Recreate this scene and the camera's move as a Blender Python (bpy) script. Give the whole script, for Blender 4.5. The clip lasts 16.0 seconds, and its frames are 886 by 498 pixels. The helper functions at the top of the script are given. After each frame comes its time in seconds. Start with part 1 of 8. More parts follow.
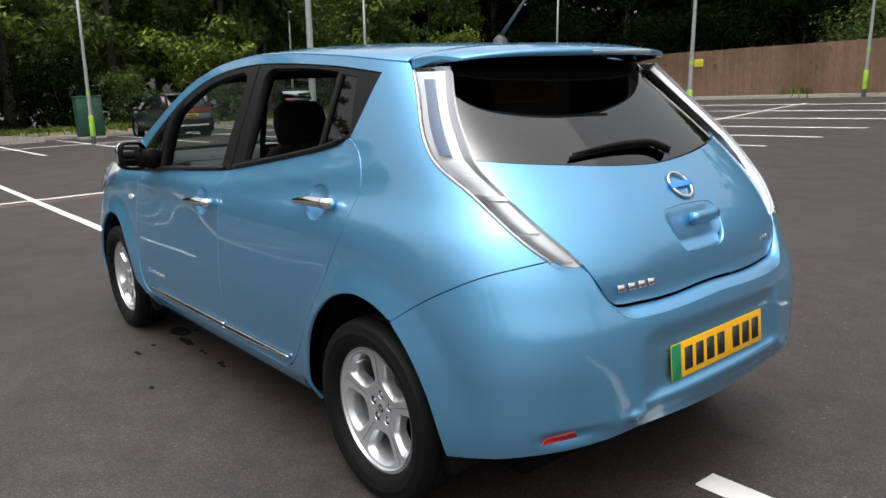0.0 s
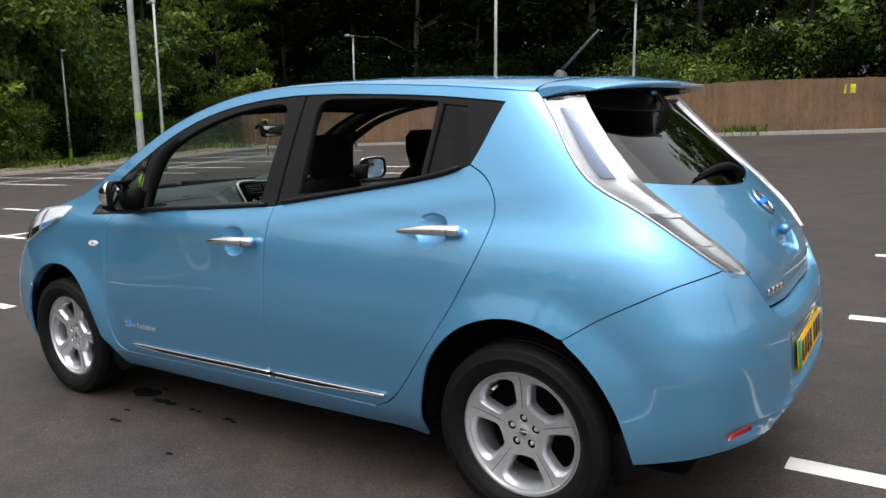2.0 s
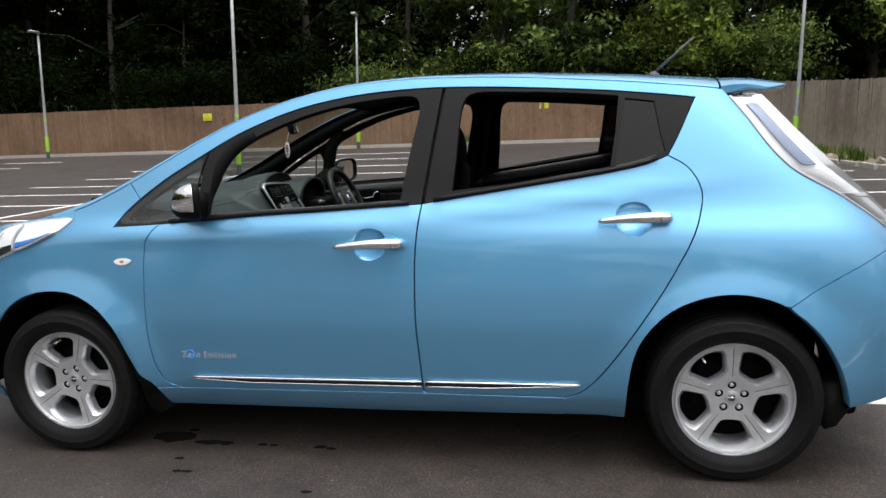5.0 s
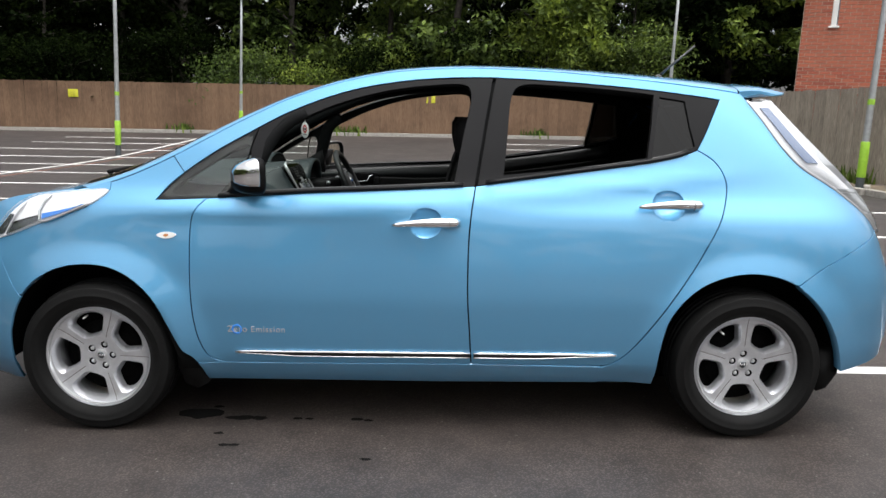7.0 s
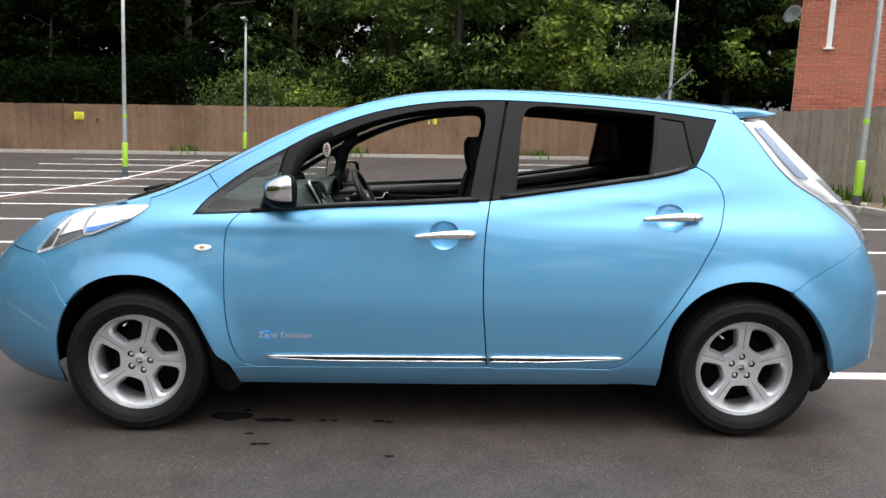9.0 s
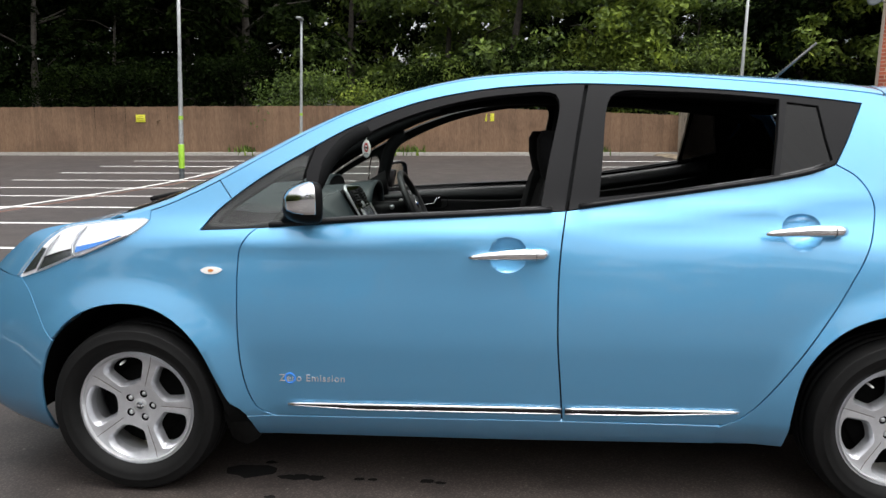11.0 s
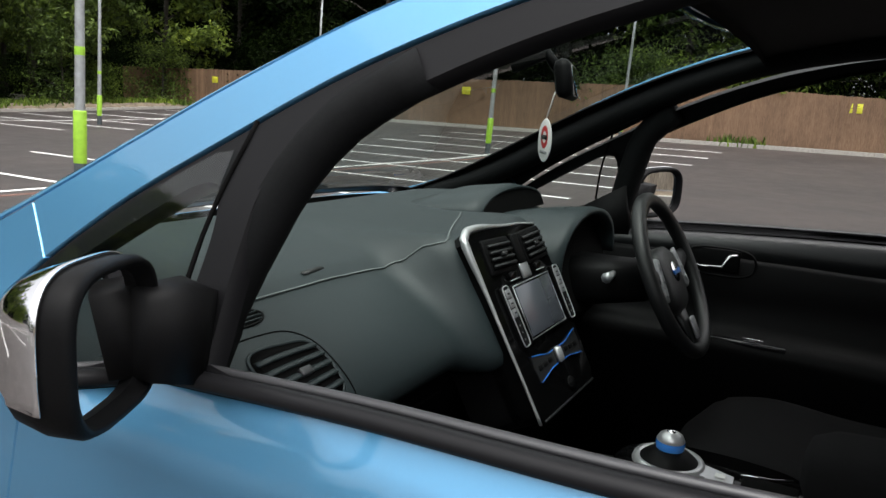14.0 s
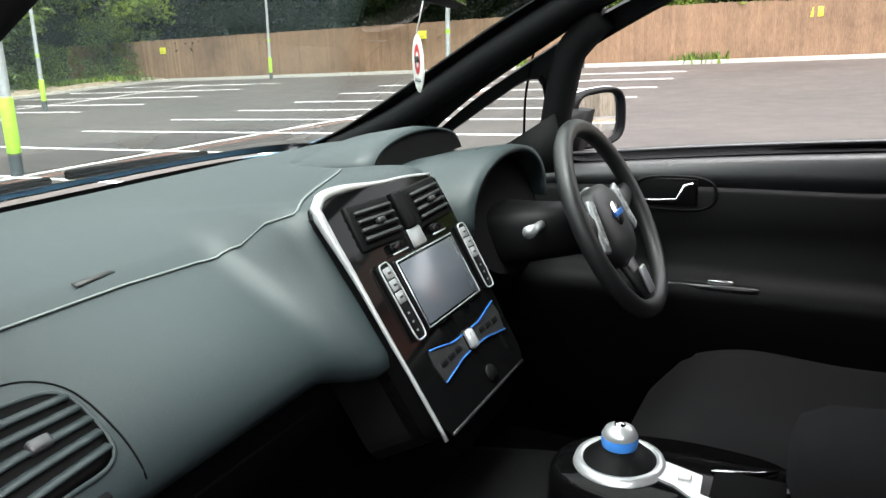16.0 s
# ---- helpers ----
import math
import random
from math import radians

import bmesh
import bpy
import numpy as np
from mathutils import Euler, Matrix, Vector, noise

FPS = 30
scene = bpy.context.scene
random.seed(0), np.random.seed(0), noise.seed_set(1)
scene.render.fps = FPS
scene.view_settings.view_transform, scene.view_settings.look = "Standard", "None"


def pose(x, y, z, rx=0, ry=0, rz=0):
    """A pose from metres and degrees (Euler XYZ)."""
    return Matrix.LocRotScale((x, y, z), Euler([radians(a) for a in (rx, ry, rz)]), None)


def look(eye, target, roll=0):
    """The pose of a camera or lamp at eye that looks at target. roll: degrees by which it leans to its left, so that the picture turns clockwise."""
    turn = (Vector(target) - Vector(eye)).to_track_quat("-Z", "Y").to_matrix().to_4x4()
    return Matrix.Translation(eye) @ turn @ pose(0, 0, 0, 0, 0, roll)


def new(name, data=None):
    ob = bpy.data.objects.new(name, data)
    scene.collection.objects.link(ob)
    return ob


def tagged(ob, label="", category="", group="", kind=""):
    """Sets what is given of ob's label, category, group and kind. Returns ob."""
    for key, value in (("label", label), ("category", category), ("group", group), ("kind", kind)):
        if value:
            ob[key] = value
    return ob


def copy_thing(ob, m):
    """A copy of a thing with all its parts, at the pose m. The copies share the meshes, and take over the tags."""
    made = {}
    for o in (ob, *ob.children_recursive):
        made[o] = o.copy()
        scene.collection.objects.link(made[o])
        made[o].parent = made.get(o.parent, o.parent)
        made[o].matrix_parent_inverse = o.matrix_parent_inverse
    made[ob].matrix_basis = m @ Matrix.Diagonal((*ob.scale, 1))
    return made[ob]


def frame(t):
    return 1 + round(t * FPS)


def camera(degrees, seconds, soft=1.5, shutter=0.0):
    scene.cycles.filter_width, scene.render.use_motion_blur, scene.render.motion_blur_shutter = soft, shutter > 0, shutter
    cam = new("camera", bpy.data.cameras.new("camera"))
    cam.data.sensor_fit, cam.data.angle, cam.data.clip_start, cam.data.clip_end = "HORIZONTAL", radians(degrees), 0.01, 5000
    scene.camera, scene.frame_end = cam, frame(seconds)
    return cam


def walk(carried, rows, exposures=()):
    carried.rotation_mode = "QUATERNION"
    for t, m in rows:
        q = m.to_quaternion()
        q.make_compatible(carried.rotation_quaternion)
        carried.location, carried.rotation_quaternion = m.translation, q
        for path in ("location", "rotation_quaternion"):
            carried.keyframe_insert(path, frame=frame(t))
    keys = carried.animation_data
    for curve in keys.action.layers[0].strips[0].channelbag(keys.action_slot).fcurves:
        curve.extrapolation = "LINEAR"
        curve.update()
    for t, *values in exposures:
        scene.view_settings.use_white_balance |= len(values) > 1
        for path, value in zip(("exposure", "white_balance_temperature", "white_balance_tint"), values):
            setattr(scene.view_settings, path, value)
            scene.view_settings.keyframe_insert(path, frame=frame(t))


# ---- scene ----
cam = camera(62.1, 16.0)
PATH = [
    (0, (3.286, -2.062, 1.351), (1.765, -0.835, 0.926), -2.5),
    (0.5, (3.159, -2.251, 1.363), (1.725, -0.907, 0.994), -1.2),
    (1, (2.989, -2.495, 1.369), (1.588, -1.126, 0.966), -0.3),
    (1.5, (2.708, -2.675, 1.367), (1.462, -1.156, 0.989), -2.8),
    (2, (2.456, -2.868, 1.345), (1.352, -1.234, 1.011), -2.5),
    (2.5, (2.196, -3.03, 1.368), (1.219, -1.324, 0.999), -1.1),
    (3, (1.863, -3.142, 1.343), (1.057, -1.351, 0.964), -0.5),
    (3.5, (1.664, -3.288, 1.289), (1.029, -1.421, 0.955), -1.1),
    (4, (1.403, -3.395, 1.359), (0.791, -1.527, 0.989), -0.7),
    (4.2, (1.273, -3.421, 1.345), (0.703, -1.537, 0.985), -1.2),
    (6.3, (0.157, -3.648, 1.351), (0.125, -1.678, 1.006), 0.1),
    (6.5, (0.101, -3.666, 1.347), (0.1, -1.697, 0.996), 0.2),
    (7, (0.053, -3.76, 1.329), (0.068, -1.792, 0.971), 1.0),
    (7.5, (0.037, -3.889, 1.334), (0.051, -1.917, 0.998), 1.1),
    (8, (0.006, -3.963, 1.337), (0.016, -1.987, 1.031), 1.0),
    (8.5, (-0.019, -3.989, 1.327), (-0.001, -2.011, 1.028), 0.7),
    (10.8, (-0.027, -3.454, 1.317), (-0.128, -1.484, 0.985), 0.6),
    (11, (-0.039, -3.32, 1.311), (-0.181, -1.349, 1.001), -0.1),
    (11.5, (-0.023, -3.004, 1.316), (-0.269, -1.061, 0.910), -1.7),
    (12, (-0.064, -2.603, 1.326), (-0.346, -0.659, 0.948), -0.3),
    (12.5, (-0.046, -2.236, 1.306), (-0.399, -0.303, 0.933), -0.8),
    (13, (-0.049, -1.872, 1.314), (-0.504, 0.030, 0.898), -1.1),
    (13.5, (-0.106, -1.544, 1.316), (-0.704, 0.327, 0.942), 0.3),
    (14, (-0.121, -1.285, 1.296), (-1.062, 0.438, 0.913), 3.3),
    (14.3, (-0.080, -1.154, 1.294), (-1.172, 0.453, 0.824), 3.7),
    (14.5, (-0.047, -1.100, 1.289), (-1.172, 0.476, 0.786), 2.4),
    (14.6, (-0.043, -1.064, 1.278), (-1.163, 0.508, 0.754), 2.0),
    (15, (-0.011, -1.033, 1.266), (-1.070, 0.565, 0.698), 1.7),
    (15.5, (-0.026, -1.003, 1.263), (-1.068, 0.607, 0.695), 0.1),
    (16, (-0.127, -0.922, 1.258), (-1.005, 0.798, 0.740), -2.7),
]
EXPOSURES = [(0, 0.75), (4.2, 0.8), (6.5, 0.88), (8.0, 1.15), (8.5, 1.15), (11.0, 1.05), (12.5, 1.2), (13, 1.35), (13.5, 1.35), (14, 1.15), (14.5, 1.2), (15, 1.95), (15.5, 2.5), (16, 2.8)]
walk(cam, [(t, look(eye, target, roll)) for t, eye, target, roll in PATH], EXPOSURES)

# ---------------------------------------------------------------- light
world = bpy.data.worlds.new("sky")
scene.world = world
world.use_nodes = True
wn = world.node_tree.nodes
sky = wn.new("ShaderNodeTexSky")
sky.sky_type = "NISHITA"
sky.sun_disc = False
sky.sun_elevation, sky.sun_rotation = radians(74), radians(145)
sky.air_density, sky.dust_density, sky.ozone_density = 1.0, 6.0, 1.0
soften = wn.new("ShaderNodeHueSaturation")
soften.inputs["Saturation"].default_value = 0.10
world.node_tree.links.new(sky.outputs[0], soften.inputs["Color"])
world.node_tree.links.new(soften.outputs[0], wn["Background"].inputs["Color"])
wn["Background"].inputs["Strength"].default_value = 0.15
sun_data = bpy.data.lights.new("sun", "SUN")
sun_data.energy, sun_data.angle, sun_data.color = 0.5, radians(110), (1.0, 0.97, 0.93)
sun = new("sun", sun_data)
sun.matrix_world = look((4, -5, 30), (0, 0, 0))

UP = Vector((0.031, 0.016, 0.9994))  # true vertical: the car park itself slopes a little


def gz(x, y):
    """Height of the car park's surface."""
    def ss(v):
        v = min(max(v, 0.0), 1.0)
        return v * v * (3 - 2 * v)
    return 0.40 * ss((y - 14) / 14)


# ---------------------------------------------------------------- materials
class Mat:
    """A procedural material under construction."""

    def __init__(self, name, color=(0.5, 0.5, 0.5), rough=0.5, metal=0.0, **extra):
        self.m = bpy.data.materials.new(name)
        self.m.use_nodes = True
        self.nodes, self.links = self.m.node_tree.nodes, self.m.node_tree.links
        self.b = self.nodes["Principled BSDF"]
        self.set("Base Color", (*color, 1)), self.set("Roughness", rough), self.set("Metallic", metal)
        for key, value in extra.items():
            self.set(key.replace("_", " "), value)

    def set(self, key, value):
        self.b.inputs[key].default_value = value

    def add(self, kind, **inputs):
        n = self.nodes.new("ShaderNode" + kind)
        for key, value in inputs.items():
            n.inputs[key.replace("_", " ")].default_value = value
        return n

    def link(self, a, b):
        self.links.new(a, b)

    def coords(self, scale=(1, 1, 1), object_space=True):
        tc, mp = self.add("TexCoord"), self.add("Mapping")
        mp.inputs["Scale"].default_value = scale
        self.link(tc.outputs["Object" if object_space else "Generated"], mp.inputs["Vector"])
        return mp.outputs[0]

    def noise(self, scale, detail=6, rough=0.6, at=None, stretch=(1, 1, 1)):
        n = self.add("TexNoise", Scale=scale, Detail=detail, Roughness=rough)
        self.link(at or self.coords(stretch), n.inputs["Vector"])
        return n.outputs["Fac"]

    def ramp(self, fac, stops):
        r = self.add("ValToRGB")
        while len(r.color_ramp.elements) < len(stops):
            r.color_ramp.elements.new(0.5)
        for e, (p, c) in zip(r.color_ramp.elements, stops):
            e.position, e.color = p, (*c, 1) if len(c) == 3 else c
        self.link(fac, r.inputs["Fac"])
        return r.outputs["Color"]

    def mix(self, fac, a, b, mode="MIX"):
        n = self.nodes.new("ShaderNodeMix")
        n.data_type, n.blend_type = "RGBA", mode
        for v, s in ((fac, n.inputs[0]), (a, n.inputs[6]), (b, n.inputs[7])):
            if isinstance(v, bpy.types.NodeSocket):
                self.link(v, s)
            else:
                s.default_value = v if not isinstance(v, tuple) else (*v, 1)
        return n.outputs[2]

    def color(self, socket):
        self.link(socket, self.b.inputs["Base Color"])
        return self

    def rough(self, fac, lo, hi):
        n = self.add("MapRange", To_Min=lo, To_Max=hi)
        self.link(fac, n.inputs["Value"])
        self.link(n.outputs[0], self.b.inputs["Roughness"])
        return self

    def bump(self, fac, strength=0.2, distance=0.01):
        n = self.add("Bump", Strength=strength, Distance=distance)
        self.link(fac, n.inputs["Height"])
        self.link(n.outputs[0], self.b.inputs["Normal"])
        return self

    def random(self):
        return self.add("ObjectInfo").outputs["Random"]

    def island(self):
        return self.add("NewGeometry").outputs["Random Per Island"]


def flecked(name, color, dark, rough, scale, bump=0.1, distance=0.001, lo=0.35, hi=0.65, **extra):
    m = Mat(name, color, rough, **extra)
    n = m.noise(scale)
    m.color(m.ramp(n, [(lo, dark), (hi, color)]))
    m.bump(m.noise(scale * 3), bump, distance)
    return m.m


def paint_material():
    m = Mat("blue_metallic_paint", (0.10, 0.40, 0.70), 0.40, 0.96, Coat_Weight=1.0, Coat_Roughness=0.015, Coat_IOR=1.6)
    flake = m.add("TexVoronoi", Scale=2600.0)
    m.link(m.coords(), flake.inputs["Vector"])
    body = m.ramp(flake.outputs["Distance"], [(0.0, (0.150, 0.427, 0.690)), (0.8, (0.129, 0.376, 0.616))])
    dust = m.noise(3.0, 8, 0.65)
    m.color(m.mix(m.ramp(dust, [(0.45, (0, 0, 0)), (0.85, (0.06, 0.06, 0.06))]), body, (0.30, 0.34, 0.36)))
    m.rough(m.noise(900, 2), 0.48, 0.55)
    return m.m


def see_through(name, tint, gloss=0.02, ior=1.5):
    """A thin pane: clear or tinted, with a mirror's gloss that grows at a slant."""
    m = bpy.data.materials.new(name)
    m.use_nodes = True
    n, l = m.node_tree.nodes, m.node_tree.links
    n.remove(n["Principled BSDF"])
    clear, shine, mix, edge, power, scale = (n.new("ShaderNode" + k) for k in ("BsdfTransparent", "BsdfGlossy", "MixShader", "LayerWeight", "Math", "MapRange"))
    clear.inputs[0].default_value = (*tint, 1)
    shine.inputs["Roughness"].default_value = gloss
    edge.inputs["Blend"].default_value = 0.5
    power.operation = "POWER"
    power.inputs[1].default_value = 4.0
    scale.inputs["To Min"].default_value = ((ior - 1) / (ior + 1)) ** 2 * 1.6
    scale.inputs["To Max"].default_value = 0.85
    l.new(edge.outputs["Facing"], power.inputs[0]), l.new(power.outputs[0], scale.inputs["Value"])
    l.new(scale.outputs[0], mix.inputs[0]), l.new(clear.outputs[0], mix.inputs[1]), l.new(shine.outputs[0], mix.inputs[2])
    l.new(mix.outputs[0], n["Material Output"].inputs["Surface"])
    return m


def asphalt_material():
    m = Mat("worn_asphalt", (0.06, 0.058, 0.057), 0.85)
    stone = m.add("TexVoronoi", Scale=105.0)
    m.link(m.coords(), stone.inputs["Vector"])
    fine = m.ramp(stone.outputs["Distance"], [(0.05, (0.096, 0.080, 0.0745)), (0.55, (0.031, 0.0258, 0.0240))])
    patch = m.ramp(m.noise(0.35, 8, 0.62), [(0.35, (0.74, 0.74, 0.75)), (0.7, (1.22, 1.18, 1.14))])
    oil = m.ramp(m.noise(1.3, 5, 0.55), [(0.62, (1, 1, 1)), (0.74, (0.72, 0.71, 0.70))])
    chalk = m.ramp(m.noise(34.0, 10, 0.8), [(0.60, (0, 0, 0)), (0.78, (0.5, 0.5, 0.5))])
    c = m.mix(1.0, m.mix(1.0, fine, patch, "MULTIPLY"), oil, "MULTIPLY")
    c = m.mix(chalk, c, (0.145, 0.136, 0.13))
    chip = m.add("TexVoronoi", Scale=30.0)
    m.link(m.coords(), chip.inputs["Vector"])
    grit = m.mix(1.0, m.ramp(chip.outputs["Distance"], [(0.10, (1, 1, 1)), (0.20, (0, 0, 0))]), m.ramp(m.noise(17.0, 4, 0.6), [(0.54, (0, 0, 0)), (0.64, (0.8, 0.8, 0.8))]), "MULTIPLY")
    c = m.mix(grit, c, (0.20, 0.19, 0.18))
    blot = m.ramp(m.noise(5.5, 9, 0.72), [(0.36, (0.72, 0.72, 0.72)), (0.5, (1, 1, 1)), (0.66, (1.22, 1.21, 1.19))])
    m.color(m.mix(1.0, c, blot, "MULTIPLY"))
    m.rough(m.noise(2.0), 0.42, 0.64)
    m.bump(stone.outputs["Distance"], 0.22, 0.003)
    return m.m


def line_material():
    m = Mat("worn_white_line_paint", (0.72, 0.72, 0.70), 0.7)
    wear = m.noise(22.0, 10, 0.75)
    soil = m.noise(3.0, 6, 0.6)
    m.color(m.mix(m.ramp(wear, [(0.60, (0, 0, 0)), (0.72, (0.75, 0.75, 0.75))]),
                  m.ramp(soil, [(0.3, (0.60, 0.59, 0.57)), (0.7, (0.80, 0.80, 0.78))]), (0.12, 0.115, 0.11)))
    m.bump(wear, 0.3, 0.002)
    return m.m


def wood_material(name, light, dark, vary, grain=1.0):
    m = Mat(name, light, 0.85)
    place = m.add("VectorMath")
    m.link(m.add("TexCoord").outputs["Object"], place.inputs[0])
    m.link(m.add("ObjectInfo").outputs["Location"], place.inputs[1])
    spread = m.add("Mapping")
    spread.inputs["Scale"].default_value = (7, 7, 0.55)
    m.link(place.outputs[0], spread.inputs["Vector"])
    g = m.noise(9.0 * grain, 8, 0.65, at=spread.outputs[0])
    c = m.ramp(g, [(0.32, dark), (0.66, light)])
    r = m.ramp(m.island(), [(0.0, (1 - vary,) * 3), (1.0, (1 + vary * 0.6,) * 3)])
    ro = m.ramp(m.random(), [(0.0, (1 - vary * 0.5,) * 3), (1.0, (1 + vary * 0.3,) * 3)])
    stain = m.ramp(m.noise(0.45, 8, 0.65, at=place.outputs[0]), [(0.32, (0.62, 0.58, 0.54)), (0.5, (0.95, 0.94, 0.92)), (0.68, (1.12, 1.10, 1.06))])
    m.color(m.mix(1.0, m.mix(1.0, m.mix(1.0, c, r, "MULTIPLY"), ro, "MULTIPLY"), stain, "MULTIPLY"))
    m.bump(g, 0.4, 0.004)
    return m.m


def leaf_material(name, light, dark, gloss=0.25):
    m = Mat(name, light, 0.6, Specular_IOR_Level=gloss)
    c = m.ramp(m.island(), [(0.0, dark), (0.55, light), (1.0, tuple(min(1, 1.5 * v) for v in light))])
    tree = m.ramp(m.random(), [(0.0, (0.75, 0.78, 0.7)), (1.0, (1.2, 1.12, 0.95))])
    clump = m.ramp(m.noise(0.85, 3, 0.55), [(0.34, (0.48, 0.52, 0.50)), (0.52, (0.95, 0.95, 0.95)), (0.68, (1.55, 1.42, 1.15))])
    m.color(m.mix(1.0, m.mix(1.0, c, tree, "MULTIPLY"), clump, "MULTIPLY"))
    trans = m.add("BsdfTranslucent")
    mixer = m.add("MixShader")
    mixer.inputs[0].default_value = 0.35
    m.link(m.b.inputs["Base Color"].links[0].from_socket, trans.inputs["Color"])
    m.link(m.b.outputs[0], mixer.inputs[1]), m.link(trans.outputs[0], mixer.inputs[2])
    m.link(mixer.outputs[0], m.nodes["Material Output"].inputs["Surface"])
    return m.m


PAINT = paint_material()
BLACK = Mat("satin_black_trim", (0.009, 0.009, 0.010), 0.36, Specular_IOR_Level=0.17).m
GLOSSY = Mat("gloss_black_plastic", (0.010, 0.010, 0.011), 0.08).m
PIANO = Mat("piano_black_panel", (0.003, 0.003, 0.0032), 0.05, Specular_IOR_Level=0.10).m
LEATHER = flecked("black_wheel_leather", (0.014, 0.0145, 0.015), (0.010, 0.0105, 0.011), 0.42, 500, 0.3, 0.0006, Specular_IOR_Level=0.45)
DEEPBLUE = Mat("deep_blue_accent", (0.015, 0.12, 0.42), 0.3).m
PLASTIC = flecked("grained_black_plastic", (0.0045, 0.0045, 0.0048), (0.003, 0.003, 0.0033), 0.5, 420, 0.25, Specular_IOR_Level=0.10)
DASH = flecked("grained_charcoal_dashboard", (0.022, 0.0310, 0.0335), (0.017, 0.0245, 0.0265), 0.46, 500, 0.35, 0.0008, Specular_IOR_Level=0.35)
DOORPAD = flecked("soft_dark_door_pad", (0.012, 0.013, 0.0145), (0.009, 0.0098, 0.011), 0.42, 500, 0.3, 0.0006, Specular_IOR_Level=0.6)
BELTGREY = Mat("grey_rubber_lip", (0.035, 0.035, 0.038), 0.38, Specular_IOR_Level=0.6).m
LINER = flecked("dark_grey_lining", (0.009, 0.0095, 0.010), (0.006, 0.0065, 0.007), 0.8, 300, 0.2, Specular_IOR_Level=0.12)
FABRIC = flecked("black_seat_fabric", (0.0065, 0.0065, 0.007), (0.0045, 0.0045, 0.005), 0.95, 700, 0.5, 0.001, Specular_IOR_Level=0.2)
# Carpet and glovebox black, taken lower so that footwell shade is in the colour.
FOOTWELL = flecked("shaded_footwell_black", (0.0035, 0.0035, 0.0037), (0.002, 0.002, 0.0022), 1.0, 600, 0.4, 0.001, Specular_IOR_Level=0.0)
# Near-black: shade of gaps, hollows and the underside is put into the colour.
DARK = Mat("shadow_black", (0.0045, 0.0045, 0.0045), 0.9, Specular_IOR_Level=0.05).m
RUBBER = flecked("tyre_rubber", (0.006, 0.006, 0.006), (0.004, 0.004, 0.004), 0.62, 60, 0.15, Specular_IOR_Level=0.16)
ALLOY = flecked("silver_alloy", (0.68, 0.69, 0.72), (0.61, 0.62, 0.65), 0.30, 40, 0.02, Metallic=0.75)
STEEL = flecked("dull_brake_steel", (0.16, 0.14, 0.13), (0.09, 0.075, 0.065), 0.6, 30, 0.1, Metallic=0.7)
CHROME = Mat("chrome", (0.85, 0.85, 0.86), 0.06, 1.0).m
DULLSILVER = Mat("satin_grey_metal", (0.34, 0.35, 0.36), 0.32, 0.6).m
SILVER = Mat("satin_silver_plastic", (0.55, 0.56, 0.57), 0.28, 0.6).m
MIRROR = Mat("mirror", (0.92, 0.92, 0.92), 0.01, 1.0).m
CLEAR = see_through("clear_glass", (0.80, 0.86, 0.84))
TINT = see_through("dark_tinted_glass", (0.014, 0.014, 0.015), ior=1.32)
REARGLASS = see_through("dark_tinted_rear_glass", (0.014, 0.014, 0.015), ior=1.75)
SMOKE = see_through("lightly_tinted_glass", (0.78, 0.86, 0.82))
LENS = see_through("clear_lamp_lens", (0.93, 0.94, 0.95), 0.03)
LAMPBACK = Mat("silver_lamp_reflector", (0.80, 0.80, 0.82), 0.32, 0.1)
LAMPBACK.bump(LAMPBACK.noise(45, 2, stretch=(1, 1, 5)), 0.5, 0.004)
LAMPBACK = LAMPBACK.m
HEADBACK = Mat("bright_headlamp_reflector", (0.92, 0.92, 0.93), 0.30, 0.0).m
DARKCHROME = Mat("dark_chrome", (0.16, 0.17, 0.18), 0.18, 0.9).m
LAMPBLUE = Mat("blue_grey_lamp_strip", (0.17, 0.22, 0.33), 0.25, 0.2).m
LAMPRED = Mat("red_reflector", (0.30, 0.008, 0.012), 0.15).m
AMBER = Mat("amber_bulb", (0.55, 0.20, 0.05), 0.2).m
BLUEGLOW = Mat("blue_accent", (0.05, 0.25, 0.75), 0.25).m
SCREEN = Mat("dark_display_glass", (0.075, 0.082, 0.098), 0.22, Specular_IOR_Level=1.0).m
YELLOW = Mat("yellow_plate", (0.80, 0.42, 0.01), 0.35).m
PLATEGREEN = Mat("green_plate_band", (0.01, 0.22, 0.09), 0.35).m
INK = Mat("black_lettering", (0.012, 0.012, 0.012), 0.5).m
SEAM_HIGHLIGHT = Mat("painted_seam_highlight", (0.11, 0.125, 0.125), 0.5).m
GREY = Mat("grey_lettering", (0.20, 0.21, 0.21), 0.5).m
WHITE = Mat("white_plastic", (0.75, 0.75, 0.73), 0.4).m
RED = Mat("red_print", (0.50, 0.02, 0.02), 0.5).m
ASPHALT = asphalt_material()
LINE = line_material()
FENCE = wood_material("brown_fence_timber", (0.265, 0.166, 0.103), (0.145, 0.086, 0.051), 0.26)
GREYFENCE = wood_material("weathered_grey_timber", (0.47, 0.415, 0.35), (0.20, 0.172, 0.14), 0.30)
CONCRETE = flecked("pale_concrete", (0.42, 0.40, 0.36), (0.28, 0.265, 0.24), 0.9, 14, 0.4, 0.004)
GALV = flecked("galvanised_steel", (0.42, 0.44, 0.45), (0.33, 0.345, 0.35), 0.5, 12, 0.05, Metallic=0.5)
LIME = flecked("lime_green_sleeve", (0.35, 0.62, 0.05), (0.28, 0.52, 0.04), 0.5, 9, 0.05)
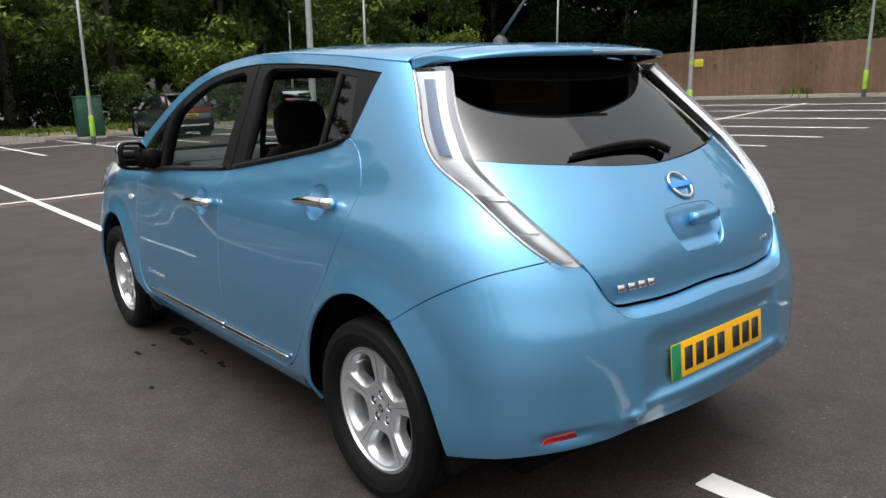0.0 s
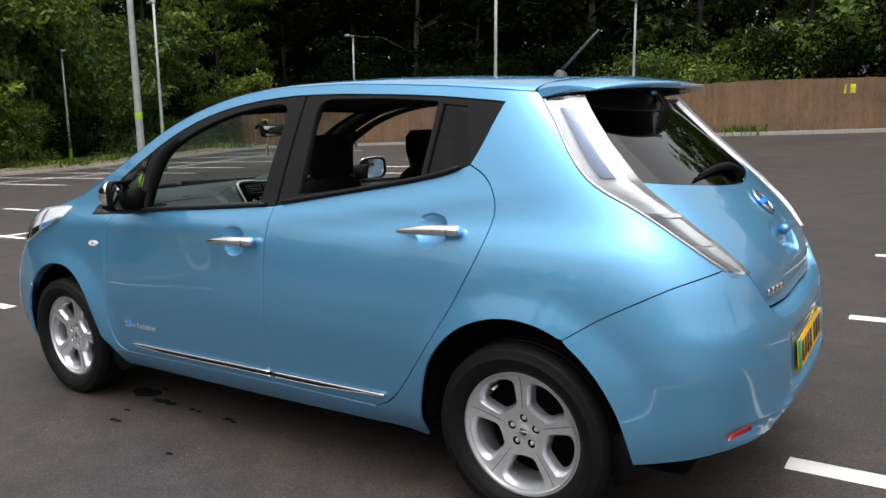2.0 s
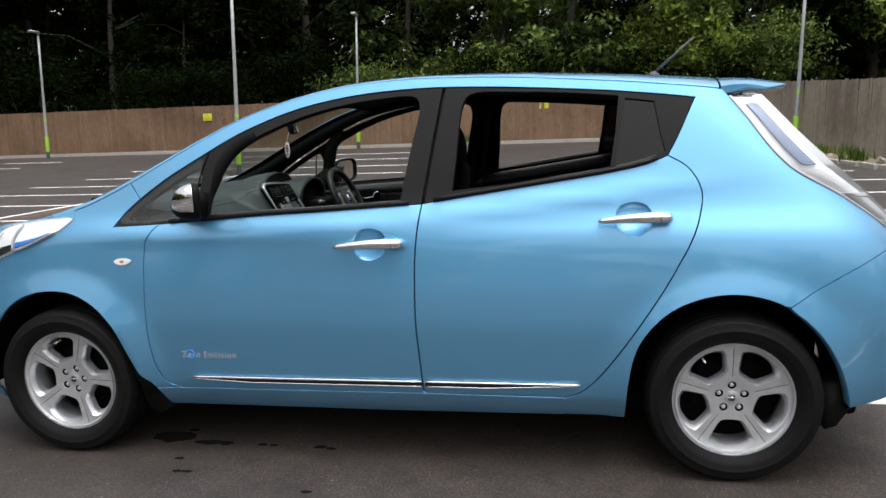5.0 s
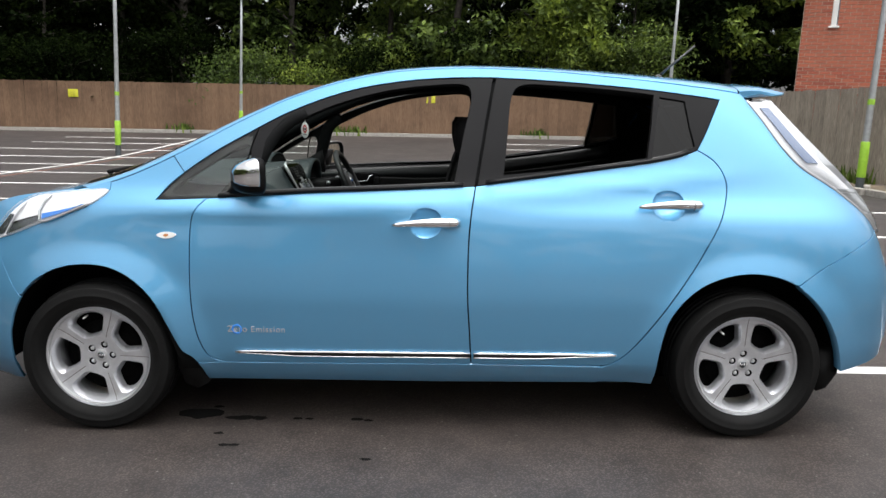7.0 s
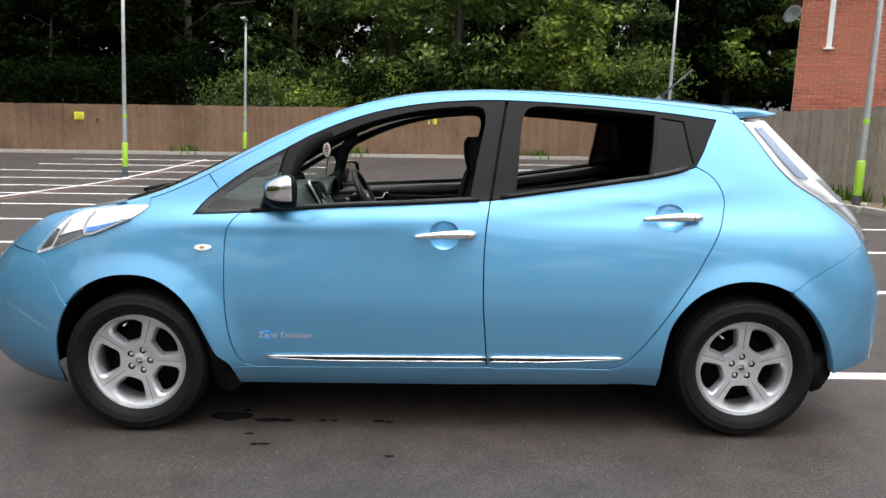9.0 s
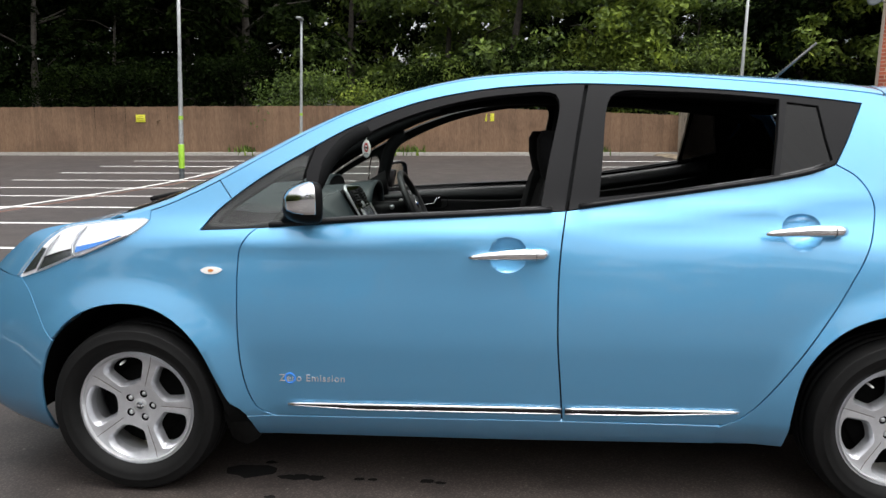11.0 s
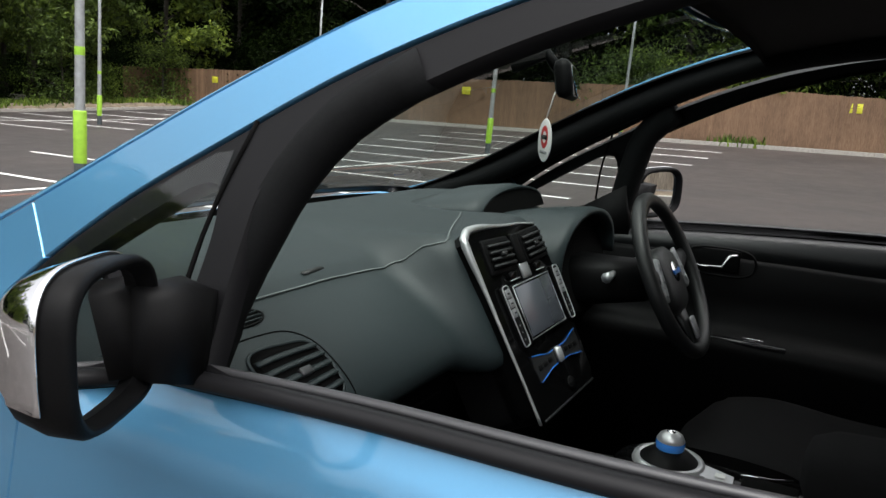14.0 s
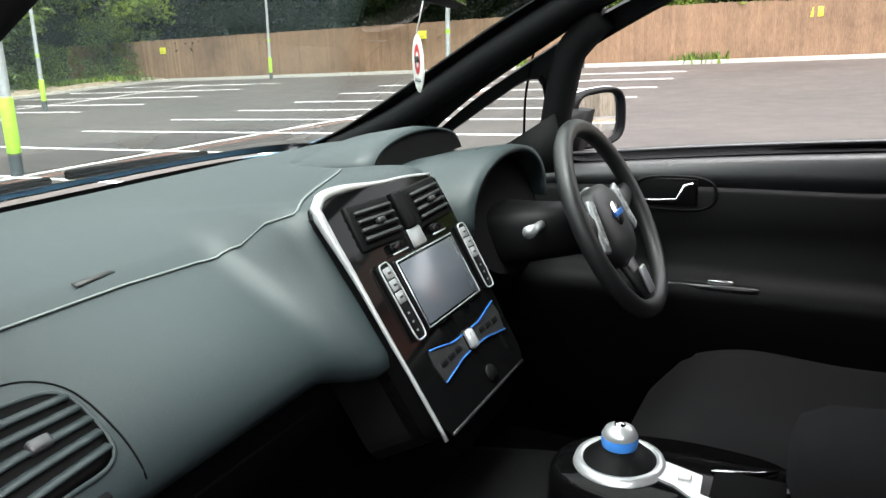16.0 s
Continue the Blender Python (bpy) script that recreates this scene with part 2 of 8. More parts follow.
POLEBASE = flecked("dark_grey_pole_base", (0.07, 0.085, 0.09), (0.045, 0.055, 0.06), 0.6, 12, 0.1)
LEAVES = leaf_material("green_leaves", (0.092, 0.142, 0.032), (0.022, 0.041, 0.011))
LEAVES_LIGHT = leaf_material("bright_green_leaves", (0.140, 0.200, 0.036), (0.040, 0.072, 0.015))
# Leaf colour taken far down: the shade under the canopy is in it.
LEAVES_SHADED = leaf_material("shaded_green_leaves", (0.007, 0.013, 0.0035), (0.0015, 0.0035, 0.0008), 0.02)
BARK = flecked("grey_brown_bark", (0.055, 0.047, 0.038), (0.02, 0.017, 0.014), 0.95, 9, 0.9, 0.02)
PALEBARK = flecked("pale_birch_bark", (0.55, 0.53, 0.48), (0.16, 0.15, 0.13), 0.9, 5, 0.5, 0.01)
SOIL = flecked("dry_verge_soil", (0.22, 0.175, 0.12), (0.12, 0.095, 0.065), 0.95, 4, 0.6, 0.02)
GRASS = leaf_material("grass_blades", (0.11, 0.17, 0.03), (0.05, 0.09, 0.02))

# ---------------------------------------------------------------- mesh tools
from mathutils.geometry import delaunay_2d_cdt


def mesh_of(bm, name="mesh"):
    me = bpy.data.meshes.new(name)
    bm.to_mesh(me)
    bm.free()
    return me


def part(name, geo, material, parent, label="", smooth=True, category="", group="", kind=""):
    """Links a bmesh or a mesh as one object under its parent."""
    me = mesh_of(geo, name) if isinstance(geo, bmesh.types.BMesh) else geo
    if material is not None and not me.materials:
        me.materials.append(material)
    if smooth is not None:
        me.polygons.foreach_set("use_smooth", [bool(smooth)] * len(me.polygons))
    ob = new(name, me)
    ob.parent = parent
    return tagged(ob, label, category, group, kind)


def thing(name, label, category, at=None, group="", kind=""):
    ob = new(name)
    ob.empty_display_size = 0.2
    if at is not None:
        ob.matrix_world = at
    return tagged(ob, label, category, group, kind)


def block(size, at=None, bevel=0.0, segments=2):
    bm = bmesh.new()
    bmesh.ops.create_cube(bm, size=1.0)
    bmesh.ops.scale(bm, vec=size, verts=bm.verts)
    if bevel:
        bmesh.ops.bevel(bm, geom=bm.edges[:], offset=min(bevel, 0.49 * min(size)), segments=segments, profile=0.5, affect="EDGES")
    if at is not None:
        bmesh.ops.transform(bm, matrix=at if isinstance(at, Matrix) else Matrix.Translation(at), verts=bm.verts)
    return bm


def join(*parts):
    out = bmesh.new()
    for bm in parts:
        me = mesh_of(bm)
        out.from_mesh(me)
        bpy.data.meshes.remove(me)
    return out


def loft(rings, closed=True, caps=True):
    """A skin over rings of equally many points."""
    bm = bmesh.new()
    vs = [[bm.verts.new(p) for p in ring] for ring in rings]
    n = len(vs[0])
    for a, b in zip(vs, vs[1:]):
        for i in range(n if closed else n - 1):
            j = (i + 1) % n
            bm.faces.new((a[i], a[j], b[j], b[i]))
    if caps and closed:
        bm.faces.new(vs[0][::-1]), bm.faces.new(vs[-1])
    bmesh.ops.recalc_face_normals(bm, faces=bm.faces)
    return bm


def lathe(profile, n=48, m=None):
    """Turns (radius, height) pairs round z."""
    rings = [[(r * math.cos(2 * math.pi * i / n), r * math.sin(2 * math.pi * i / n), h) for i in range(n)] for r, h in profile]
    bm = loft(rings, True, False)
    if m is not None:
        bmesh.ops.transform(bm, matrix=m, verts=bm.verts)
    return bm


def curve(points, step=0.02, closed=False):
    """A smooth run of points through a few given ones (any dimension)."""
    p = [np.array(q, float) for q in points]
    n = len(p)
    out = []
    for i in range(n if closed else n - 1):
        a, b = p[i], p[(i + 1) % n]
        z = p[i - 1] if (i > 0 or closed) else 2 * a - b
        c = p[(i + 2) % n] if (i + 2 < n or closed) else 2 * b - a
        k = max(1, int(round(np.linalg.norm(b - a) / step)))
        d0, d1, d2 = (max(np.linalg.norm(v) ** 0.5, 1e-6) for v in (a - z, b - a, c - b))
        m1 = ((a - z) / d0 - (b - z) / (d0 + d1) + (b - a) / d1) * d1
        m2 = ((b - a) / d1 - (c - a) / (d1 + d2) + (c - b) / d2) * d1
        for j in range(k):
            t = j / k
            out.append((2 * t ** 3 - 3 * t * t + 1) * a + (t ** 3 - 2 * t * t + t) * m1 + (3 * t * t - 2 * t ** 3) * b + (t ** 3 - t * t) * m2)
    if not closed:
        out.append(p[-1])
    return [tuple(q) for q in out]


def tube(path, radius, n=10, caps=True, flat=1.0, up=(0, 0, 1)):
    """A pipe along a path; radius may be a number or one for each point; flat squeezes it along its own upward direction."""
    path = [Vector(p) for p in path]
    rad = [float(radius)] * len(path) if isinstance(radius, (int, float)) else [float(r) for r in radius]
    rings = []
    for i, p in enumerate(path):
        d = (path[min(i + 1, len(path) - 1)] - path[max(i - 1, 0)]).normalized()
        s = d.cross(Vector(up))
        s = s.normalized() if s.length > 1e-4 else d.orthogonal().normalized()
        u = s.cross(d).normalized()
        rings.append([p + rad[i] * (math.cos(a) * s + flat * math.sin(a) * u) for a in (2 * math.pi * k / n for k in range(n))])
    return loft(rings, True, caps)


def within(poly, pts):
    poly, pts = np.asarray(poly), np.asarray(pts)
    x, y = pts[:, 0], pts[:, 1]
    inside = np.zeros(len(pts), bool)
    for (x1, y1), (x2, y2) in zip(poly, np.roll(poly, -1, 0)):
        if y1 != y2:
            inside ^= ((y1 > y) != (y2 > y)) & (x < (x2 - x1) * (y - y1) / (y2 - y1) + x1)
    return inside


def resample(poly, step):
    poly = [np.array(p, float) for p in poly]
    out = []
    for a, b in zip(poly, poly[1:] + poly[:1]):
        d = np.linalg.norm(b - a)
        if d < 1e-5:
            continue
        k = max(1, int(math.ceil(d / step)))
        out += [a + (b - a) * j / k for j in range(k)]
    return np.array(out)


def shrink(poly, d):
    """Moves an outline inwards by d."""
    area = 0.5 * np.sum(poly[:, 0] * np.roll(poly[:, 1], -1) - np.roll(poly[:, 0], -1) * poly[:, 1])
    e1, e2 = poly - np.roll(poly, 1, 0), np.roll(poly, -1, 0) - poly
    e1, e2 = (e / np.maximum(np.linalg.norm(e, axis=1), 1e-9)[:, None] for e in (e1, e2))
    n1, n2 = (np.stack([-e[:, 1], e[:, 0]], 1) * np.sign(area) for e in (e1, e2))
    n = n1 + n2
    n /= np.maximum((n * n).sum(1) / 2, 0.35)[:, None]
    return poly + n * d


def sheet(outline, surf, holes=(), step=0.04, gap=0.002, depth=0.012, lift=0.0, flip=False):
    """A panel that follows a curved surface within a flat outline, with its edges turned inwards by depth."""
    loops = [shrink(resample(outline, step * 0.6), gap)] + [shrink(resample(h, step * 0.6), -gap) for h in holes]
    lo, hi = loops[0].min(0), loops[0].max(0)
    gx, gy = np.meshgrid(np.arange(lo[0], hi[0], step), np.arange(lo[1], hi[1], step))
    gx[1::2] += step / 2
    inner = np.stack([gx.ravel(), gy.ravel()], 1)

    def inside(p):
        ok = within(loops[0], p)
        for h in loops[1:]:
            ok &= ~within(h, p)
        return ok
    inner = inner[inside(inner)]
    rim = np.concatenate(loops)
    if len(inner):
        near = np.array([np.min(np.sum((rim - q) ** 2, 1)) for q in inner])
        inner = inner[near > (0.45 * step) ** 2]
    verts = np.concatenate([rim, inner]) if len(inner) else rim
    edges, k = [], 0
    for h in loops:
        edges += [(k + i, k + (i + 1) % len(h)) for i in range(len(h))]
        k += len(h)
    co, _, faces, *_ = delaunay_2d_cdt([Vector(v) for v in verts], edges, [], 0, 1e-6)
    co = np.array([tuple(c) for c in co])
    faces = np.array([tuple(f) for f in faces if len(f) == 3])
    faces = faces[inside(co[faces].mean(1))]
    e = 1e-3

    def normal(uv):
        du = surf(uv[:, 0] + e, uv[:, 1]) - surf(uv[:, 0] - e, uv[:, 1])
        dv = surf(uv[:, 0], uv[:, 1] + e) - surf(uv[:, 0], uv[:, 1] - e)
        n = np.cross(du, dv)
        return n / np.maximum(np.linalg.norm(n, axis=1), 1e-12)[:, None] * (-1 if flip else 1)
    nor = normal(co)
    pos = surf(co[:, 0], co[:, 1]) + nor * lift
    tri = co[faces]
    ccw = ((tri[:, 1, 0] - tri[:, 0, 0]) * (tri[:, 2, 1] - tri[:, 0, 1]) - (tri[:, 2, 0] - tri[:, 0, 0]) * (tri[:, 1, 1] - tri[:, 0, 1])) > 0
    if flip:
        ccw = ~ccw
    faces = np.where(ccw[:, None], faces, faces[:, ::-1])
    pos_all, nor_all, out = list(pos), list(nor), [tuple(f) for f in faces]
    if depth:
        seen = {}
        for f in faces:
            for a, b in ((f[0], f[1]), (f[1], f[2]), (f[2], f[0])):
                seen[(a, b)] = True
        for a, b in [k2 for k2 in seen if (k2[1], k2[0]) not in seen]:
            i = len(pos_all)
            along = pos[b] - pos[a]
            out_n = np.cross(along, nor[a] + nor[b])
            out_n = out_n / max(np.linalg.norm(out_n), 1e-9)
            pos_all += [pos[a], pos[b], pos[b] - nor[b] * depth, pos[a] - nor[a] * depth]
            nor_all += [0.6 * nor[a] + 0.8 * out_n, 0.6 * nor[b] + 0.8 * out_n, out_n, out_n]
            out.append((i + 1, i, i + 3, i + 2))
    me = bpy.data.meshes.new("sheet")
    me.from_pydata([tuple(p) for p in pos_all], [], [tuple(int(i) for i in f) for f in out])
    me.polygons.foreach_set("use_smooth", [True] * len(me.polygons))
    me.validate()
    nn = np.array(nor_all)
    nn /= np.maximum(np.linalg.norm(nn, axis=1), 1e-9)[:, None]
    if len(nn) == len(me.vertices):
        me.normals_split_custom_set_from_vertices([tuple(n) for n in nn])
    return me



# ---------------------------------------------------------------- shape of the car body
def spline(points):
    """A smooth curve through a few (x, value) pairs, flat beyond its ends."""
    px = np.array([p[0] for p in points], float)
    py = np.array([p[1] for p in points], float)
    slope = np.diff(py) / np.diff(px)
    m = np.zeros(len(px))
    m[0], m[-1] = slope[0], slope[-1]
    for i in range(1, len(px) - 1):
        if slope[i - 1] * slope[i] > 0:
            w1, w2 = 2 * (px[i + 1] - px[i]) + px[i] - px[i - 1], px[i + 1] - px[i] + 2 * (px[i] - px[i - 1])
            m[i] = (w1 + w2) / (w1 / slope[i - 1] + w2 / slope[i])

    def f(x):
        x = np.clip(np.asarray(x, float), px[0], px[-1])
        i = np.clip(np.searchsorted(px, x, side="right") - 1, 0, len(px) - 2)
        h = px[i + 1] - px[i]
        t = (x - px[i]) / h
        return ((1 + 2 * t) * (1 - t) ** 2 * py[i] + t * (1 - t) ** 2 * h * m[i]
                + t * t * (3 - 2 * t) * py[i + 1] + t * t * (t - 1) * h * m[i + 1])
    return f


# half width of the body by height, and how far it reaches to the rear and to the front
half_width = spline([(0.14, 0.70), (0.20, 0.764), (0.26, 0.808), (0.32, 0.836), (0.42, 0.842), (0.55, 0.843), (0.68, 0.835),
                     (0.80, 0.820), (0.88, 0.8075), (0.925, 0.7975), (0.96, 0.7835), (1.02, 0.757), (1.20, 0.702), (1.42, 0.628), (1.60, 0.56)])
rear_reach = spline([(0.14, 1.99), (0.20, 2.05), (0.30, 2.10), (0.42, 2.125), (0.56, 2.125), (0.66, 2.115), (0.75, 2.085), (0.84, 2.05),
                     (0.95, 1.98), (1.06, 1.88), (1.17, 1.76), (1.30, 1.61), (1.42, 1.48), (1.55, 1.36)])
front_reach = spline([(0.14, -2.02), (0.20, -2.13), (0.30, -2.22), (0.45, -2.27), (0.60, -2.25), (0.70, -2.20), (0.80, -2.13), (0.90, -2.05),
                      (1.0, -1.98), (1.1, -1.95), (1.6, -1.9)])


def side_y(x, z):
    """Half width of the outer skin at a place of the side elevation."""
    x, z = np.asarray(x, float), np.asarray(z, float)
    w = half_width(z)
    for ax in (-1.35, 1.35):
        r = np.hypot(x - ax, z - 0.31)
        w = w + 0.22 * 0.012 * np.log1p(np.exp(np.clip((0.485 - np.maximum(r, 0.36)) / 0.012, -30, 30)))
    w = w + 0.012 * np.exp(-((x - 1.45) / 0.35) ** 2 - ((z - 0.80) / 0.16) ** 2)
    # the shoulder, a soft crest that climbs towards the tail
    crest = 0.935 + 0.0735 * np.log1p(np.exp(np.clip((x - 0.05) / 0.55, -20, 20)))
    w = w + 0.010 * np.exp(-((z - crest) / 0.045) ** 2) / (1 + np.exp(-(x + 1.15) / 0.08)) / (1 + np.exp((x - 1.15) / 0.12))
    w = w + 0.026 * np.exp(-((x + 0.20) / 0.32) ** 2 - ((z - 1.03) / 0.20) ** 2)
    b = np.clip((x - 0.6) / (rear_reach(z) - 0.6), 0, 1)
    a = np.clip((x + 0.4) / (front_reach(z) + 0.4), 0, 1)
    return w * (1 - b ** 11) ** (1 / 2.5) * (1 - a ** 9) ** (1 / 2.2)


def rear_x(y, z):
    """How far back the outer skin reaches at a place of the rear elevation."""
    y, z = np.abs(np.asarray(y, float)), np.asarray(z, float)
    lo, hi = np.full(np.broadcast(y, z).shape, 0.6), rear_reach(z) + 0 * y
    for _ in range(40):
        mid = (lo + hi) / 2
        inside = side_y(mid, z) > y
        lo, hi = np.where(inside, mid, lo), np.where(inside, hi, mid)
    return (lo + hi) / 2

# ---------------------------------------------------------------- the blue car: its skin
rail_z = spline([(-2.22, 0.50), (-2.10, 0.66), (-1.98, 0.78), (-1.86, 0.885), (-1.74, 0.955), (-1.60, 0.985), (-1.42, 1.005), (-1.25, 1.05), (-1.13, 1.10),
                 (-1.00, 1.165), (-0.89, 1.225), (-0.72, 1.315), (-0.56, 1.39), (-0.33, 1.465), (-0.08, 1.51), (0.19, 1.525), (0.42, 1.52),
                 (0.92, 1.485), (1.20, 1.455), (1.40, 1.430)])
crown_z = spline([(-2.26, 0.56), (-2.16, 0.76), (-2.05, 0.85), (-1.90, 0.925), (-1.75, 0.975), (-1.55, 1.02), (-1.42, 1.06), (-1.25, 1.125), (-1.09, 1.20),
                  (-0.91, 1.285), (-0.73, 1.365), (-0.55, 1.432), (-0.43, 1.47), (-0.25, 1.514), (-0.10, 1.538), (0.05, 1.550), (0.23, 1.556),
                  (0.50, 1.553), (0.80, 1.541), (1.10, 1.521), (1.40, 1.494), (1.64, 1.455)])


def left(x, z):
    return np.stack([x, -side_y(x, z), z], 1)


def right(x, z):
    return np.stack([x, side_y(x, z), z], 1)


def right_door(x, z):
    """The right-hand doors and their frames, a little further back than the left-hand ones."""
    return np.stack([x + 0.048 * np.exp(-((x + 0.2) / 0.9) ** 4), side_y(x, z), z], 1)


def back(y, z):
    return np.stack([rear_x(y, z), y, z], 1)


def top(x, t):
    """Bonnet, windscreen and roof: t runs from one edge (-1) to the other (1)."""
    zr = rail_z(x)
    return np.stack([x, t * side_y(x, zr), zr + (crown_z(x) - zr) * (1 - np.minimum(np.abs(t), 1) ** 2.6) ** 0.62], 1)


car = thing("hatchback_car", "light blue metallic electric hatchback with its side windows open", "car")

# outlines in the side elevation (x, z)
CUT_F = [(-0.885, 0.982), (-0.915, 0.955), (-0.942, 0.91), (-0.951, 0.84), (-0.953, 0.74), (-0.952, 0.62), (-0.94, 0.49), (-0.915, 0.39), (-0.88, 0.33), (-0.82, 0.305)]
CUT_B = [(0.205, 1.046), (0.19, 0.95), (0.18, 0.83), (0.178, 0.70), (0.18, 0.58), (0.19, 0.45), (0.20, 0.312)]
CUT_R = [(1.120, 1.205), (1.185, 1.165), (1.222, 1.115), (1.238, 1.06), (1.232, 1.01), (1.217, 0.955), (1.185, 0.88), (1.155, 0.825), (1.105, 0.735), (1.06, 0.665), (1.00, 0.575), (0.945, 0.495), (0.89, 0.42), (0.845, 0.368), (0.80, 0.332), (0.75, 0.312)]
BELT_F = [(-0.885, 0.982), (-0.66, 0.997), (-0.45, 1.012), (-0.20, 1.025), (0.05, 1.038), (0.205, 1.046)]
BELT_R = [(0.205, 1.046), (0.30, 1.060), (0.54, 1.094), (0.79, 1.13), (0.92, 1.15), (1.04, 1.175), (1.120, 1.205)]
DLO_TOP = [(-1.092, 0.973), (-1.04, 1.035), (-0.89, 1.15), (-0.72, 1.25), (-0.56, 1.335), (-0.33, 1.42), (-0.08, 1.468), (0.19, 1.486), (0.42, 1.482), (0.67, 1.468), (0.92, 1.448), (1.10, 1.428), (1.222, 1.412)]
DLO_REAR = [(1.222, 1.412), (1.19, 1.345), (1.158, 1.275), (1.120, 1.205)]
ARCH_F = [(-0.932, 0.310), (-0.950, 0.332), (-0.985, 0.358), (-1.008, 0.40), (-1.04, 0.465), (-1.095, 0.57), (-1.18, 0.655), (-1.27, 0.70), (-1.37, 0.712), (-1.48, 0.695), (-1.58, 0.64), (-1.65, 0.55), (-1.685, 0.44), (-1.69, 0.25)]
ARCH_R = [(0.965, 0.225), (0.972, 0.36), (1.005, 0.51), (1.065, 0.60), (1.14, 0.662), (1.24, 0.703), (1.34, 0.716), (1.44, 0.702), (1.525, 0.665), (1.62, 0.583), (1.69, 0.475), (1.725, 0.38), (1.75, 0.275)]
LAMP_OUT = [(1.348, 1.415), (1.415, 1.325), (1.472, 1.238), (1.52, 1.180), (1.565, 1.139), (1.625, 1.102), (1.682, 1.071), (1.76, 1.021), (1.857, 0.951), (1.945, 0.878)]
BUMP_CUT = [(1.945, 0.878), (1.842, 0.845), (1.754, 0.804), (1.632, 0.740), (1.525, 0.672)]
HEADLAMP = [(-1.785, 0.790), (-1.738, 0.850), (-1.690, 0.910), (-1.605, 0.970), (-1.50, 0.990), (-1.38, 1.003), (-1.285, 1.006), (-1.322, 0.972), (-1.371, 0.942), (-1.46, 0.907), (-1.556, 0.872), (-1.70, 0.816)]
NOSE_CUT = [(-1.785, 0.790), (-1.752, 0.758), (-1.731, 0.727), (-1.705, 0.672), (-1.672, 0.615), (-1.635, 0.575)]


def cut(points, step=0.02):
    return curve(points, step)


def rail_run(a, b, drop=0.0):
    return [(x, float(rail_z(x)) - drop) for x in np.linspace(a, b, max(2, int(abs(b - a) / 0.03)))]


arch_front, arch_rear = cut(ARCH_F), cut(ARCH_R)
k_rear = min(range(len(arch_rear)), key=lambda i: abs(arch_rear[i][0] - 1.525) + abs(arch_rear[i][1] - 0.665))
k_front = min(range(len(arch_front)), key=lambda i: abs(arch_front[i][0] + 1.635) + abs(arch_front[i][1] - 0.575))
lamp_low = cut(HEADLAMP[6:])  # lower edge of the headlamp, rear to front

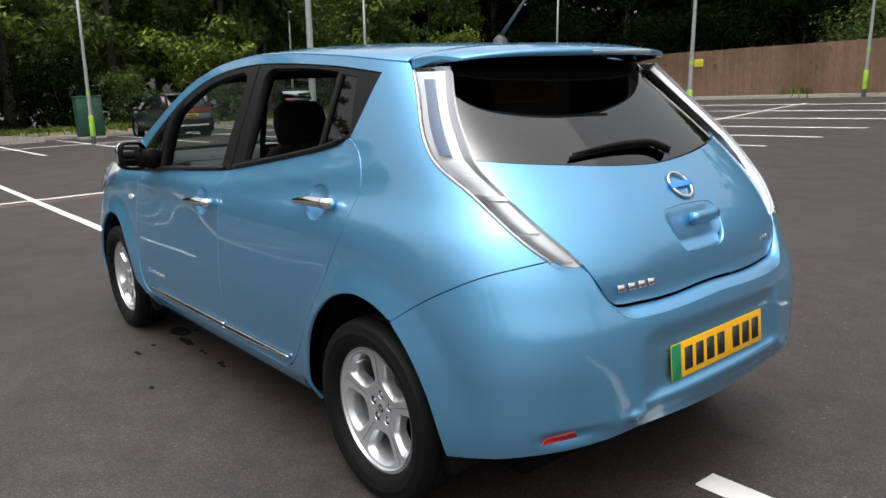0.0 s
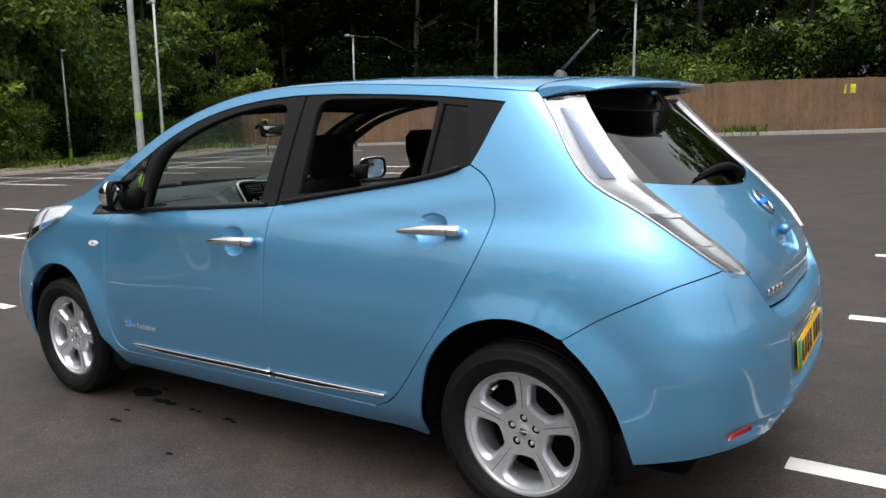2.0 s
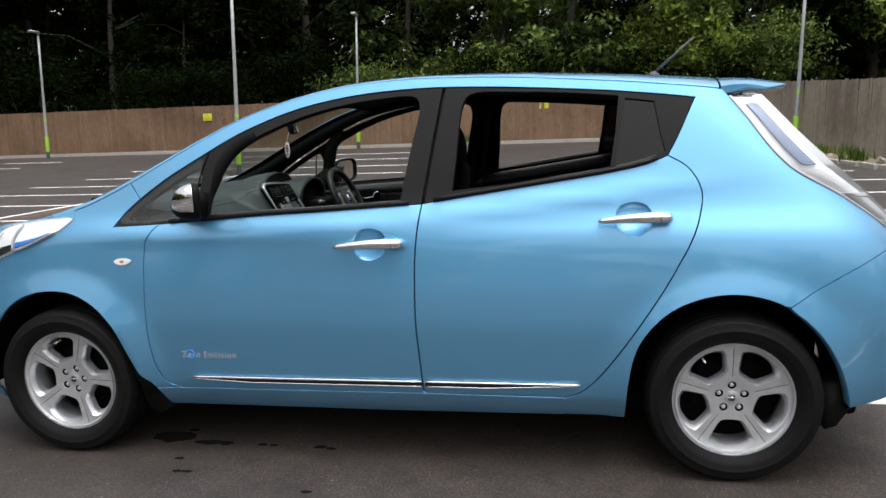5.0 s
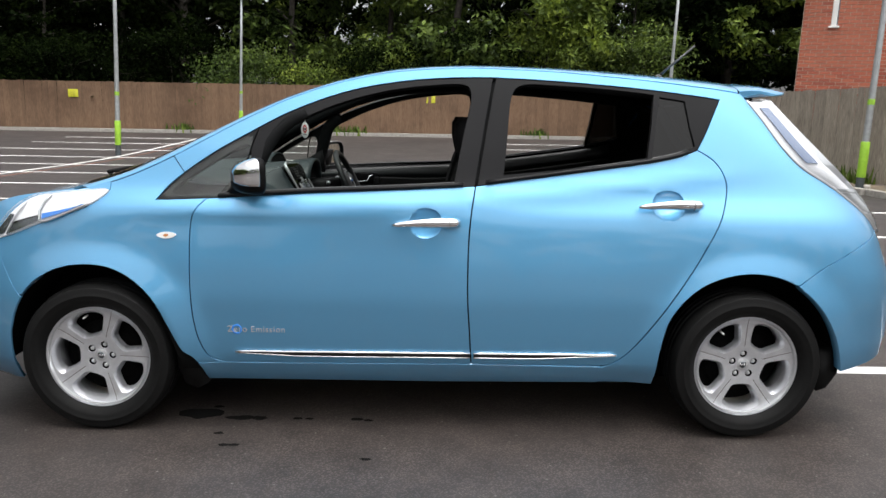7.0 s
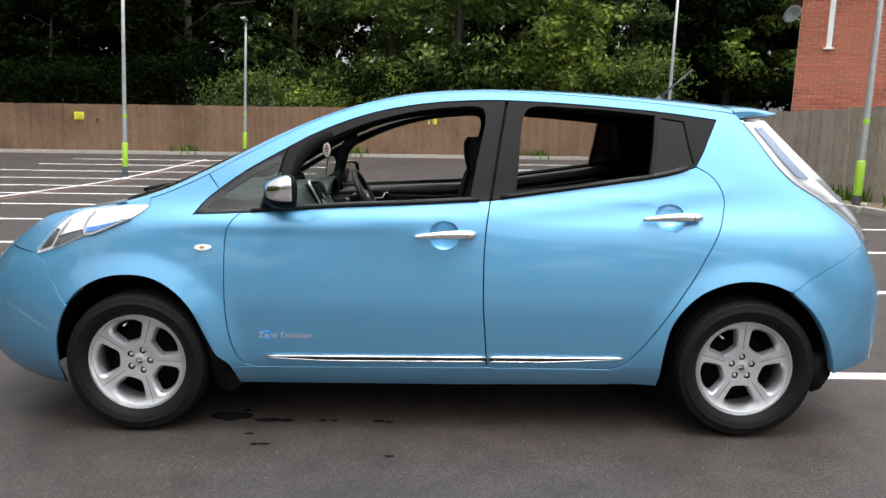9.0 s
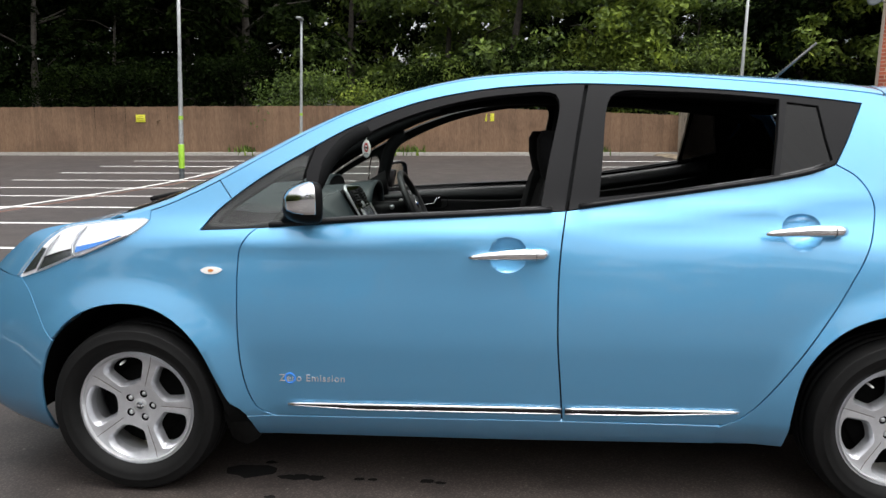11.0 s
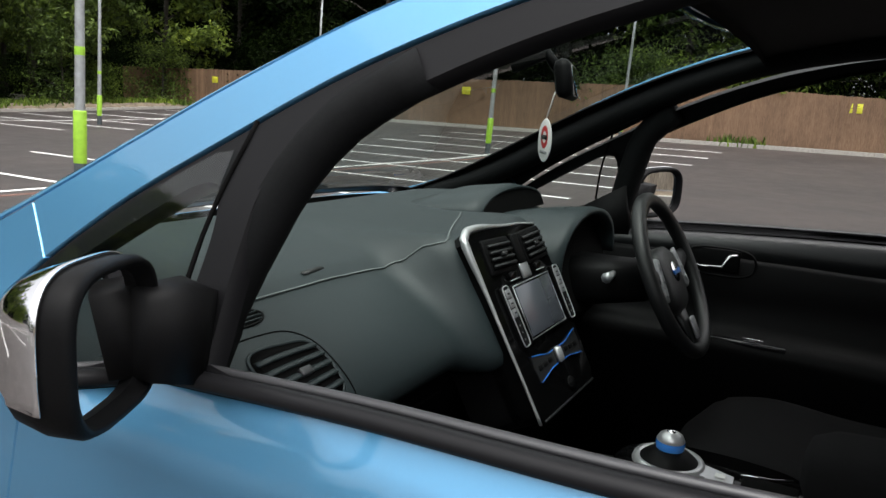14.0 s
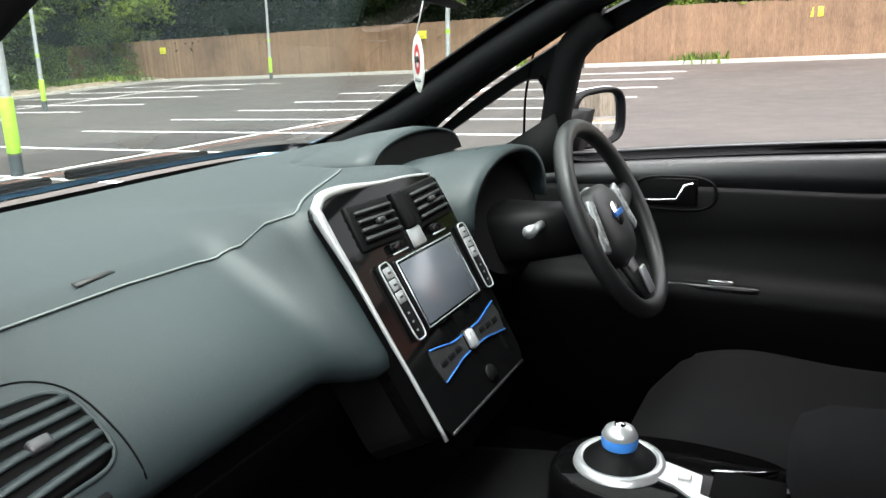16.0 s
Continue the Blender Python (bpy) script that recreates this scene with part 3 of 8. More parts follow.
DLO_SEAM = float(np.interp(-0.9865, [p[0] for p in cut(DLO_TOP)], [p[1] for p in cut(DLO_TOP)]))
for sgn, surf in ((-1, left), (1, right)):
    fl = sgn > 0
    # fender
    fender = (cut(CUT_F) + [(-0.925, 0.304)] + arch_front[:k_front + 1] + cut(NOSE_CUT)[::-1][1:] + lamp_low[::-1][1:]
              + rail_run(-1.285, -1.035, 0.001) + [(-0.9865, DLO_SEAM)] + [p for p in cut(DLO_TOP) if p[0] < -0.990][::-1] + [(-0.98, 0.977)])
    part("front_fender", sheet(fender, surf, flip=fl, step=0.025), PAINT, car)
    # one-piece body side: windscreen pillar, roof edge and rear quarter
    side = (rail_run(-1.035, 1.325) + cut(LAMP_OUT)[1:] + cut(BUMP_CUT)[1:] + arch_rear[:k_rear][::-1]
            + [(0.735, 0.225), (0.735, 0.300)] + cut(CUT_R)[::-1][1:] + cut(DLO_REAR)[::-1][1:] + [p for p in cut(DLO_TOP)[::-1][1:] if p[0] > -0.983] + [(-0.9865, DLO_SEAM)])
    part("rear_quarter_panel", sheet(side, surf, flip=fl, step=0.025), PAINT, car)
    # doors
    if sgn > 0:
        surf = right_door
    cups = [curve([(hx - 0.062, hz + 0.012), (hx - 0.050, hz + 0.042), (hx, hz + 0.058), (hx + 0.050, hz + 0.042), (hx + 0.062, hz + 0.012), (hx + 0.054, hz - 0.036), (hx, hz - 0.060), (hx - 0.054, hz - 0.036)], 0.008, True)
            for hx, hz in ((0.002, 0.898), (0.995, 0.979))]
    d1 = part("front_door", sheet(cut(CUT_F)[::-1] + cut(BELT_F)[1:] + cut(CUT_B)[1:], surf, [cups[0]], flip=fl, gap=0.003), PAINT, car)
    d2 = part("rear_door", sheet(cut(CUT_B)[::-1] + cut(BELT_R)[1:] + cut(CUT_R)[1:], surf, [cups[1]], flip=fl, gap=0.003), PAINT, car)
    sill = [(-0.905, 0.215), (-0.916, 0.27), (-0.928, 0.301), (-0.82, 0.302), (0.20, 0.309), (0.741, 0.306), (0.741, 0.222), (0.06, 0.212), (-0.88, 0.212)]
    part("sill", sheet(sill, surf, flip=fl, depth=0.03, gap=0.0, lift=-0.0008), PAINT, car)
    # black window surrounds with the openings in them
    hole_q = curve([(-1.030, 1.004), (-0.98, 1.052), (-0.90, 1.106), (-0.82, 1.156), (-0.755, 1.193), (-0.728, 1.196), (-0.720, 1.165), (-0.728, 1.10), (-0.745, 1.035), (-0.79, 1.010), (-0.90, 1.002)], 0.015, True)
    hole_f = cut([(-0.682, 1.020), (-0.680, 1.08), (-0.672, 1.15), (-0.658, 1.210), (-0.61, 1.255), (-0.506, 1.310), (-0.408, 1.354), (-0.311, 1.388), (-0.191, 1.420), (-0.074, 1.441), (0.041, 1.453), (0.13, 1.458), (0.172, 1.448), (0.183, 1.41), (0.165, 1.31), (0.15, 1.243), (0.116, 1.058)], 0.025) + cut([(0.04, 1.052), (-0.30, 1.035), (-0.645, 1.016)], 0.03)
    hole_r = cut([(0.322, 1.094), (0.335, 1.22), (0.352, 1.40), (0.368, 1.442), (0.405, 1.460), (0.55, 1.458), (0.683, 1.452), (0.80, 1.443), (0.945, 1.428)], 0.025) + cut([(0.932, 1.30), (0.912, 1.170)], 0.05) + cut([(0.80, 1.150), (0.55, 1.118), (0.34, 1.096)], 0.03)
    hole_b = [(0.972, 1.418), (1.075, 1.404), (1.092, 1.30), (1.110, 1.222), (1.04, 1.190), (0.935, 1.172)]
    frame1 = cut(DLO_TOP[:8]) + [(0.276, 1.487), (0.243, 1.30), (0.202, 1.046)] + cut(BELT_F)[::-1][1:-1] + [(-0.885, 0.982), (-0.98, 0.977)]
    frame2 = [(0.286, 1.487)] + cut(DLO_TOP[8:]) + cut(DLO_REAR)[1:] + cut(BELT_R)[::-1][1:-1] + [(0.212, 1.048), (0.253, 1.30)]
    part("window_frame", sheet(frame1, surf, [hole_q, hole_f], flip=fl, step=0.03, lift=-0.004, depth=0.030), BLACK, d1, "satin black window frame")
    part("window_frame", sheet(frame2, surf, [hole_r, hole_b], flip=fl, step=0.03, lift=-0.004, depth=0.030), BLACK, d2, "satin black window frame")
    q_edge = [p for p in cut(DLO_TOP) if -1.075 < p[0] < -0.735]
    q_pane = [(x, z - 0.010) for x, z in q_edge] + [(-0.712, 1.235), (-0.740, 1.10), (-0.765, 0.998), (-0.90, 0.988), (-1.05, 0.984)]
    part("quarter_glass", sheet(q_pane, surf, flip=fl, gap=0.0, lift=-0.001, depth=0.0015), CLEAR, d1, "glossy fixed corner glass with a black printed edge")
    seam = [(x, sgn * (float(side_y(x, z)) - 0.0035), z) for x, z in curve([(-0.690, 1.268), (-0.702, 1.235), (-0.718, 1.190), (-0.732, 1.140), (-0.745, 1.06)], 0.03)]
    part("frame_seam", tube(seam, 0.0030, 6), DARK, d1, "dark seam in the window frame")
    part("fixed_glass", sheet(hole_b, surf, flip=fl, gap=-0.008, lift=-0.014, depth=0.004), TINT, d2, "dark tinted fixed glass")
    for d, run in ((d1, BELT_F), (d2, BELT_R)):
        pts = [(x, float(sgn * (side_y(x, z + 0.006) + 0.003)), z + 0.008) for x, z in cut(run, 0.05)][1:-1]
        part("weather_strip", tube(pts, 0.013, 10, flat=0.75), BLACK, d, "black rubber belt strip")
        lip = [(x, y - sgn * 0.020, z + 0.006) for x, y, z in pts]
        part("strip_lip", tube(lip, 0.0065, 8, flat=0.7), BELTGREY, d, "grey inner lip of the belt strip")
    # a darker seam behind the panels, so that the joints read as gaps
    inner = [(-1.0, 0.26), (-1.0, 0.30), (-1.10, 0.60), (-1.30, 0.735), (-1.35, 0.98), (-1.0, 0.968), (1.06, 1.16), (1.30, 1.25), (1.42, 1.22), (1.75, 0.93), (1.66, 0.70), (1.35, 0.73), (1.08, 0.65), (0.96, 0.50), (0.94, 0.26)]
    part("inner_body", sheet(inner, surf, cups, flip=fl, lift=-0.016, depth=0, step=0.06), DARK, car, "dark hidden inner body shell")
    edge_in = rail_run(-1.27, 1.22, 0.004) + [(x, z + 0.004) for x, z in cut(DLO_TOP)[::-1]] + [(-1.20, 1.012)]
    part("roof_edge_lining", sheet(edge_in, surf, flip=fl, lift=-0.010, depth=0.0, step=0.05), LINER, car, "dark inner face of the roof edge")
    # handles, recessed cups, moulding, badge, repeater
    for door, hx, hz, ln in ((d1, 0.004, 0.897, 0.268), (d2, 0.995, 0.980, 0.258)):
        y = float(side_y(hx, hz))
        cup = cups[0] if door is d1 else cups[1]

        def bowl(x, z, hx=hx, hz=hz + 0.001, sgn=sgn):
            q = np.clip(1 - ((x - hx) / 0.068) ** 2 - ((z - hz) / 0.064) ** 2, 0, 1)
            return np.stack([x, sgn * (side_y(x, z) - 0.001 - 0.022 * q ** 0.7), z], 1)
        part("handle_cup", sheet(cup, bowl, flip=fl, step=0.008, gap=-0.003, depth=0.0), PAINT, door)
        pts, rad = [], []
        for i in range(15):
            s = i / 14
            x = hx - ln / 2 + ln * s
            z = hz - 0.004 + 0.010 * s + 0.006 * math.sin(math.pi * s)
            pts.append((x, sgn * (float(side_y(x, z)) + 0.014 + 0.026 * math.sin(math.pi * min(1, 0.12 + 0.86 * s)) ** 0.5), z))
            rad.append(0.005 + 0.0155 * min(1, (s * 1.6 + 0.02)) ** 0.6 * (1 if s < 0.95 else 0.80))
        hb = tube(pts, rad, 12, flat=1.0)
        handle = part("door_handle", hb, CHROME, door, "chrome pull handle")
        seam_x = hx + 0.36 * ln
        seam_z = hz + 0.006
        sy = float(side_y(seam_x, seam_z)) + 0.034
        ring = [(seam_x, sgn * (sy + 0.0185 * math.cos(a)), seam_z + 0.0195 * math.sin(a)) for a in np.linspace(0, 2 * math.pi, 17)]
        part("handle_joint", tube(ring, 0.0009, 5, caps=False, up=(1, 0, 0)), INK, handle, "dark joint line of the handle")
    for a, b, door in ((-0.775, 0.195, d1), (0.208, 0.80, d2)):
        lo, hi = [], []
        for x in np.linspace(a, b, 24):
            taper = min(1.0, 0.25 + (b - x) / 0.45) if door is d2 else min(1.0, 0.35 + (x - a) / 0.4)
            lo.append((x, 0.357 - 0.021 * taper + 0.004 * (x + 0.8)))
            hi.append((x, 0.357 + 0.003 + 0.004 * (x + 0.8)))
        strip = part("side_moulding", sheet(hi + lo[::-1], surf, flip=fl, step=0.02, gap=0, lift=0.008, depth=0.009), GLOSSY, door, "chrome and black door moulding")
        ridge = [(x, sgn * (float(side_y(x, z)) + 0.008), z - 0.002) for x, z in hi]
        part("chrome_strip", tube(ridge, 0.0042, 8), CHROME, strip, "thin chrome strip")
        ridge = [(x, sgn * (float(side_y(x, z)) + 0.008), z + 0.002) for x, z in lo]
        part("chrome_strip", tube(ridge, 0.0024, 6), CHROME, strip, "thin chrome strip")
    rep = part("side_repeater", sheet(curve([(-1.083, 0.832), (-1.066, 0.843), (-1.045, 0.846), (-1.02, 0.843), (-1.005, 0.835), (-1.02, 0.824), (-1.045, 0.819), (-1.07, 0.823)], 0.008, True), surf, flip=fl, step=0.01, gap=0, lift=0.006, depth=0.007), WHITE, car, "clear side indicator with amber bulb")
    part("bulb", sheet(curve([(-1.056, 0.832), (-1.045, 0.838), (-1.034, 0.833), (-1.045, 0.826)], 0.006, True), surf, flip=fl, step=0.01, gap=0, lift=0.0075, depth=0.001), AMBER, rep, "amber bulb")
    surf = left if sgn < 0 else right
    # headlamp: bright shell, blue fin, dark front well and lens
    outline = curve(HEADLAMP, 0.025, True)
    hl = part("headlamp", sheet(outline, surf, flip=fl, lift=0.004, step=0.025, depth=0.03), HEADBACK, car, "large clear headlamp with silver reflector")
    fin = [(-1.553, 0.884), (-1.548, 0.909), (-1.49, 0.921), (-1.43, 0.934), (-1.378, 0.948), (-1.44, 0.921), (-1.50, 0.899)]
    part("blue_fin", sheet(fin, surf, flip=fl, lift=0.012, step=0.02, depth=0.01), BLUEGLOW, hl, "blue reflector fin")
    part("fin_edge", tube([(x, sgn * (float(side_y(x, z)) + 0.013), z) for x, z in curve([(-1.558, 0.915), (-1.560, 0.884), (-1.548, 0.877), (-1.46, 0.909), (-1.36, 0.954)], 0.03)], 0.0045, 6), SILVER, hl, "silver rim of the fin")
    well = [(-1.770, 0.802), (-1.735, 0.846), (-1.69, 0.902), (-1.672, 0.900), (-1.695, 0.855), (-1.712, 0.822)]
    part("lamp_well", sheet(well, surf, flip=fl, lift=0.010, step=0.015, depth=0.006), DARKCHROME, hl, "grey indicator well")
    part("lamp_divider", tube([(x, sgn * (float(side_y(x, z)) + 0.012), z) for x, z in ((-1.556, 0.876), (-1.562, 0.915), (-1.545, 0.955), (-1.520, 0.984))], 0.005, 6), SILVER, hl, "grey lamp divider")
    part("lamp_divider", tube([(x, sgn * (float(side_y(x, z)) + 0.012), z) for x, z in ((-1.700, 0.822), (-1.682, 0.862), (-1.660, 0.905), (-1.625, 0.955))], 0.004, 6), SILVER, hl, "grey lamp divider")
    part("lamp_shade", sheet([(-1.698, 0.820), (-1.676, 0.866), (-1.62, 0.884), (-1.566, 0.899), (-1.560, 0.877), (-1.63, 0.848)], surf, flip=fl, lift=0.010, step=0.02, depth=0.004), DARKCHROME, hl, "dark lower lamp bowl")
    part("bowl_edge", tube([(x, sgn * (float(side_y(x, z)) + 0.013), z) for x, z in ((-1.676, 0.868), (-1.655, 0.876), (-1.62, 0.887), (-1.567, 0.901))], 0.0032, 6), GLOSSY, hl, "dark bowl edge")
    brow_out = [(x, float(rail_z(x)) + 0.002) for x in np.linspace(-1.95, -1.285, 22)] + cut(HEADLAMP[:7], 0.03)[::-1]
    part("bonnet_edge", sheet(brow_out, surf, flip=fl, gap=0.001, step=0.03), PAINT, car)
    part("lens", sheet(outline, surf, flip=fl, lift=0.020, step=0.025, depth=0.016), LENS, hl, "clear plastic lens")
    # mirror
    arm = loft([[(x + (0.048 if sgn > 0 else 0.0), sgn * y, z) for x, z in q] for y, q in ((0.735, ((-0.86, 0.985), (-0.700, 0.995), (-0.690, 1.090), (-0.730, 1.090), (-0.80, 1.05))),
                                                            (0.775, ((-0.80, 0.998), (-0.672, 1.000), (-0.658, 1.105), (-0.700, 1.112), (-0.76, 1.05))),
                                                            (0.845, ((-0.755, 1.030), (-0.665, 1.026), (-0.650, 1.108), (-0.695, 1.114), (-0.745, 1.06))))])
    mir = part("door_mirror", arm, PLASTIC, d1, "door mirror with chrome cap")
    mc, mu, mf = Vector((-0.646 if sgn < 0 else -0.598, sgn * 0.888, 1.082)), Vector((0.50, sgn * 0.866, 0.06)).normalized(), Vector((-0.866, sgn * 0.50, 0)).normalized()

    def mirror_ring(f, a, b, du=0.0, dv=0.0, t0=0.0, t1=2 * math.pi, n=36, ends=False):
        out = []
        for t in np.linspace(t0, t1, n, endpoint=ends):
            u = a * math.copysign(abs(math.cos(t)) ** 0.55, math.cos(t)) + du
            v = b * math.copysign(abs(math.sin(t)) ** 0.6, math.sin(t)) + dv
            out.append(tuple(mc + mu * u + mf * f + Vector((0, 0, v))))
        return out
    steps = ((0.014, 0.074, 0.058), (0.0, 0.079, 0.063), (-0.002, 0.085, 0.068), (0.006, 0.090, 0.072), (0.030, 0.088, 0.070), (0.060, 0.077, 0.062), (0.085, 0.056, 0.047), (0.100, 0.028, 0.026), (0.104, 0.006, 0.006))
    part("mirror_shell", loft([mirror_ring(f, a, b, -0.25 * max(0, f - 0.03), -0.1 * max(0, f - 0.03)) for f, a, b in steps]), PLASTIC, mir, "black mirror housing")
    cap = loft([mirror_ring(f, a + 0.003, b + 0.003, -0.25 * max(0, f - 0.03), -0.1 * max(0, f - 0.03), -0.32, math.pi + 0.32, 30, True) for f, a, b in ((0.024, 0.089, 0.071),) + steps[4:]], False, False)
    bmesh.ops.solidify(cap, geom=cap.faces[:], thickness=0.003)
    part("mirror_cap", cap, CHROME, mir, "polished chrome mirror cap")
    pane = mirror_ring(0.0135, 0.075, 0.059)
    part("mirror_glass", loft([pane, [tuple(Vector(p) + 0.002 * mf) for p in pane]]), MIRROR, mir, "mirror glass", smooth=False)

# ---------------------------------------------------------------- rear end, outlines in the rear elevation (y, z)
LAMP_IN = [(0.495, 1.420), (0.543, 1.346), (0.583, 1.270), (0.615, 1.190), (0.629, 1.145), (0.628, 1.095), (0.618, 1.052), (0.603, 0.995), (0.578, 0.945), (0.522, 0.857)]


def lamp_outline():
    """The tail lamp's outline on the rear elevation: inner edge down, outer edge up."""
    out = [(float(side_y(x, z)), z) for x, z in cut(LAMP_OUT, 0.03)]
    return cut(LAMP_IN, 0.03), out


inn, outer = lamp_outline()
for sgn in (-1, 1):

    def corner(u, v, sgn=sgn):
        """Between the two edges of the lamp: u goes across, v is the height."""
        zi, yi = np.array([p[1] for p in inn])[::-1], np.array([p[0] for p in inn])[::-1]
        zo, yo = np.array([p[1] for p in outer])[::-1], np.array([p[0] for p in outer])[::-1]
        a, b = np.interp(v, zi, yi), np.interp(v, zo, yo)
        xa, xb = rear_x(a, v), np.array([np.interp(q, [p[1] for p in cut(LAMP_OUT, 0.03)][::-1], [p[0] for p in cut(LAMP_OUT, 0.03)][::-1]) for q in np.atleast_1d(v)])
        s = u
        proud = 0.012 + 0.040 * np.clip((v - 0.88) / 0.26, 0, 1)
        xa, a = xa + proud, a + 0.75 * proud
        bulge = 0.014 * np.sin(np.pi * np.clip(s, 0, 1))
        x, y = xa + (xb - xa) * s, a + (b - a) * s
        nx, ny = (b - a), -(xb - xa)
        ln = np.maximum(np.hypot(nx, ny), 1e-6)
        return np.stack([x + bulge * nx / ln, sgn * (y + bulge * ny / ln), v], 1)
    flip = sgn < 0

    def strip(u0, u1, z0, z1):
        return [(u0, z1), (u1, z1), (u1, z0), (u0, z0)]

    def lamp_sheet(outline, lift, depth, step=0.04):
        def f(u, v):
            return corner(u * 8, v)
        return sheet([(u / 8, v) for u, v in resample(outline, 0.03)], f, gap=0, lift=lift, depth=depth, step=0.02, flip=flip)
    lamp = part("tail_lamp", lamp_sheet(strip(0, 1, 0.862, 1.413), -0.012, 0.02), LAMPBACK, car, "tall clear tail lamp with silver reflector")
    part("blue_strip", lamp_sheet(strip(0.40, 0.72, 1.16, 1.385), -0.004, 0.006), LAMPBLUE, lamp, "blue-grey lamp strip")
    part("divider", lamp_sheet(strip(0.0, 1.0, 1.040, 1.052), -0.002, 0.008), SILVER, lamp, "silver divider")
    part("reflector_panel", lamp_sheet(strip(0.12, 0.86, 0.955, 1.035), -0.004, 0.006), SILVER, lamp, "grey indicator reflector")
    part("reflector_panel", lamp_sheet(strip(0.12, 0.86, 0.875, 0.945), -0.004, 0.006), SILVER, lamp, "grey reversing reflector")
    part("lens", lamp_sheet(strip(0, 1, 0.858, 1.417), 0.004, 0.012), LENS, lamp, "clear plastic lens")
    vz = np.linspace(0.862, 1.413, 40)
    rim_in = corner(np.zeros(40), vz)
    foot_in = np.stack([rear_x(np.abs(rim_in[:, 1]) - 0.004, vz) - 0.008, rim_in[:, 1], vz], 1)
    part("lamp_cheek", loft([[tuple(p) for p in rim_in], [tuple(p) for p in foot_in]], False, False), SILVER, lamp, "inner cheek of the lamp")
    edge_pts = [tuple(p) for p in corner(np.full(40, 1.0), np.linspace(0.864, 1.412, 40))]
    part("lamp_rim", tube(edge_pts, 0.006, 6), SILVER, lamp, "pale lamp rim")

GATE_LOW = [(0.508, 0.83), (0.488, 0.795), (0.445, 0.738), (0.33, 0.725), (0.20, 0.722), (0.0, 0.728), (-0.20, 0.722), (-0.33, 0.725), (-0.445, 0.738), (-0.488, 0.795), (-0.508, 0.83)]
GLASS_LOW = [(0.629, 1.144), (0.545, 1.131), (0.377, 1.113), (0.20, 1.096), (0.0, 1.086), (-0.20, 1.096), (-0.377, 1.113), (-0.545, 1.131), (-0.629, 1.144)]
in_low = [p for p in inn if p[1] <= 1.144]
in_high = [p for p in inn if p[1] > 1.144]


def gate_skin(y, z):
    """The tailgate stands a little inside the bumper towards its lower edge."""
    p = back(y, z)
    p[:, 0] -= 0.030 * np.clip((0.86 - z) / 0.12, 0, 1) ** 2
    q = np.exp(-((y - 0.0) / 0.30) ** 4) * np.exp(-((z - 0.80) / 0.06) ** 2)
    p[:, 0] -= 0.006 * q
    return p


gate_outline = cut(GLASS_LOW)[::-1] + in_low[1:] + cut(GATE_LOW)[1:-1] + [(-y, z) for y, z in in_low[::-1]][:-1]
RECESS = curve([(-0.135, 0.945), (-0.05, 0.958), (0.05, 0.958), (0.135, 0.945), (0.128, 0.885), (0.098, 0.838), (0.0, 0.828), (-0.098, 0.838), (-0.128, 0.885)], 0.012, True)
gate = part("tailgate", sheet(gate_outline, gate_skin, [RECESS], gap=0.003, depth=0.02), PAINT, car)
def recess_bowl(y, z):
    p = gate_skin(y, z)
    q = np.clip(np.minimum((0.135 - np.abs(y)) / 0.03, (z - 0.83) / 0.03), 0, 1)
    p[:, 0] += -0.003 - 0.030 * q * np.clip((0.955 - z) / 0.11, 0, 1)
    return p


part("charge_recess", sheet(RECESS, recess_bowl, gap=-0.002, depth=0.002, step=0.012), PAINT, gate, "recessed grip below the badge")
grip = loft([[(float(rear_x(y, 0.9)) + dx - 0.004, y, 0.918 + dz) for dx, dz in ((-0.01, 0.02), (0.012, 0.018), (0.016, -0.004), (0.004, -0.018), (-0.01, -0.012))] for y in np.linspace(-0.02, 0.115, 8)])
part("grip", grip, PAINT, gate)
glass_outline = cut(GLASS_LOW) + [(-y, z) for y, z in in_high[::-1]][1:] + [(-0.30, 1.43), (0.30, 1.43)] + in_high[:-1]
part("rear_window", sheet(glass_outline, back, gap=0.003, depth=0.006, lift=-0.006), REARGLASS, gate, "dark tinted rear window")
band = [(0.47, 1.428), (0.30, 1.432), (-0.30, 1.432), (-0.47, 1.428), (-0.495, 1.395), (-0.385, 1.376), (-0.17, 1.366), (0.0, 1.364), (0.17, 1.366), (0.385, 1.376), (0.495, 1.395)]
part("window_band", sheet(band, back, gap=0, depth=0.002, lift=-0.002, step=0.05), GLOSSY, gate, "black printed band of the rear window")
emblem = lathe([(0.052, 0), (0.056, 0.004), (0.052, 0.008), (0.044, 0.008), (0.041, 0.004), (0.044, 0)], 36, look((float(rear_x(0.03, 1.012)) + 0.002, 0.03, 1.014), (float(rear_x(0.03, 1.012)) - 0.998, 0.03, 0.114)))
badge = part("round_badge", emblem, CHROME, gate, "round chrome and blue badge")
part("badge_bar", block((0.006, 0.118, 0.022), pose(float(rear_x(0.03, 1.012)) + 0.006, 0.03, 1.018, 0, -42, 0), 0.002), BLUEGLOW, badge, "blue badge bar")
for i in range(4):
    y = -0.415 + 0.040 * i
    part("chrome_letter_bar", block((0.004, 0.028, 0.020), pose(float(rear_x(y, 0.778)) - 0.008, y, 0.778, 0, -14, -12), 0.0015), CHROME, gate, "chrome badge bar")
for i in range(3):
    y = 0.355 + 0.026 * i
    part("chrome_letter_bar", block((0.004, 0.020, 0.012), pose(float(rear_x(y, 0.80)) - 0.008, y, 0.80, 0, -14, 20), 0.0015), CHROME, gate, "chrome badge bar")
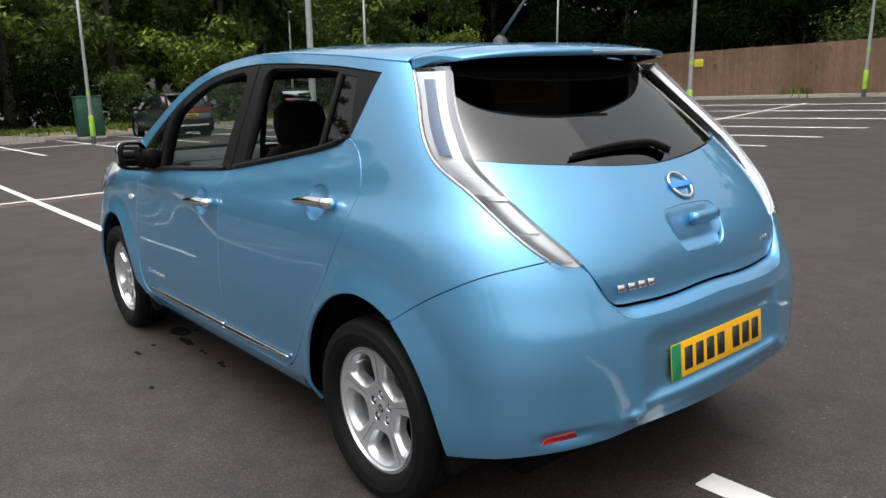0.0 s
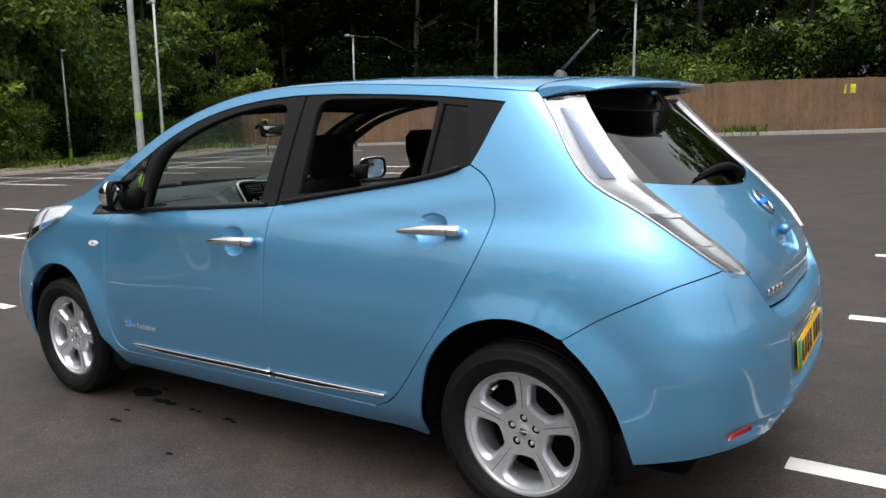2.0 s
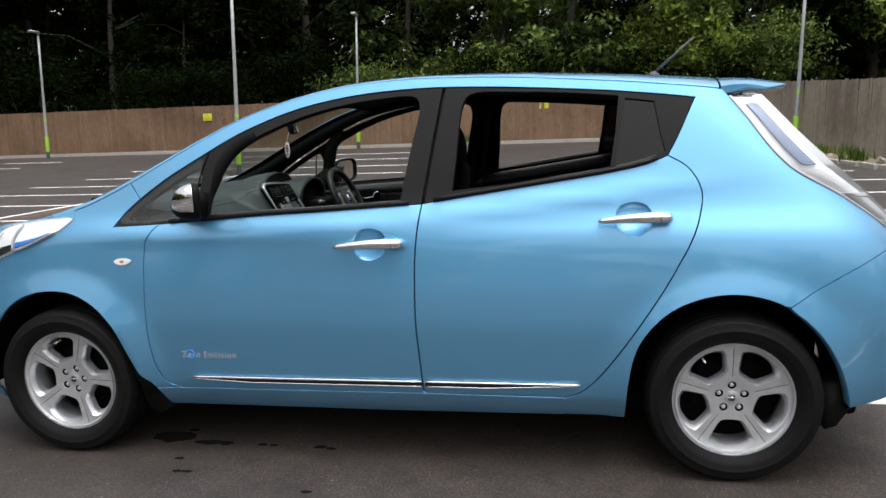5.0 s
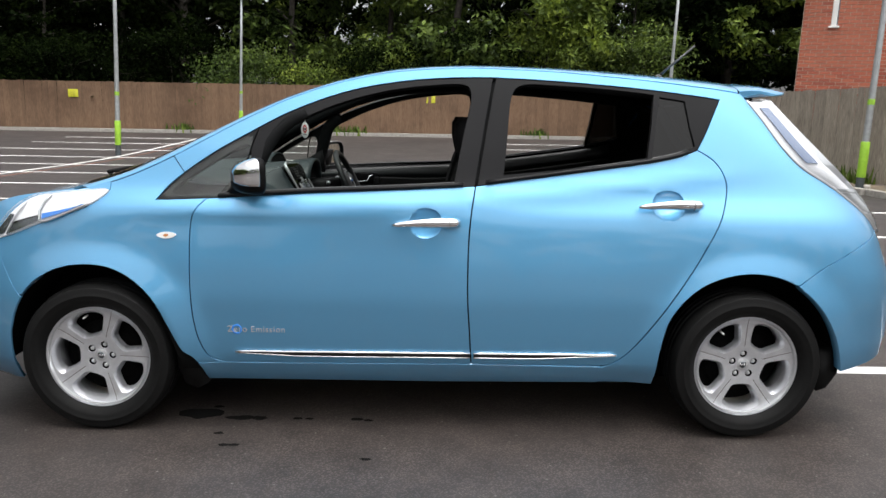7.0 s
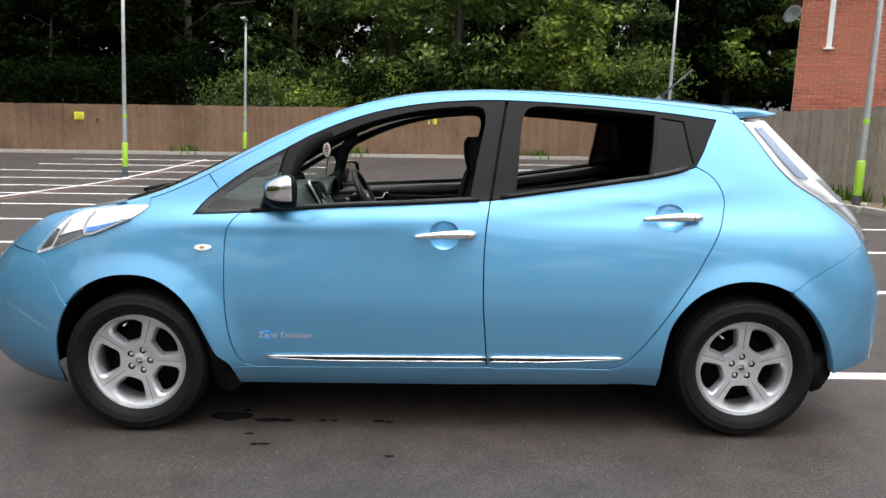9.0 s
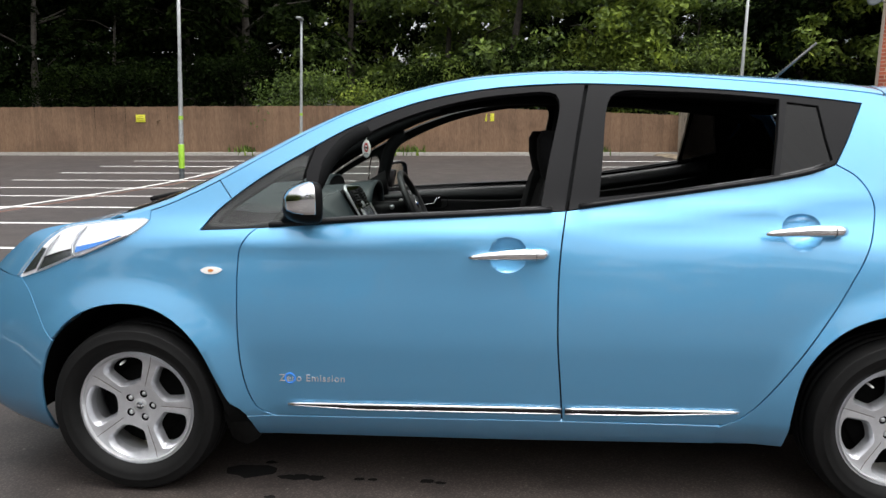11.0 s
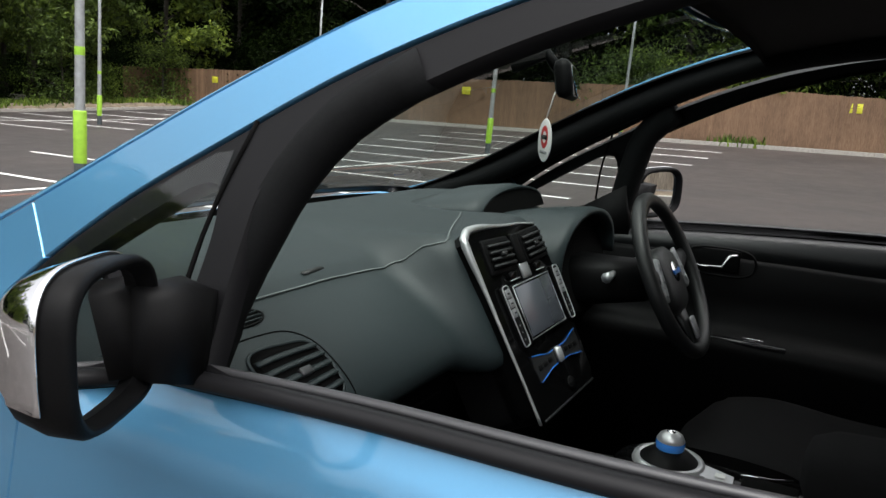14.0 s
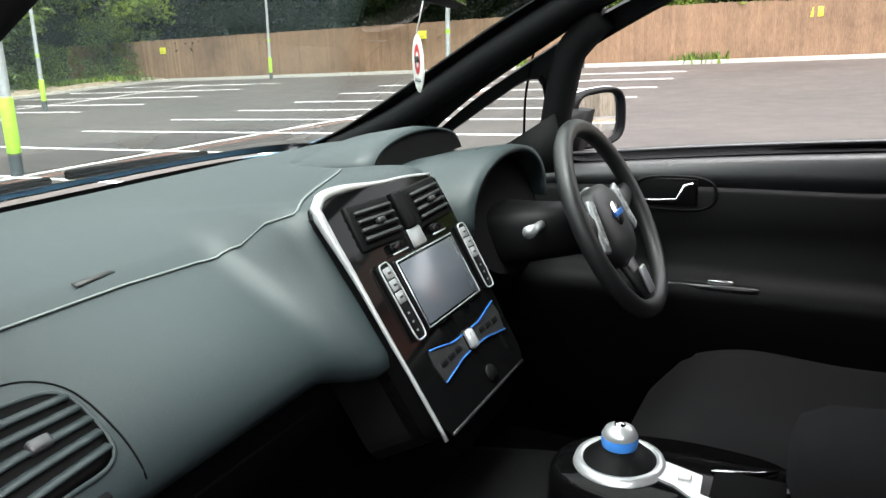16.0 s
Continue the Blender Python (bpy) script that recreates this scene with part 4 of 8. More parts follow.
# wiper
wx = [(float(rear_x(y, z)) + 0.018, y, z) for y, z in curve([(0.10, 1.118), (0.06, 1.142), (-0.08, 1.152), (-0.22, 1.148), (-0.335, 1.140)], 0.03)]
wiper = part("rear_wiper", tube(wx, [0.020 - 0.015 * i / (len(wx) - 1) for i in range(len(wx))], 8, flat=0.7), PLASTIC, gate, "black rear wiper arm")
part("wiper_blade", tube([(x - 0.010, y, z - 0.012) for x, y, z in wx[3:]], 0.006, 6), RUBBER, wiper, "rubber wiper blade")
part("wiper_pivot", lathe([(0.0, 0.03), (0.024, 0.026), (0.028, 0.0)], 16, look((float(rear_x(0.10, 1.118)), 0.10, 1.118), (1.0, 0.1, 0.6)) @ pose(0, 0, 0, 180)), PLASTIC, wiper)

# bumper: round the back and its two wings


def pressed(p):
    """Number plate bay, the shelf under it and the pockets of the reflectors, pressed into the bumper."""
    y, z = p[:, 1], p[:, 2]
    bay = np.exp(-(np.abs(y) / 0.36) ** 14) * np.exp(-(np.abs(z - 0.535) / 0.098) ** 8)
    p[:, 0] -= 0.022 * bay
    mid = np.clip((0.62 - np.abs(y)) / 0.16, 0, 1)
    mid = mid * mid * (3 - 2 * mid)
    fold = 0.435 - 0.05 * np.clip((np.abs(y) - 0.36) / 0.14, 0, 1)
    p[:, 0] += 0.013 * np.exp(-((z - fold) / 0.016) ** 2) * mid
    p[:, 0] -= 0.022 * np.clip((fold - z) / 0.07, 0, 1) ** 1.3 * mid
    p[:, 0] -= 0.026 * np.exp(-((np.abs(y) - 0.575) / 0.125) ** 6) * np.exp(-((z - 0.388) / 0.022) ** 4)
    return p


def bumper_skin(y, z):
    return pressed(back(y, z))


ROUND_X, ROUND_R = 1.15, 0.9


def bumper_round(u, z):
    """The same skin, by the angle round the tail, so that it runs on into the sides."""
    a = np.abs(u) / ROUND_R
    lo, hi = np.full(len(a), 0.2), np.full(len(a), 1.4)
    for _ in range(40):
        mid = (lo + hi) / 2
        inside = side_y(ROUND_X + mid * np.cos(a), z) > mid * np.sin(a)
        lo, hi = np.where(inside, mid, lo), np.where(inside, hi, mid)
    r = (lo + hi) / 2
    return pressed(np.stack([ROUND_X + r * np.cos(a), np.sign(u) * r * np.sin(a), z], 1))


def by_side(x, z):
    return (ROUND_R * math.atan2(float(side_y(x, z)), x - ROUND_X), z)


def by_rear(y, z):
    return (ROUND_R * math.atan2(y, float(rear_x(y, z)) - ROUND_X), z)


half = [by_rear(y, z) for y, z in cut([(0.0, 0.700), (0.20, 0.694), (0.34, 0.694), (0.437, 0.706), (0.494, 0.775), (0.515, 0.835), (0.528, 0.853)])]
half += [by_side(x, z - 0.002) for x, z in cut(BUMP_CUT)] + [by_side(x, z) for x, z in arch_rear[k_rear + 1:] if z > 0.33]
low = cut([(1.742, 0.304), (1.80, 0.312), (1.88, 0.326), (1.96, 0.344)])
half += [by_side(x, z) for x, z in low] + [by_rear(y, z) for y, z in cut([(0.66, 0.352), (0.54, 0.358), (0.34, 0.357), (0.0, 0.344)])]
face_all = half + [(-u, z) for u, z in half[::-1]][1:-1]
bumper = part("rear_bumper", sheet(face_all, bumper_round, gap=0.0, depth=0.035, step=0.024), PAINT, car)
for sgn, surf in ((-1, left), (1, right)):
    refl = [(0.692, 0.376), (0.680, 0.394), (0.600, 0.402), (0.592, 0.385), (0.67, 0.373)]
    part("reflector", sheet([(sgn * y, z) for y, z in (refl if sgn > 0 else refl[::-1])], bumper_skin, gap=0, lift=0.008, depth=0.010, step=0.02), LAMPRED, bumper, "red reflector")
    flap = loft([[(x, sgn * y, z) for x, z in ((1.655, 0.36), (1.735, 0.385), (1.758, 0.36), (1.755, 0.28), (1.715, 0.215), (1.675, 0.20), (1.66, 0.25))] for y in (0.64, 0.790)])
    part("mud_flap", flap, RUBBER, car, "black mud flap")
    flap = loft([[(x, sgn * y, z) for x, z in ((-1.03, 0.40), (-0.985, 0.37), (-0.93, 0.33), (-0.905, 0.20), (-0.95, 0.175), (-1.00, 0.20), (-1.03, 0.28))] for y in (0.64, 0.80)])
    part("mud_flap", flap, RUBBER, car, "black mud flap")
# the ledge between tailgate and bumper
gate_edge = np.array(cut(GATE_LOW))
lip = np.array([(y, z) for y, z in cut([(0.0, 0.700), (0.20, 0.694), (0.34, 0.694), (0.437, 0.706), (0.494, 0.775), (0.515, 0.835)])])
lip = np.concatenate([lip[::-1], np.stack([-lip[1:, 0], lip[1:, 1]], 1)])
def along(p, n):
    d = np.concatenate([[0], np.cumsum(np.linalg.norm(np.diff(p, axis=0), axis=1))])
    s = np.linspace(0, d[-1], n)
    return np.stack([np.interp(s, d, p[:, 0]), np.interp(s, d, p[:, 1])], 1)


ga, la = along(gate_edge, 60), along(lip, 60)
pa, pb = gate_skin(ga[:, 0], ga[:, 1]), bumper_skin(la[:, 0], la[:, 1])
rows = []
for s in np.linspace(0, 1, 7):
    p = pa * (1 - s) + pb * s
    p[:, 2] += (-0.008 * (1 - s) + 0.008 * math.sin(math.pi * s) ** 1) * 1.0
    p[:, 0] -= 0.006 * (1 - s)
    rows.append([tuple(q) for q in p])
part("bumper_ledge", loft(rows, False, False), PAINT, bumper)
# number plate, its characters as plain bars
def plate_at(y, z, off):
    return (float(rear_x(0.20, z)) - 0.014 + off, y, z)


tilt_p = -4
plate = part("number_plate", block((0.006, 0.52, 0.111), pose(*plate_at(-0.004, 0.527, 0), 0, tilt_p, 0), 0.003), YELLOW, bumper, "yellow rear number plate with green band")
part("plate_band", block((0.003, 0.046, 0.110), pose(*plate_at(-0.241, 0.527, 0.003), 0, tilt_p, 0), 0.001), PLATEGREEN, plate, "green band")
for i in range(7):
    y = -0.178 + 0.060 * i + (0.030 if i > 3 else 0)
    part("character_bar", block((0.002, 0.040, 0.070), pose(*plate_at(y, 0.527, 0.0036), 0, tilt_p, 0)), INK, plate, "plain black bar")

# ---------------------------------------------------------------- top: bonnet, windscreen, roof, spoiler
def base_x(t):
    return -1.405 - 0.10 * (1 - abs(t) ** 2)


base_run = [(base_x(t), t) for t in np.linspace(-0.96, 0.96, 25)]
bonnet_run = [(base_x(t) - 0.030, t) for t in np.linspace(-0.999, 0.999, 25)]
head_run = [(-0.30 - 0.10 * (1 - abs(t) ** 2), t) for t in np.linspace(0.93, -0.93, 25)]
nose_run = [(-2.14 - 0.07 * (1 - abs(t) ** 2), t) for t in np.linspace(0.999, -0.999, 25)]


def bonnet_skin(x, t):
    """The bonnet's middle lies a little lower than the wings and the foot of the windscreen."""
    p = top(x, t)
    p[:, 2] -= 0.022 * (1 - np.minimum(np.abs(t), 1) ** 6) * np.clip((x + 1.95) / 0.3, 0, 1)
    return p


part("bonnet", sheet(bonnet_run + nose_run, bonnet_skin, step=0.05), PAINT, car)
part("windscreen", sheet(base_run + head_run, top, step=0.05, lift=-0.008, depth=0.005), SMOKE, car, "clear laminated windscreen")
scuttle = [(x - 0.015, t * 0.93) for x, t in base_run] + [(x + 0.05, t * 0.93) for x, t in base_run[::-1]]
part("scuttle", sheet(scuttle, top, step=0.05, lift=-0.030, depth=0.02), PLASTIC, car, "black scuttle panel")
screen_band = [(x + 0.001, t * 0.99) for x, t in base_run] + [(x + 0.085, t * 0.99) for x, t in base_run[::-1]]
part("windscreen_band", sheet(screen_band, top, step=0.05, gap=0.0, lift=-0.012, depth=0.002), BLACK, car, "black printed band of the windscreen")
roof_line = [(1.315 + 0.03 * (1 - t * t), t) for t in np.linspace(-0.999, 0.999, 25)]
roof_out = [(x, -0.999) for x in np.linspace(-0.30, 1.30, 40)] + roof_line + [(x, 0.999) for x in np.linspace(1.30, -0.30, 40)] + head_run
part("roof", sheet(roof_out, top, step=0.05, depth=0.01), PAINT, car)
for sgn in (-1, 1):
    pill = [(x, sgn * 0.999) for x in np.linspace(-1.38, -0.30, 30)] + [(-0.30, sgn * 0.93), (-0.6, sgn * 0.935), (-1.0, sgn * 0.945), (base_x(0.96), sgn * 0.96)]
    lining = [(x, sgn * 0.999) for x in np.linspace(-1.38, -0.32, 30)] + [(-0.32, sgn * 0.865), (-0.6, sgn * 0.87), (-1.0, sgn * 0.885), (base_x(0.96) + 0.02, sgn * 0.91)]
    part("pillar_lining", sheet(lining, top, step=0.03, gap=0.0, depth=0.004, lift=-0.016), LINER, car, "dark windscreen pillar lining")
    part("windscreen_pillar", sheet(pill, top, step=0.03, gap=0.0, depth=0.004), PAINT, car)
for sgn in (-1, 1):
    arm = [(-1.450, sgn * 0.20 - 0.16), (-1.470, sgn * 0.20 + 0.02), (-1.480, sgn * 0.20 + 0.22)]
    pts = [tuple(top(np.array([x]), np.array([t / 0.7]))[0] + np.array([0, 0, 0.004])) for x, t in curve(arm, 0.04)]
    part("front_wiper", tube(pts, 0.010, 8), PLASTIC, car, "black front wiper")


SPOIL = []
for t in np.linspace(-1, 1, 45):
    p0 = top(np.array([1.322 + 0.03 * (1 - t * t)]), np.array([0.985 * t]))[0]
    e = abs(t)
    tip = np.array([1.652 - 0.110 * e ** 2.2 - 0.04 * e ** 10, p0[1] * (0.965 - 0.06 * e ** 3), 1.462 - 0.006 * e ** 2 - 0.014 * e ** 6])
    m = [p0 + (tip - p0) * k + np.array([0, 0, 0.010 * math.sin(math.pi * k)]) for k in (0.06, 0.25, 0.5, 0.75, 0.93)]
    thin = 1 - 0.6 * e ** 3
    edge = [tip + np.array(o) * thin for o in ((0.004, 0, -0.005), (0.003, 0, -0.016), (-0.006, 0, -0.022))]
    low = [tip * (1 - k) + (p0 + np.array([0.10, 0, -0.035 * thin])) * k + np.array([-0.01 * (1 - k), 0, -0.022 * thin * (1 - k)]) for k in (0.12, 0.5, 1.0)]
    SPOIL.append(([tuple(q) for q in [p0] + m + [tip] + edge], [tuple(q) for q in [edge[-1]] + low + [p0 + np.array([0.0, 0, -0.03])]]))
spoiler = part("roof_spoiler", loft([a for a, b in SPOIL], False, False), PAINT, car)
part("spoiler_underside", loft([b for a, b in SPOIL], False, False), GLOSSY, spoiler, "black underside")
for a, b in (SPOIL[0], SPOIL[-1]):
    bm = bmesh.new()
    bm.faces.new([bm.verts.new(q) for q in a + b[1:]])
    part("spoiler_end", bm, PAINT, spoiler, smooth=False)
# Silver on this lens paints the sky's reflection in it.
part("brake_light", block((0.012, 0.32, 0.013), pose(1.650, 0.09, 1.4515, 0, 10, 0), 0.004), SILVER, spoiler, "high brake light lens with its sky reflection painted silver")
# aerial
AERIAL = Mat("dark_grey_aerial", (0.055, 0.055, 0.055), 0.5).m
ab = (1.14, 0.0, float(crown_z(1.14)))
aer = part("aerial", lathe([(0.030, -0.004), (0.026, 0.012), (0.012, 0.026), (0.0, 0.030)], 16, Matrix.Translation(ab)), AERIAL, car, "dark grey roof aerial")
part("aerial_mast", tube([(ab[0], 0, ab[2] + 0.02), (ab[0] + 0.17, 0, ab[2] + 0.17)], [0.0065, 0.0045], 8), AERIAL, aer)

# front bumper and grille, plain
nose_side = cut(NOSE_CUT)
for sgn, surf in ((-1, left), (1, right)):
    nb = nose_side + arch_front[k_front + 1:] + cut([(-1.70, 0.20), (-1.80, 0.185), (-1.95, 0.20), (-2.07, 0.245)]) + [(-2.135, 0.35), (-2.155, 0.45), (-2.13, 0.55), (-2.05, 0.64)]
    part("front_bumper", sheet(nb, surf, flip=sgn > 0, gap=-0.0008), PAINT, car)
    corner_out = [(-1.785, 0.790)] + [(x, float(rail_z(x)) + 0.002) for x in np.linspace(-1.955, -2.14, 10)] + [(-2.11, 0.55), (-2.05, 0.64)]
    part("nose_corner", sheet(corner_out, surf, flip=sgn > 0, gap=0.0005, step=0.02), PAINT, car)


def front_skin(y, z):
    lo, hi = np.full(len(y), -0.4), front_reach(z) + 0 * y
    for _ in range(40):
        mid = (lo + hi) / 2
        ins = side_y(mid, z) > np.abs(y)
        lo, hi = np.where(ins, mid, lo), np.where(ins, hi, mid)
    return np.stack([(lo + hi) / 2, y, z], 1)


part("front_fascia", sheet([(-0.66, 0.25), (-0.4, 0.20), (0.4, 0.20), (0.66, 0.25), (0.63, 0.45), (0.62, 0.66), (0.4, 0.74), (0, 0.76), (-0.4, 0.74), (-0.62, 0.66), (-0.63, 0.45)], front_skin, flip=True, step=0.06), PAINT, car)

# ---------------------------------------------------------------- wheels and what is under the car
def wheel_mesh_parts():
    tyre = lathe([(0.212, -0.085), (0.235, -0.100), (0.270, -0.104), (0.298, -0.096), (0.309, -0.080), (0.313, -0.055), (0.3140, -0.042), (0.308, -0.040), (0.308, -0.034), (0.3143, -0.032), (0.3145, -0.006), (0.308, -0.004), (0.308, 0.004), (0.3145, 0.006), (0.3143, 0.032), (0.308, 0.034), (0.308, 0.040), (0.3140, 0.042), (0.313, 0.055),
                  (0.309, 0.080), (0.300, 0.0945), (0.2985, 0.0975), (0.295, 0.098), (0.285, 0.1020), (0.272, 0.1035), (0.270, 0.1052), (0.266, 0.1055), (0.264, 0.1040), (0.250, 0.103), (0.238, 0.098), (0.226, 0.086), (0.216, 0.076)], 72)
    barrel = lathe([(0.212, -0.09), (0.200, -0.085), (0.192, 0.0), (0.198, 0.06), (0.206, 0.078)], 60)

    def dish(x, y):
        r = np.hypot(x, y)
        a = np.arctan2(y, x)
        z = 0.062 - 0.020 * np.clip(1 - r / 0.21, 0, 1) ** 1.3 + 0.012 * np.clip((r - 0.165) / 0.05, 0, 1) ** 2
        z = z + 0.004 * np.exp(-(r / 0.03) ** 4)
        spoke = np.abs(np.sin(2.5 * (a - math.pi / 2)))
        z = z - 0.0012 * np.exp(-((spoke - 0.0) / 0.16) ** 2) * np.clip((r - 0.075) / 0.02, 0, 1) * np.clip((0.2 - r) / 0.02, 0, 1)
        return np.stack([x, y, z], 1)
    rim_out = [(0.2215 * math.cos(a), 0.2215 * math.sin(a)) for a in np.linspace(0, 2 * math.pi, 120, endpoint=False)]
    holes = []
    for k in range(5):
        a0 = math.pi / 2 + math.radians(36 + 72 * k)
        pts = [(0.083, 0.0), (0.0855, 12), (0.0945, 22.5), (0.104, 25.5), (0.130, 26.8), (0.160, 27.3), (0.178, 26.6), (0.1885, 22), (0.1945, 14), (0.197, 5), (0.197, -5), (0.1945, -14), (0.1885, -22), (0.178, -26.6), (0.160, -27.3), (0.130, -26.8), (0.104, -25.5), (0.0945, -22.5), (0.0855, -12)]
        holes.append(curve([(r * math.cos(a0 + math.radians(d)), r * math.sin(a0 + math.radians(d))) for r, d in pts], 0.006, True))
    for k in range(5):
        a0 = math.pi / 2 + math.radians(72 * k)
        cx, cy = 0.047 * math.cos(a0), 0.047 * math.sin(a0)
        holes.append([(cx + 0.0155 * math.cos(a), cy + 0.0155 * math.sin(a)) for a in np.linspace(0, 2 * math.pi, 16, endpoint=False)])
    pocket = []
    a0 = math.pi / 2 + math.radians(36)
    for scale, drop in ((1.0, 0.0), (0.985, 0.0015), (0.86, 0.014), (0.835, 0.019), (0.82, 0.046)):
        ring = np.array(holes[0])
        mid = np.array((0.134 * math.cos(a0), 0.134 * math.sin(a0)))
        ring = mid + (ring - mid) * scale
        p = dish(ring[:, 0], ring[:, 1])
        p[:, 2] -= drop
        pocket.append([tuple(q) for q in p])
    face = sheet(rim_out, dish, holes, step=0.009, gap=0, depth=0.006)
    return tyre, barrel, face, loft(pocket, True, False)


tyre_bm, barrel_bm, face_me, pocket_bm = wheel_mesh_parts()
TYRE_ME, BARREL_ME, POCKET_ME = mesh_of(tyre_bm, "tyre"), mesh_of(barrel_bm, "rim_barrel"), mesh_of(pocket_bm, "rim_pocket")
for wx0, spin in ((-1.35, -18.0), (1.35, 0.0)):
    for sgn in (-1, 1):
        # wheel axis: local z points outwards
        m = Matrix.Translation((wx0, sgn * 0.748, 0.3145)) @ (pose(0, 0, 0, 90, 0, 0) if sgn < 0 else pose(0, 0, 0, 90, 0, 180)) @ pose(0, 0, 0, 0, 0, spin)
        w = new("wheel")
        w.parent, w.matrix_basis = car, m
        w["label"] = "silver five-spoke alloy wheel with black tyre"
        part("tyre", TYRE_ME, RUBBER, w)
        part("rim_barrel", BARREL_ME, SILVER, w)
        part("rim", face_me, ALLOY, w, smooth=None)
        for k in range(5):
            pocket = part("rim_pocket", POCKET_ME, ALLOY, w)
            pocket.matrix_basis = pose(0, 0, 0, 0, 0, 72 * k)
        part("centre_cap", lathe([(0.0, 0.049), (0.024, 0.0485), (0.028, 0.046), (0.029, 0.04)], 24), SILVER, w, "grey centre cap")
        part("cap_mark", join(lathe([(0.0, 0.0502), (0.0145, 0.0500), (0.0150, 0.049)], 20), ), DARKCHROME, w, "dark cap emblem")
        part("cap_bar", block((0.034, 0.0055, 0.002), pose(0, 0, 0.0505, 0, 0, -spin), 0.0008), CHROME, w, "chrome cap bar")
        # Shade behind the spokes is painted as near-black on the disc.
        part("brake_disc", lathe([(0.0, 0.0), (0.05, 0.002), (0.06, -0.025), (0.138, -0.025), (0.140, -0.045)], 40), DARK, w, "brake disc with the wheel's inner shade in its colour")
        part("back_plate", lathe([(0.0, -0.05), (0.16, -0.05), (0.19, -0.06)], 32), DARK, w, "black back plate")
        for k in range(5):
            a0 = math.pi / 2 + math.radians(72 * k)
            part("wheel_nut", lathe([(0.0, 0.045), (0.007, 0.045), (0.0095, 0.040), (0.0095, 0.012)], 6, Matrix.Translation((0.047 * math.cos(a0), 0.047 * math.sin(a0), 0))), SILVER, w)
        for k in range(5):
            a0 = math.pi / 2 + math.radians(72 * k)
            run = [(r * math.cos(a0), r * math.sin(a0), 0.062 - 0.020 * max(0, 1 - r / 0.21) ** 1.3 + 0.012 * max(0, (r - 0.165) / 0.05) ** 2 - 0.0012) for r in np.linspace(0.080, 0.208, 9)]
            part("spoke_groove", tube(run, 0.0014, 5), STEEL, w)
        part("valve", tube([(0.175 * math.cos(2.2), 0.175 * math.sin(2.2), 0.03), (0.172 * math.cos(2.2), 0.172 * math.sin(2.2), 0.07)], 0.004, 6), WHITE, w, "pale valve cap")
        # wheel arch liner
        r = [[(wx0 + R * math.cos(a), sgn * y, 0.3145 + R * math.sin(a)) for a in np.linspace(math.radians(-4), math.radians(184), 30)] for y, R in ((0.50, 0.392), (0.76, 0.392), (0.800, 0.396))]
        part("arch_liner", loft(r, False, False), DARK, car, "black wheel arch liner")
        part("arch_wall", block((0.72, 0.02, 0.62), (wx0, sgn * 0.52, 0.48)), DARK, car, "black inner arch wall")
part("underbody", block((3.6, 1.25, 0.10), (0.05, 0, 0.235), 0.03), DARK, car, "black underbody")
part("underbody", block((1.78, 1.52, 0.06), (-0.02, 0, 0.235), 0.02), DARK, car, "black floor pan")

# ---------------------------------------------------------------- cabin
from mathutils.bvhtree import BVHTree


def belt_z(x):
    return float(np.interp(x, [p[0] for p in BELT_F + BELT_R[1:]], [p[1] for p in BELT_F + BELT_R[1:]]))


def round_ring(cx, cy, cz, a, b, axis="x", n=24, power=0.6):
    """A rounded rectangle with half sizes a and b across the given axis."""
    ring = []
    for i in range(n):
        t = 2 * math.pi * i / n
        u = a * math.copysign(abs(math.cos(t)) ** power, math.cos(t))
        v = b * math.copysign(abs(math.sin(t)) ** power, math.sin(t))
        ring.append({"x": (cx, cy + u, cz + v), "y": (cx + u, cy, cz + v), "z": (cx + u, cy + v, cz)}[axis])
    return ring


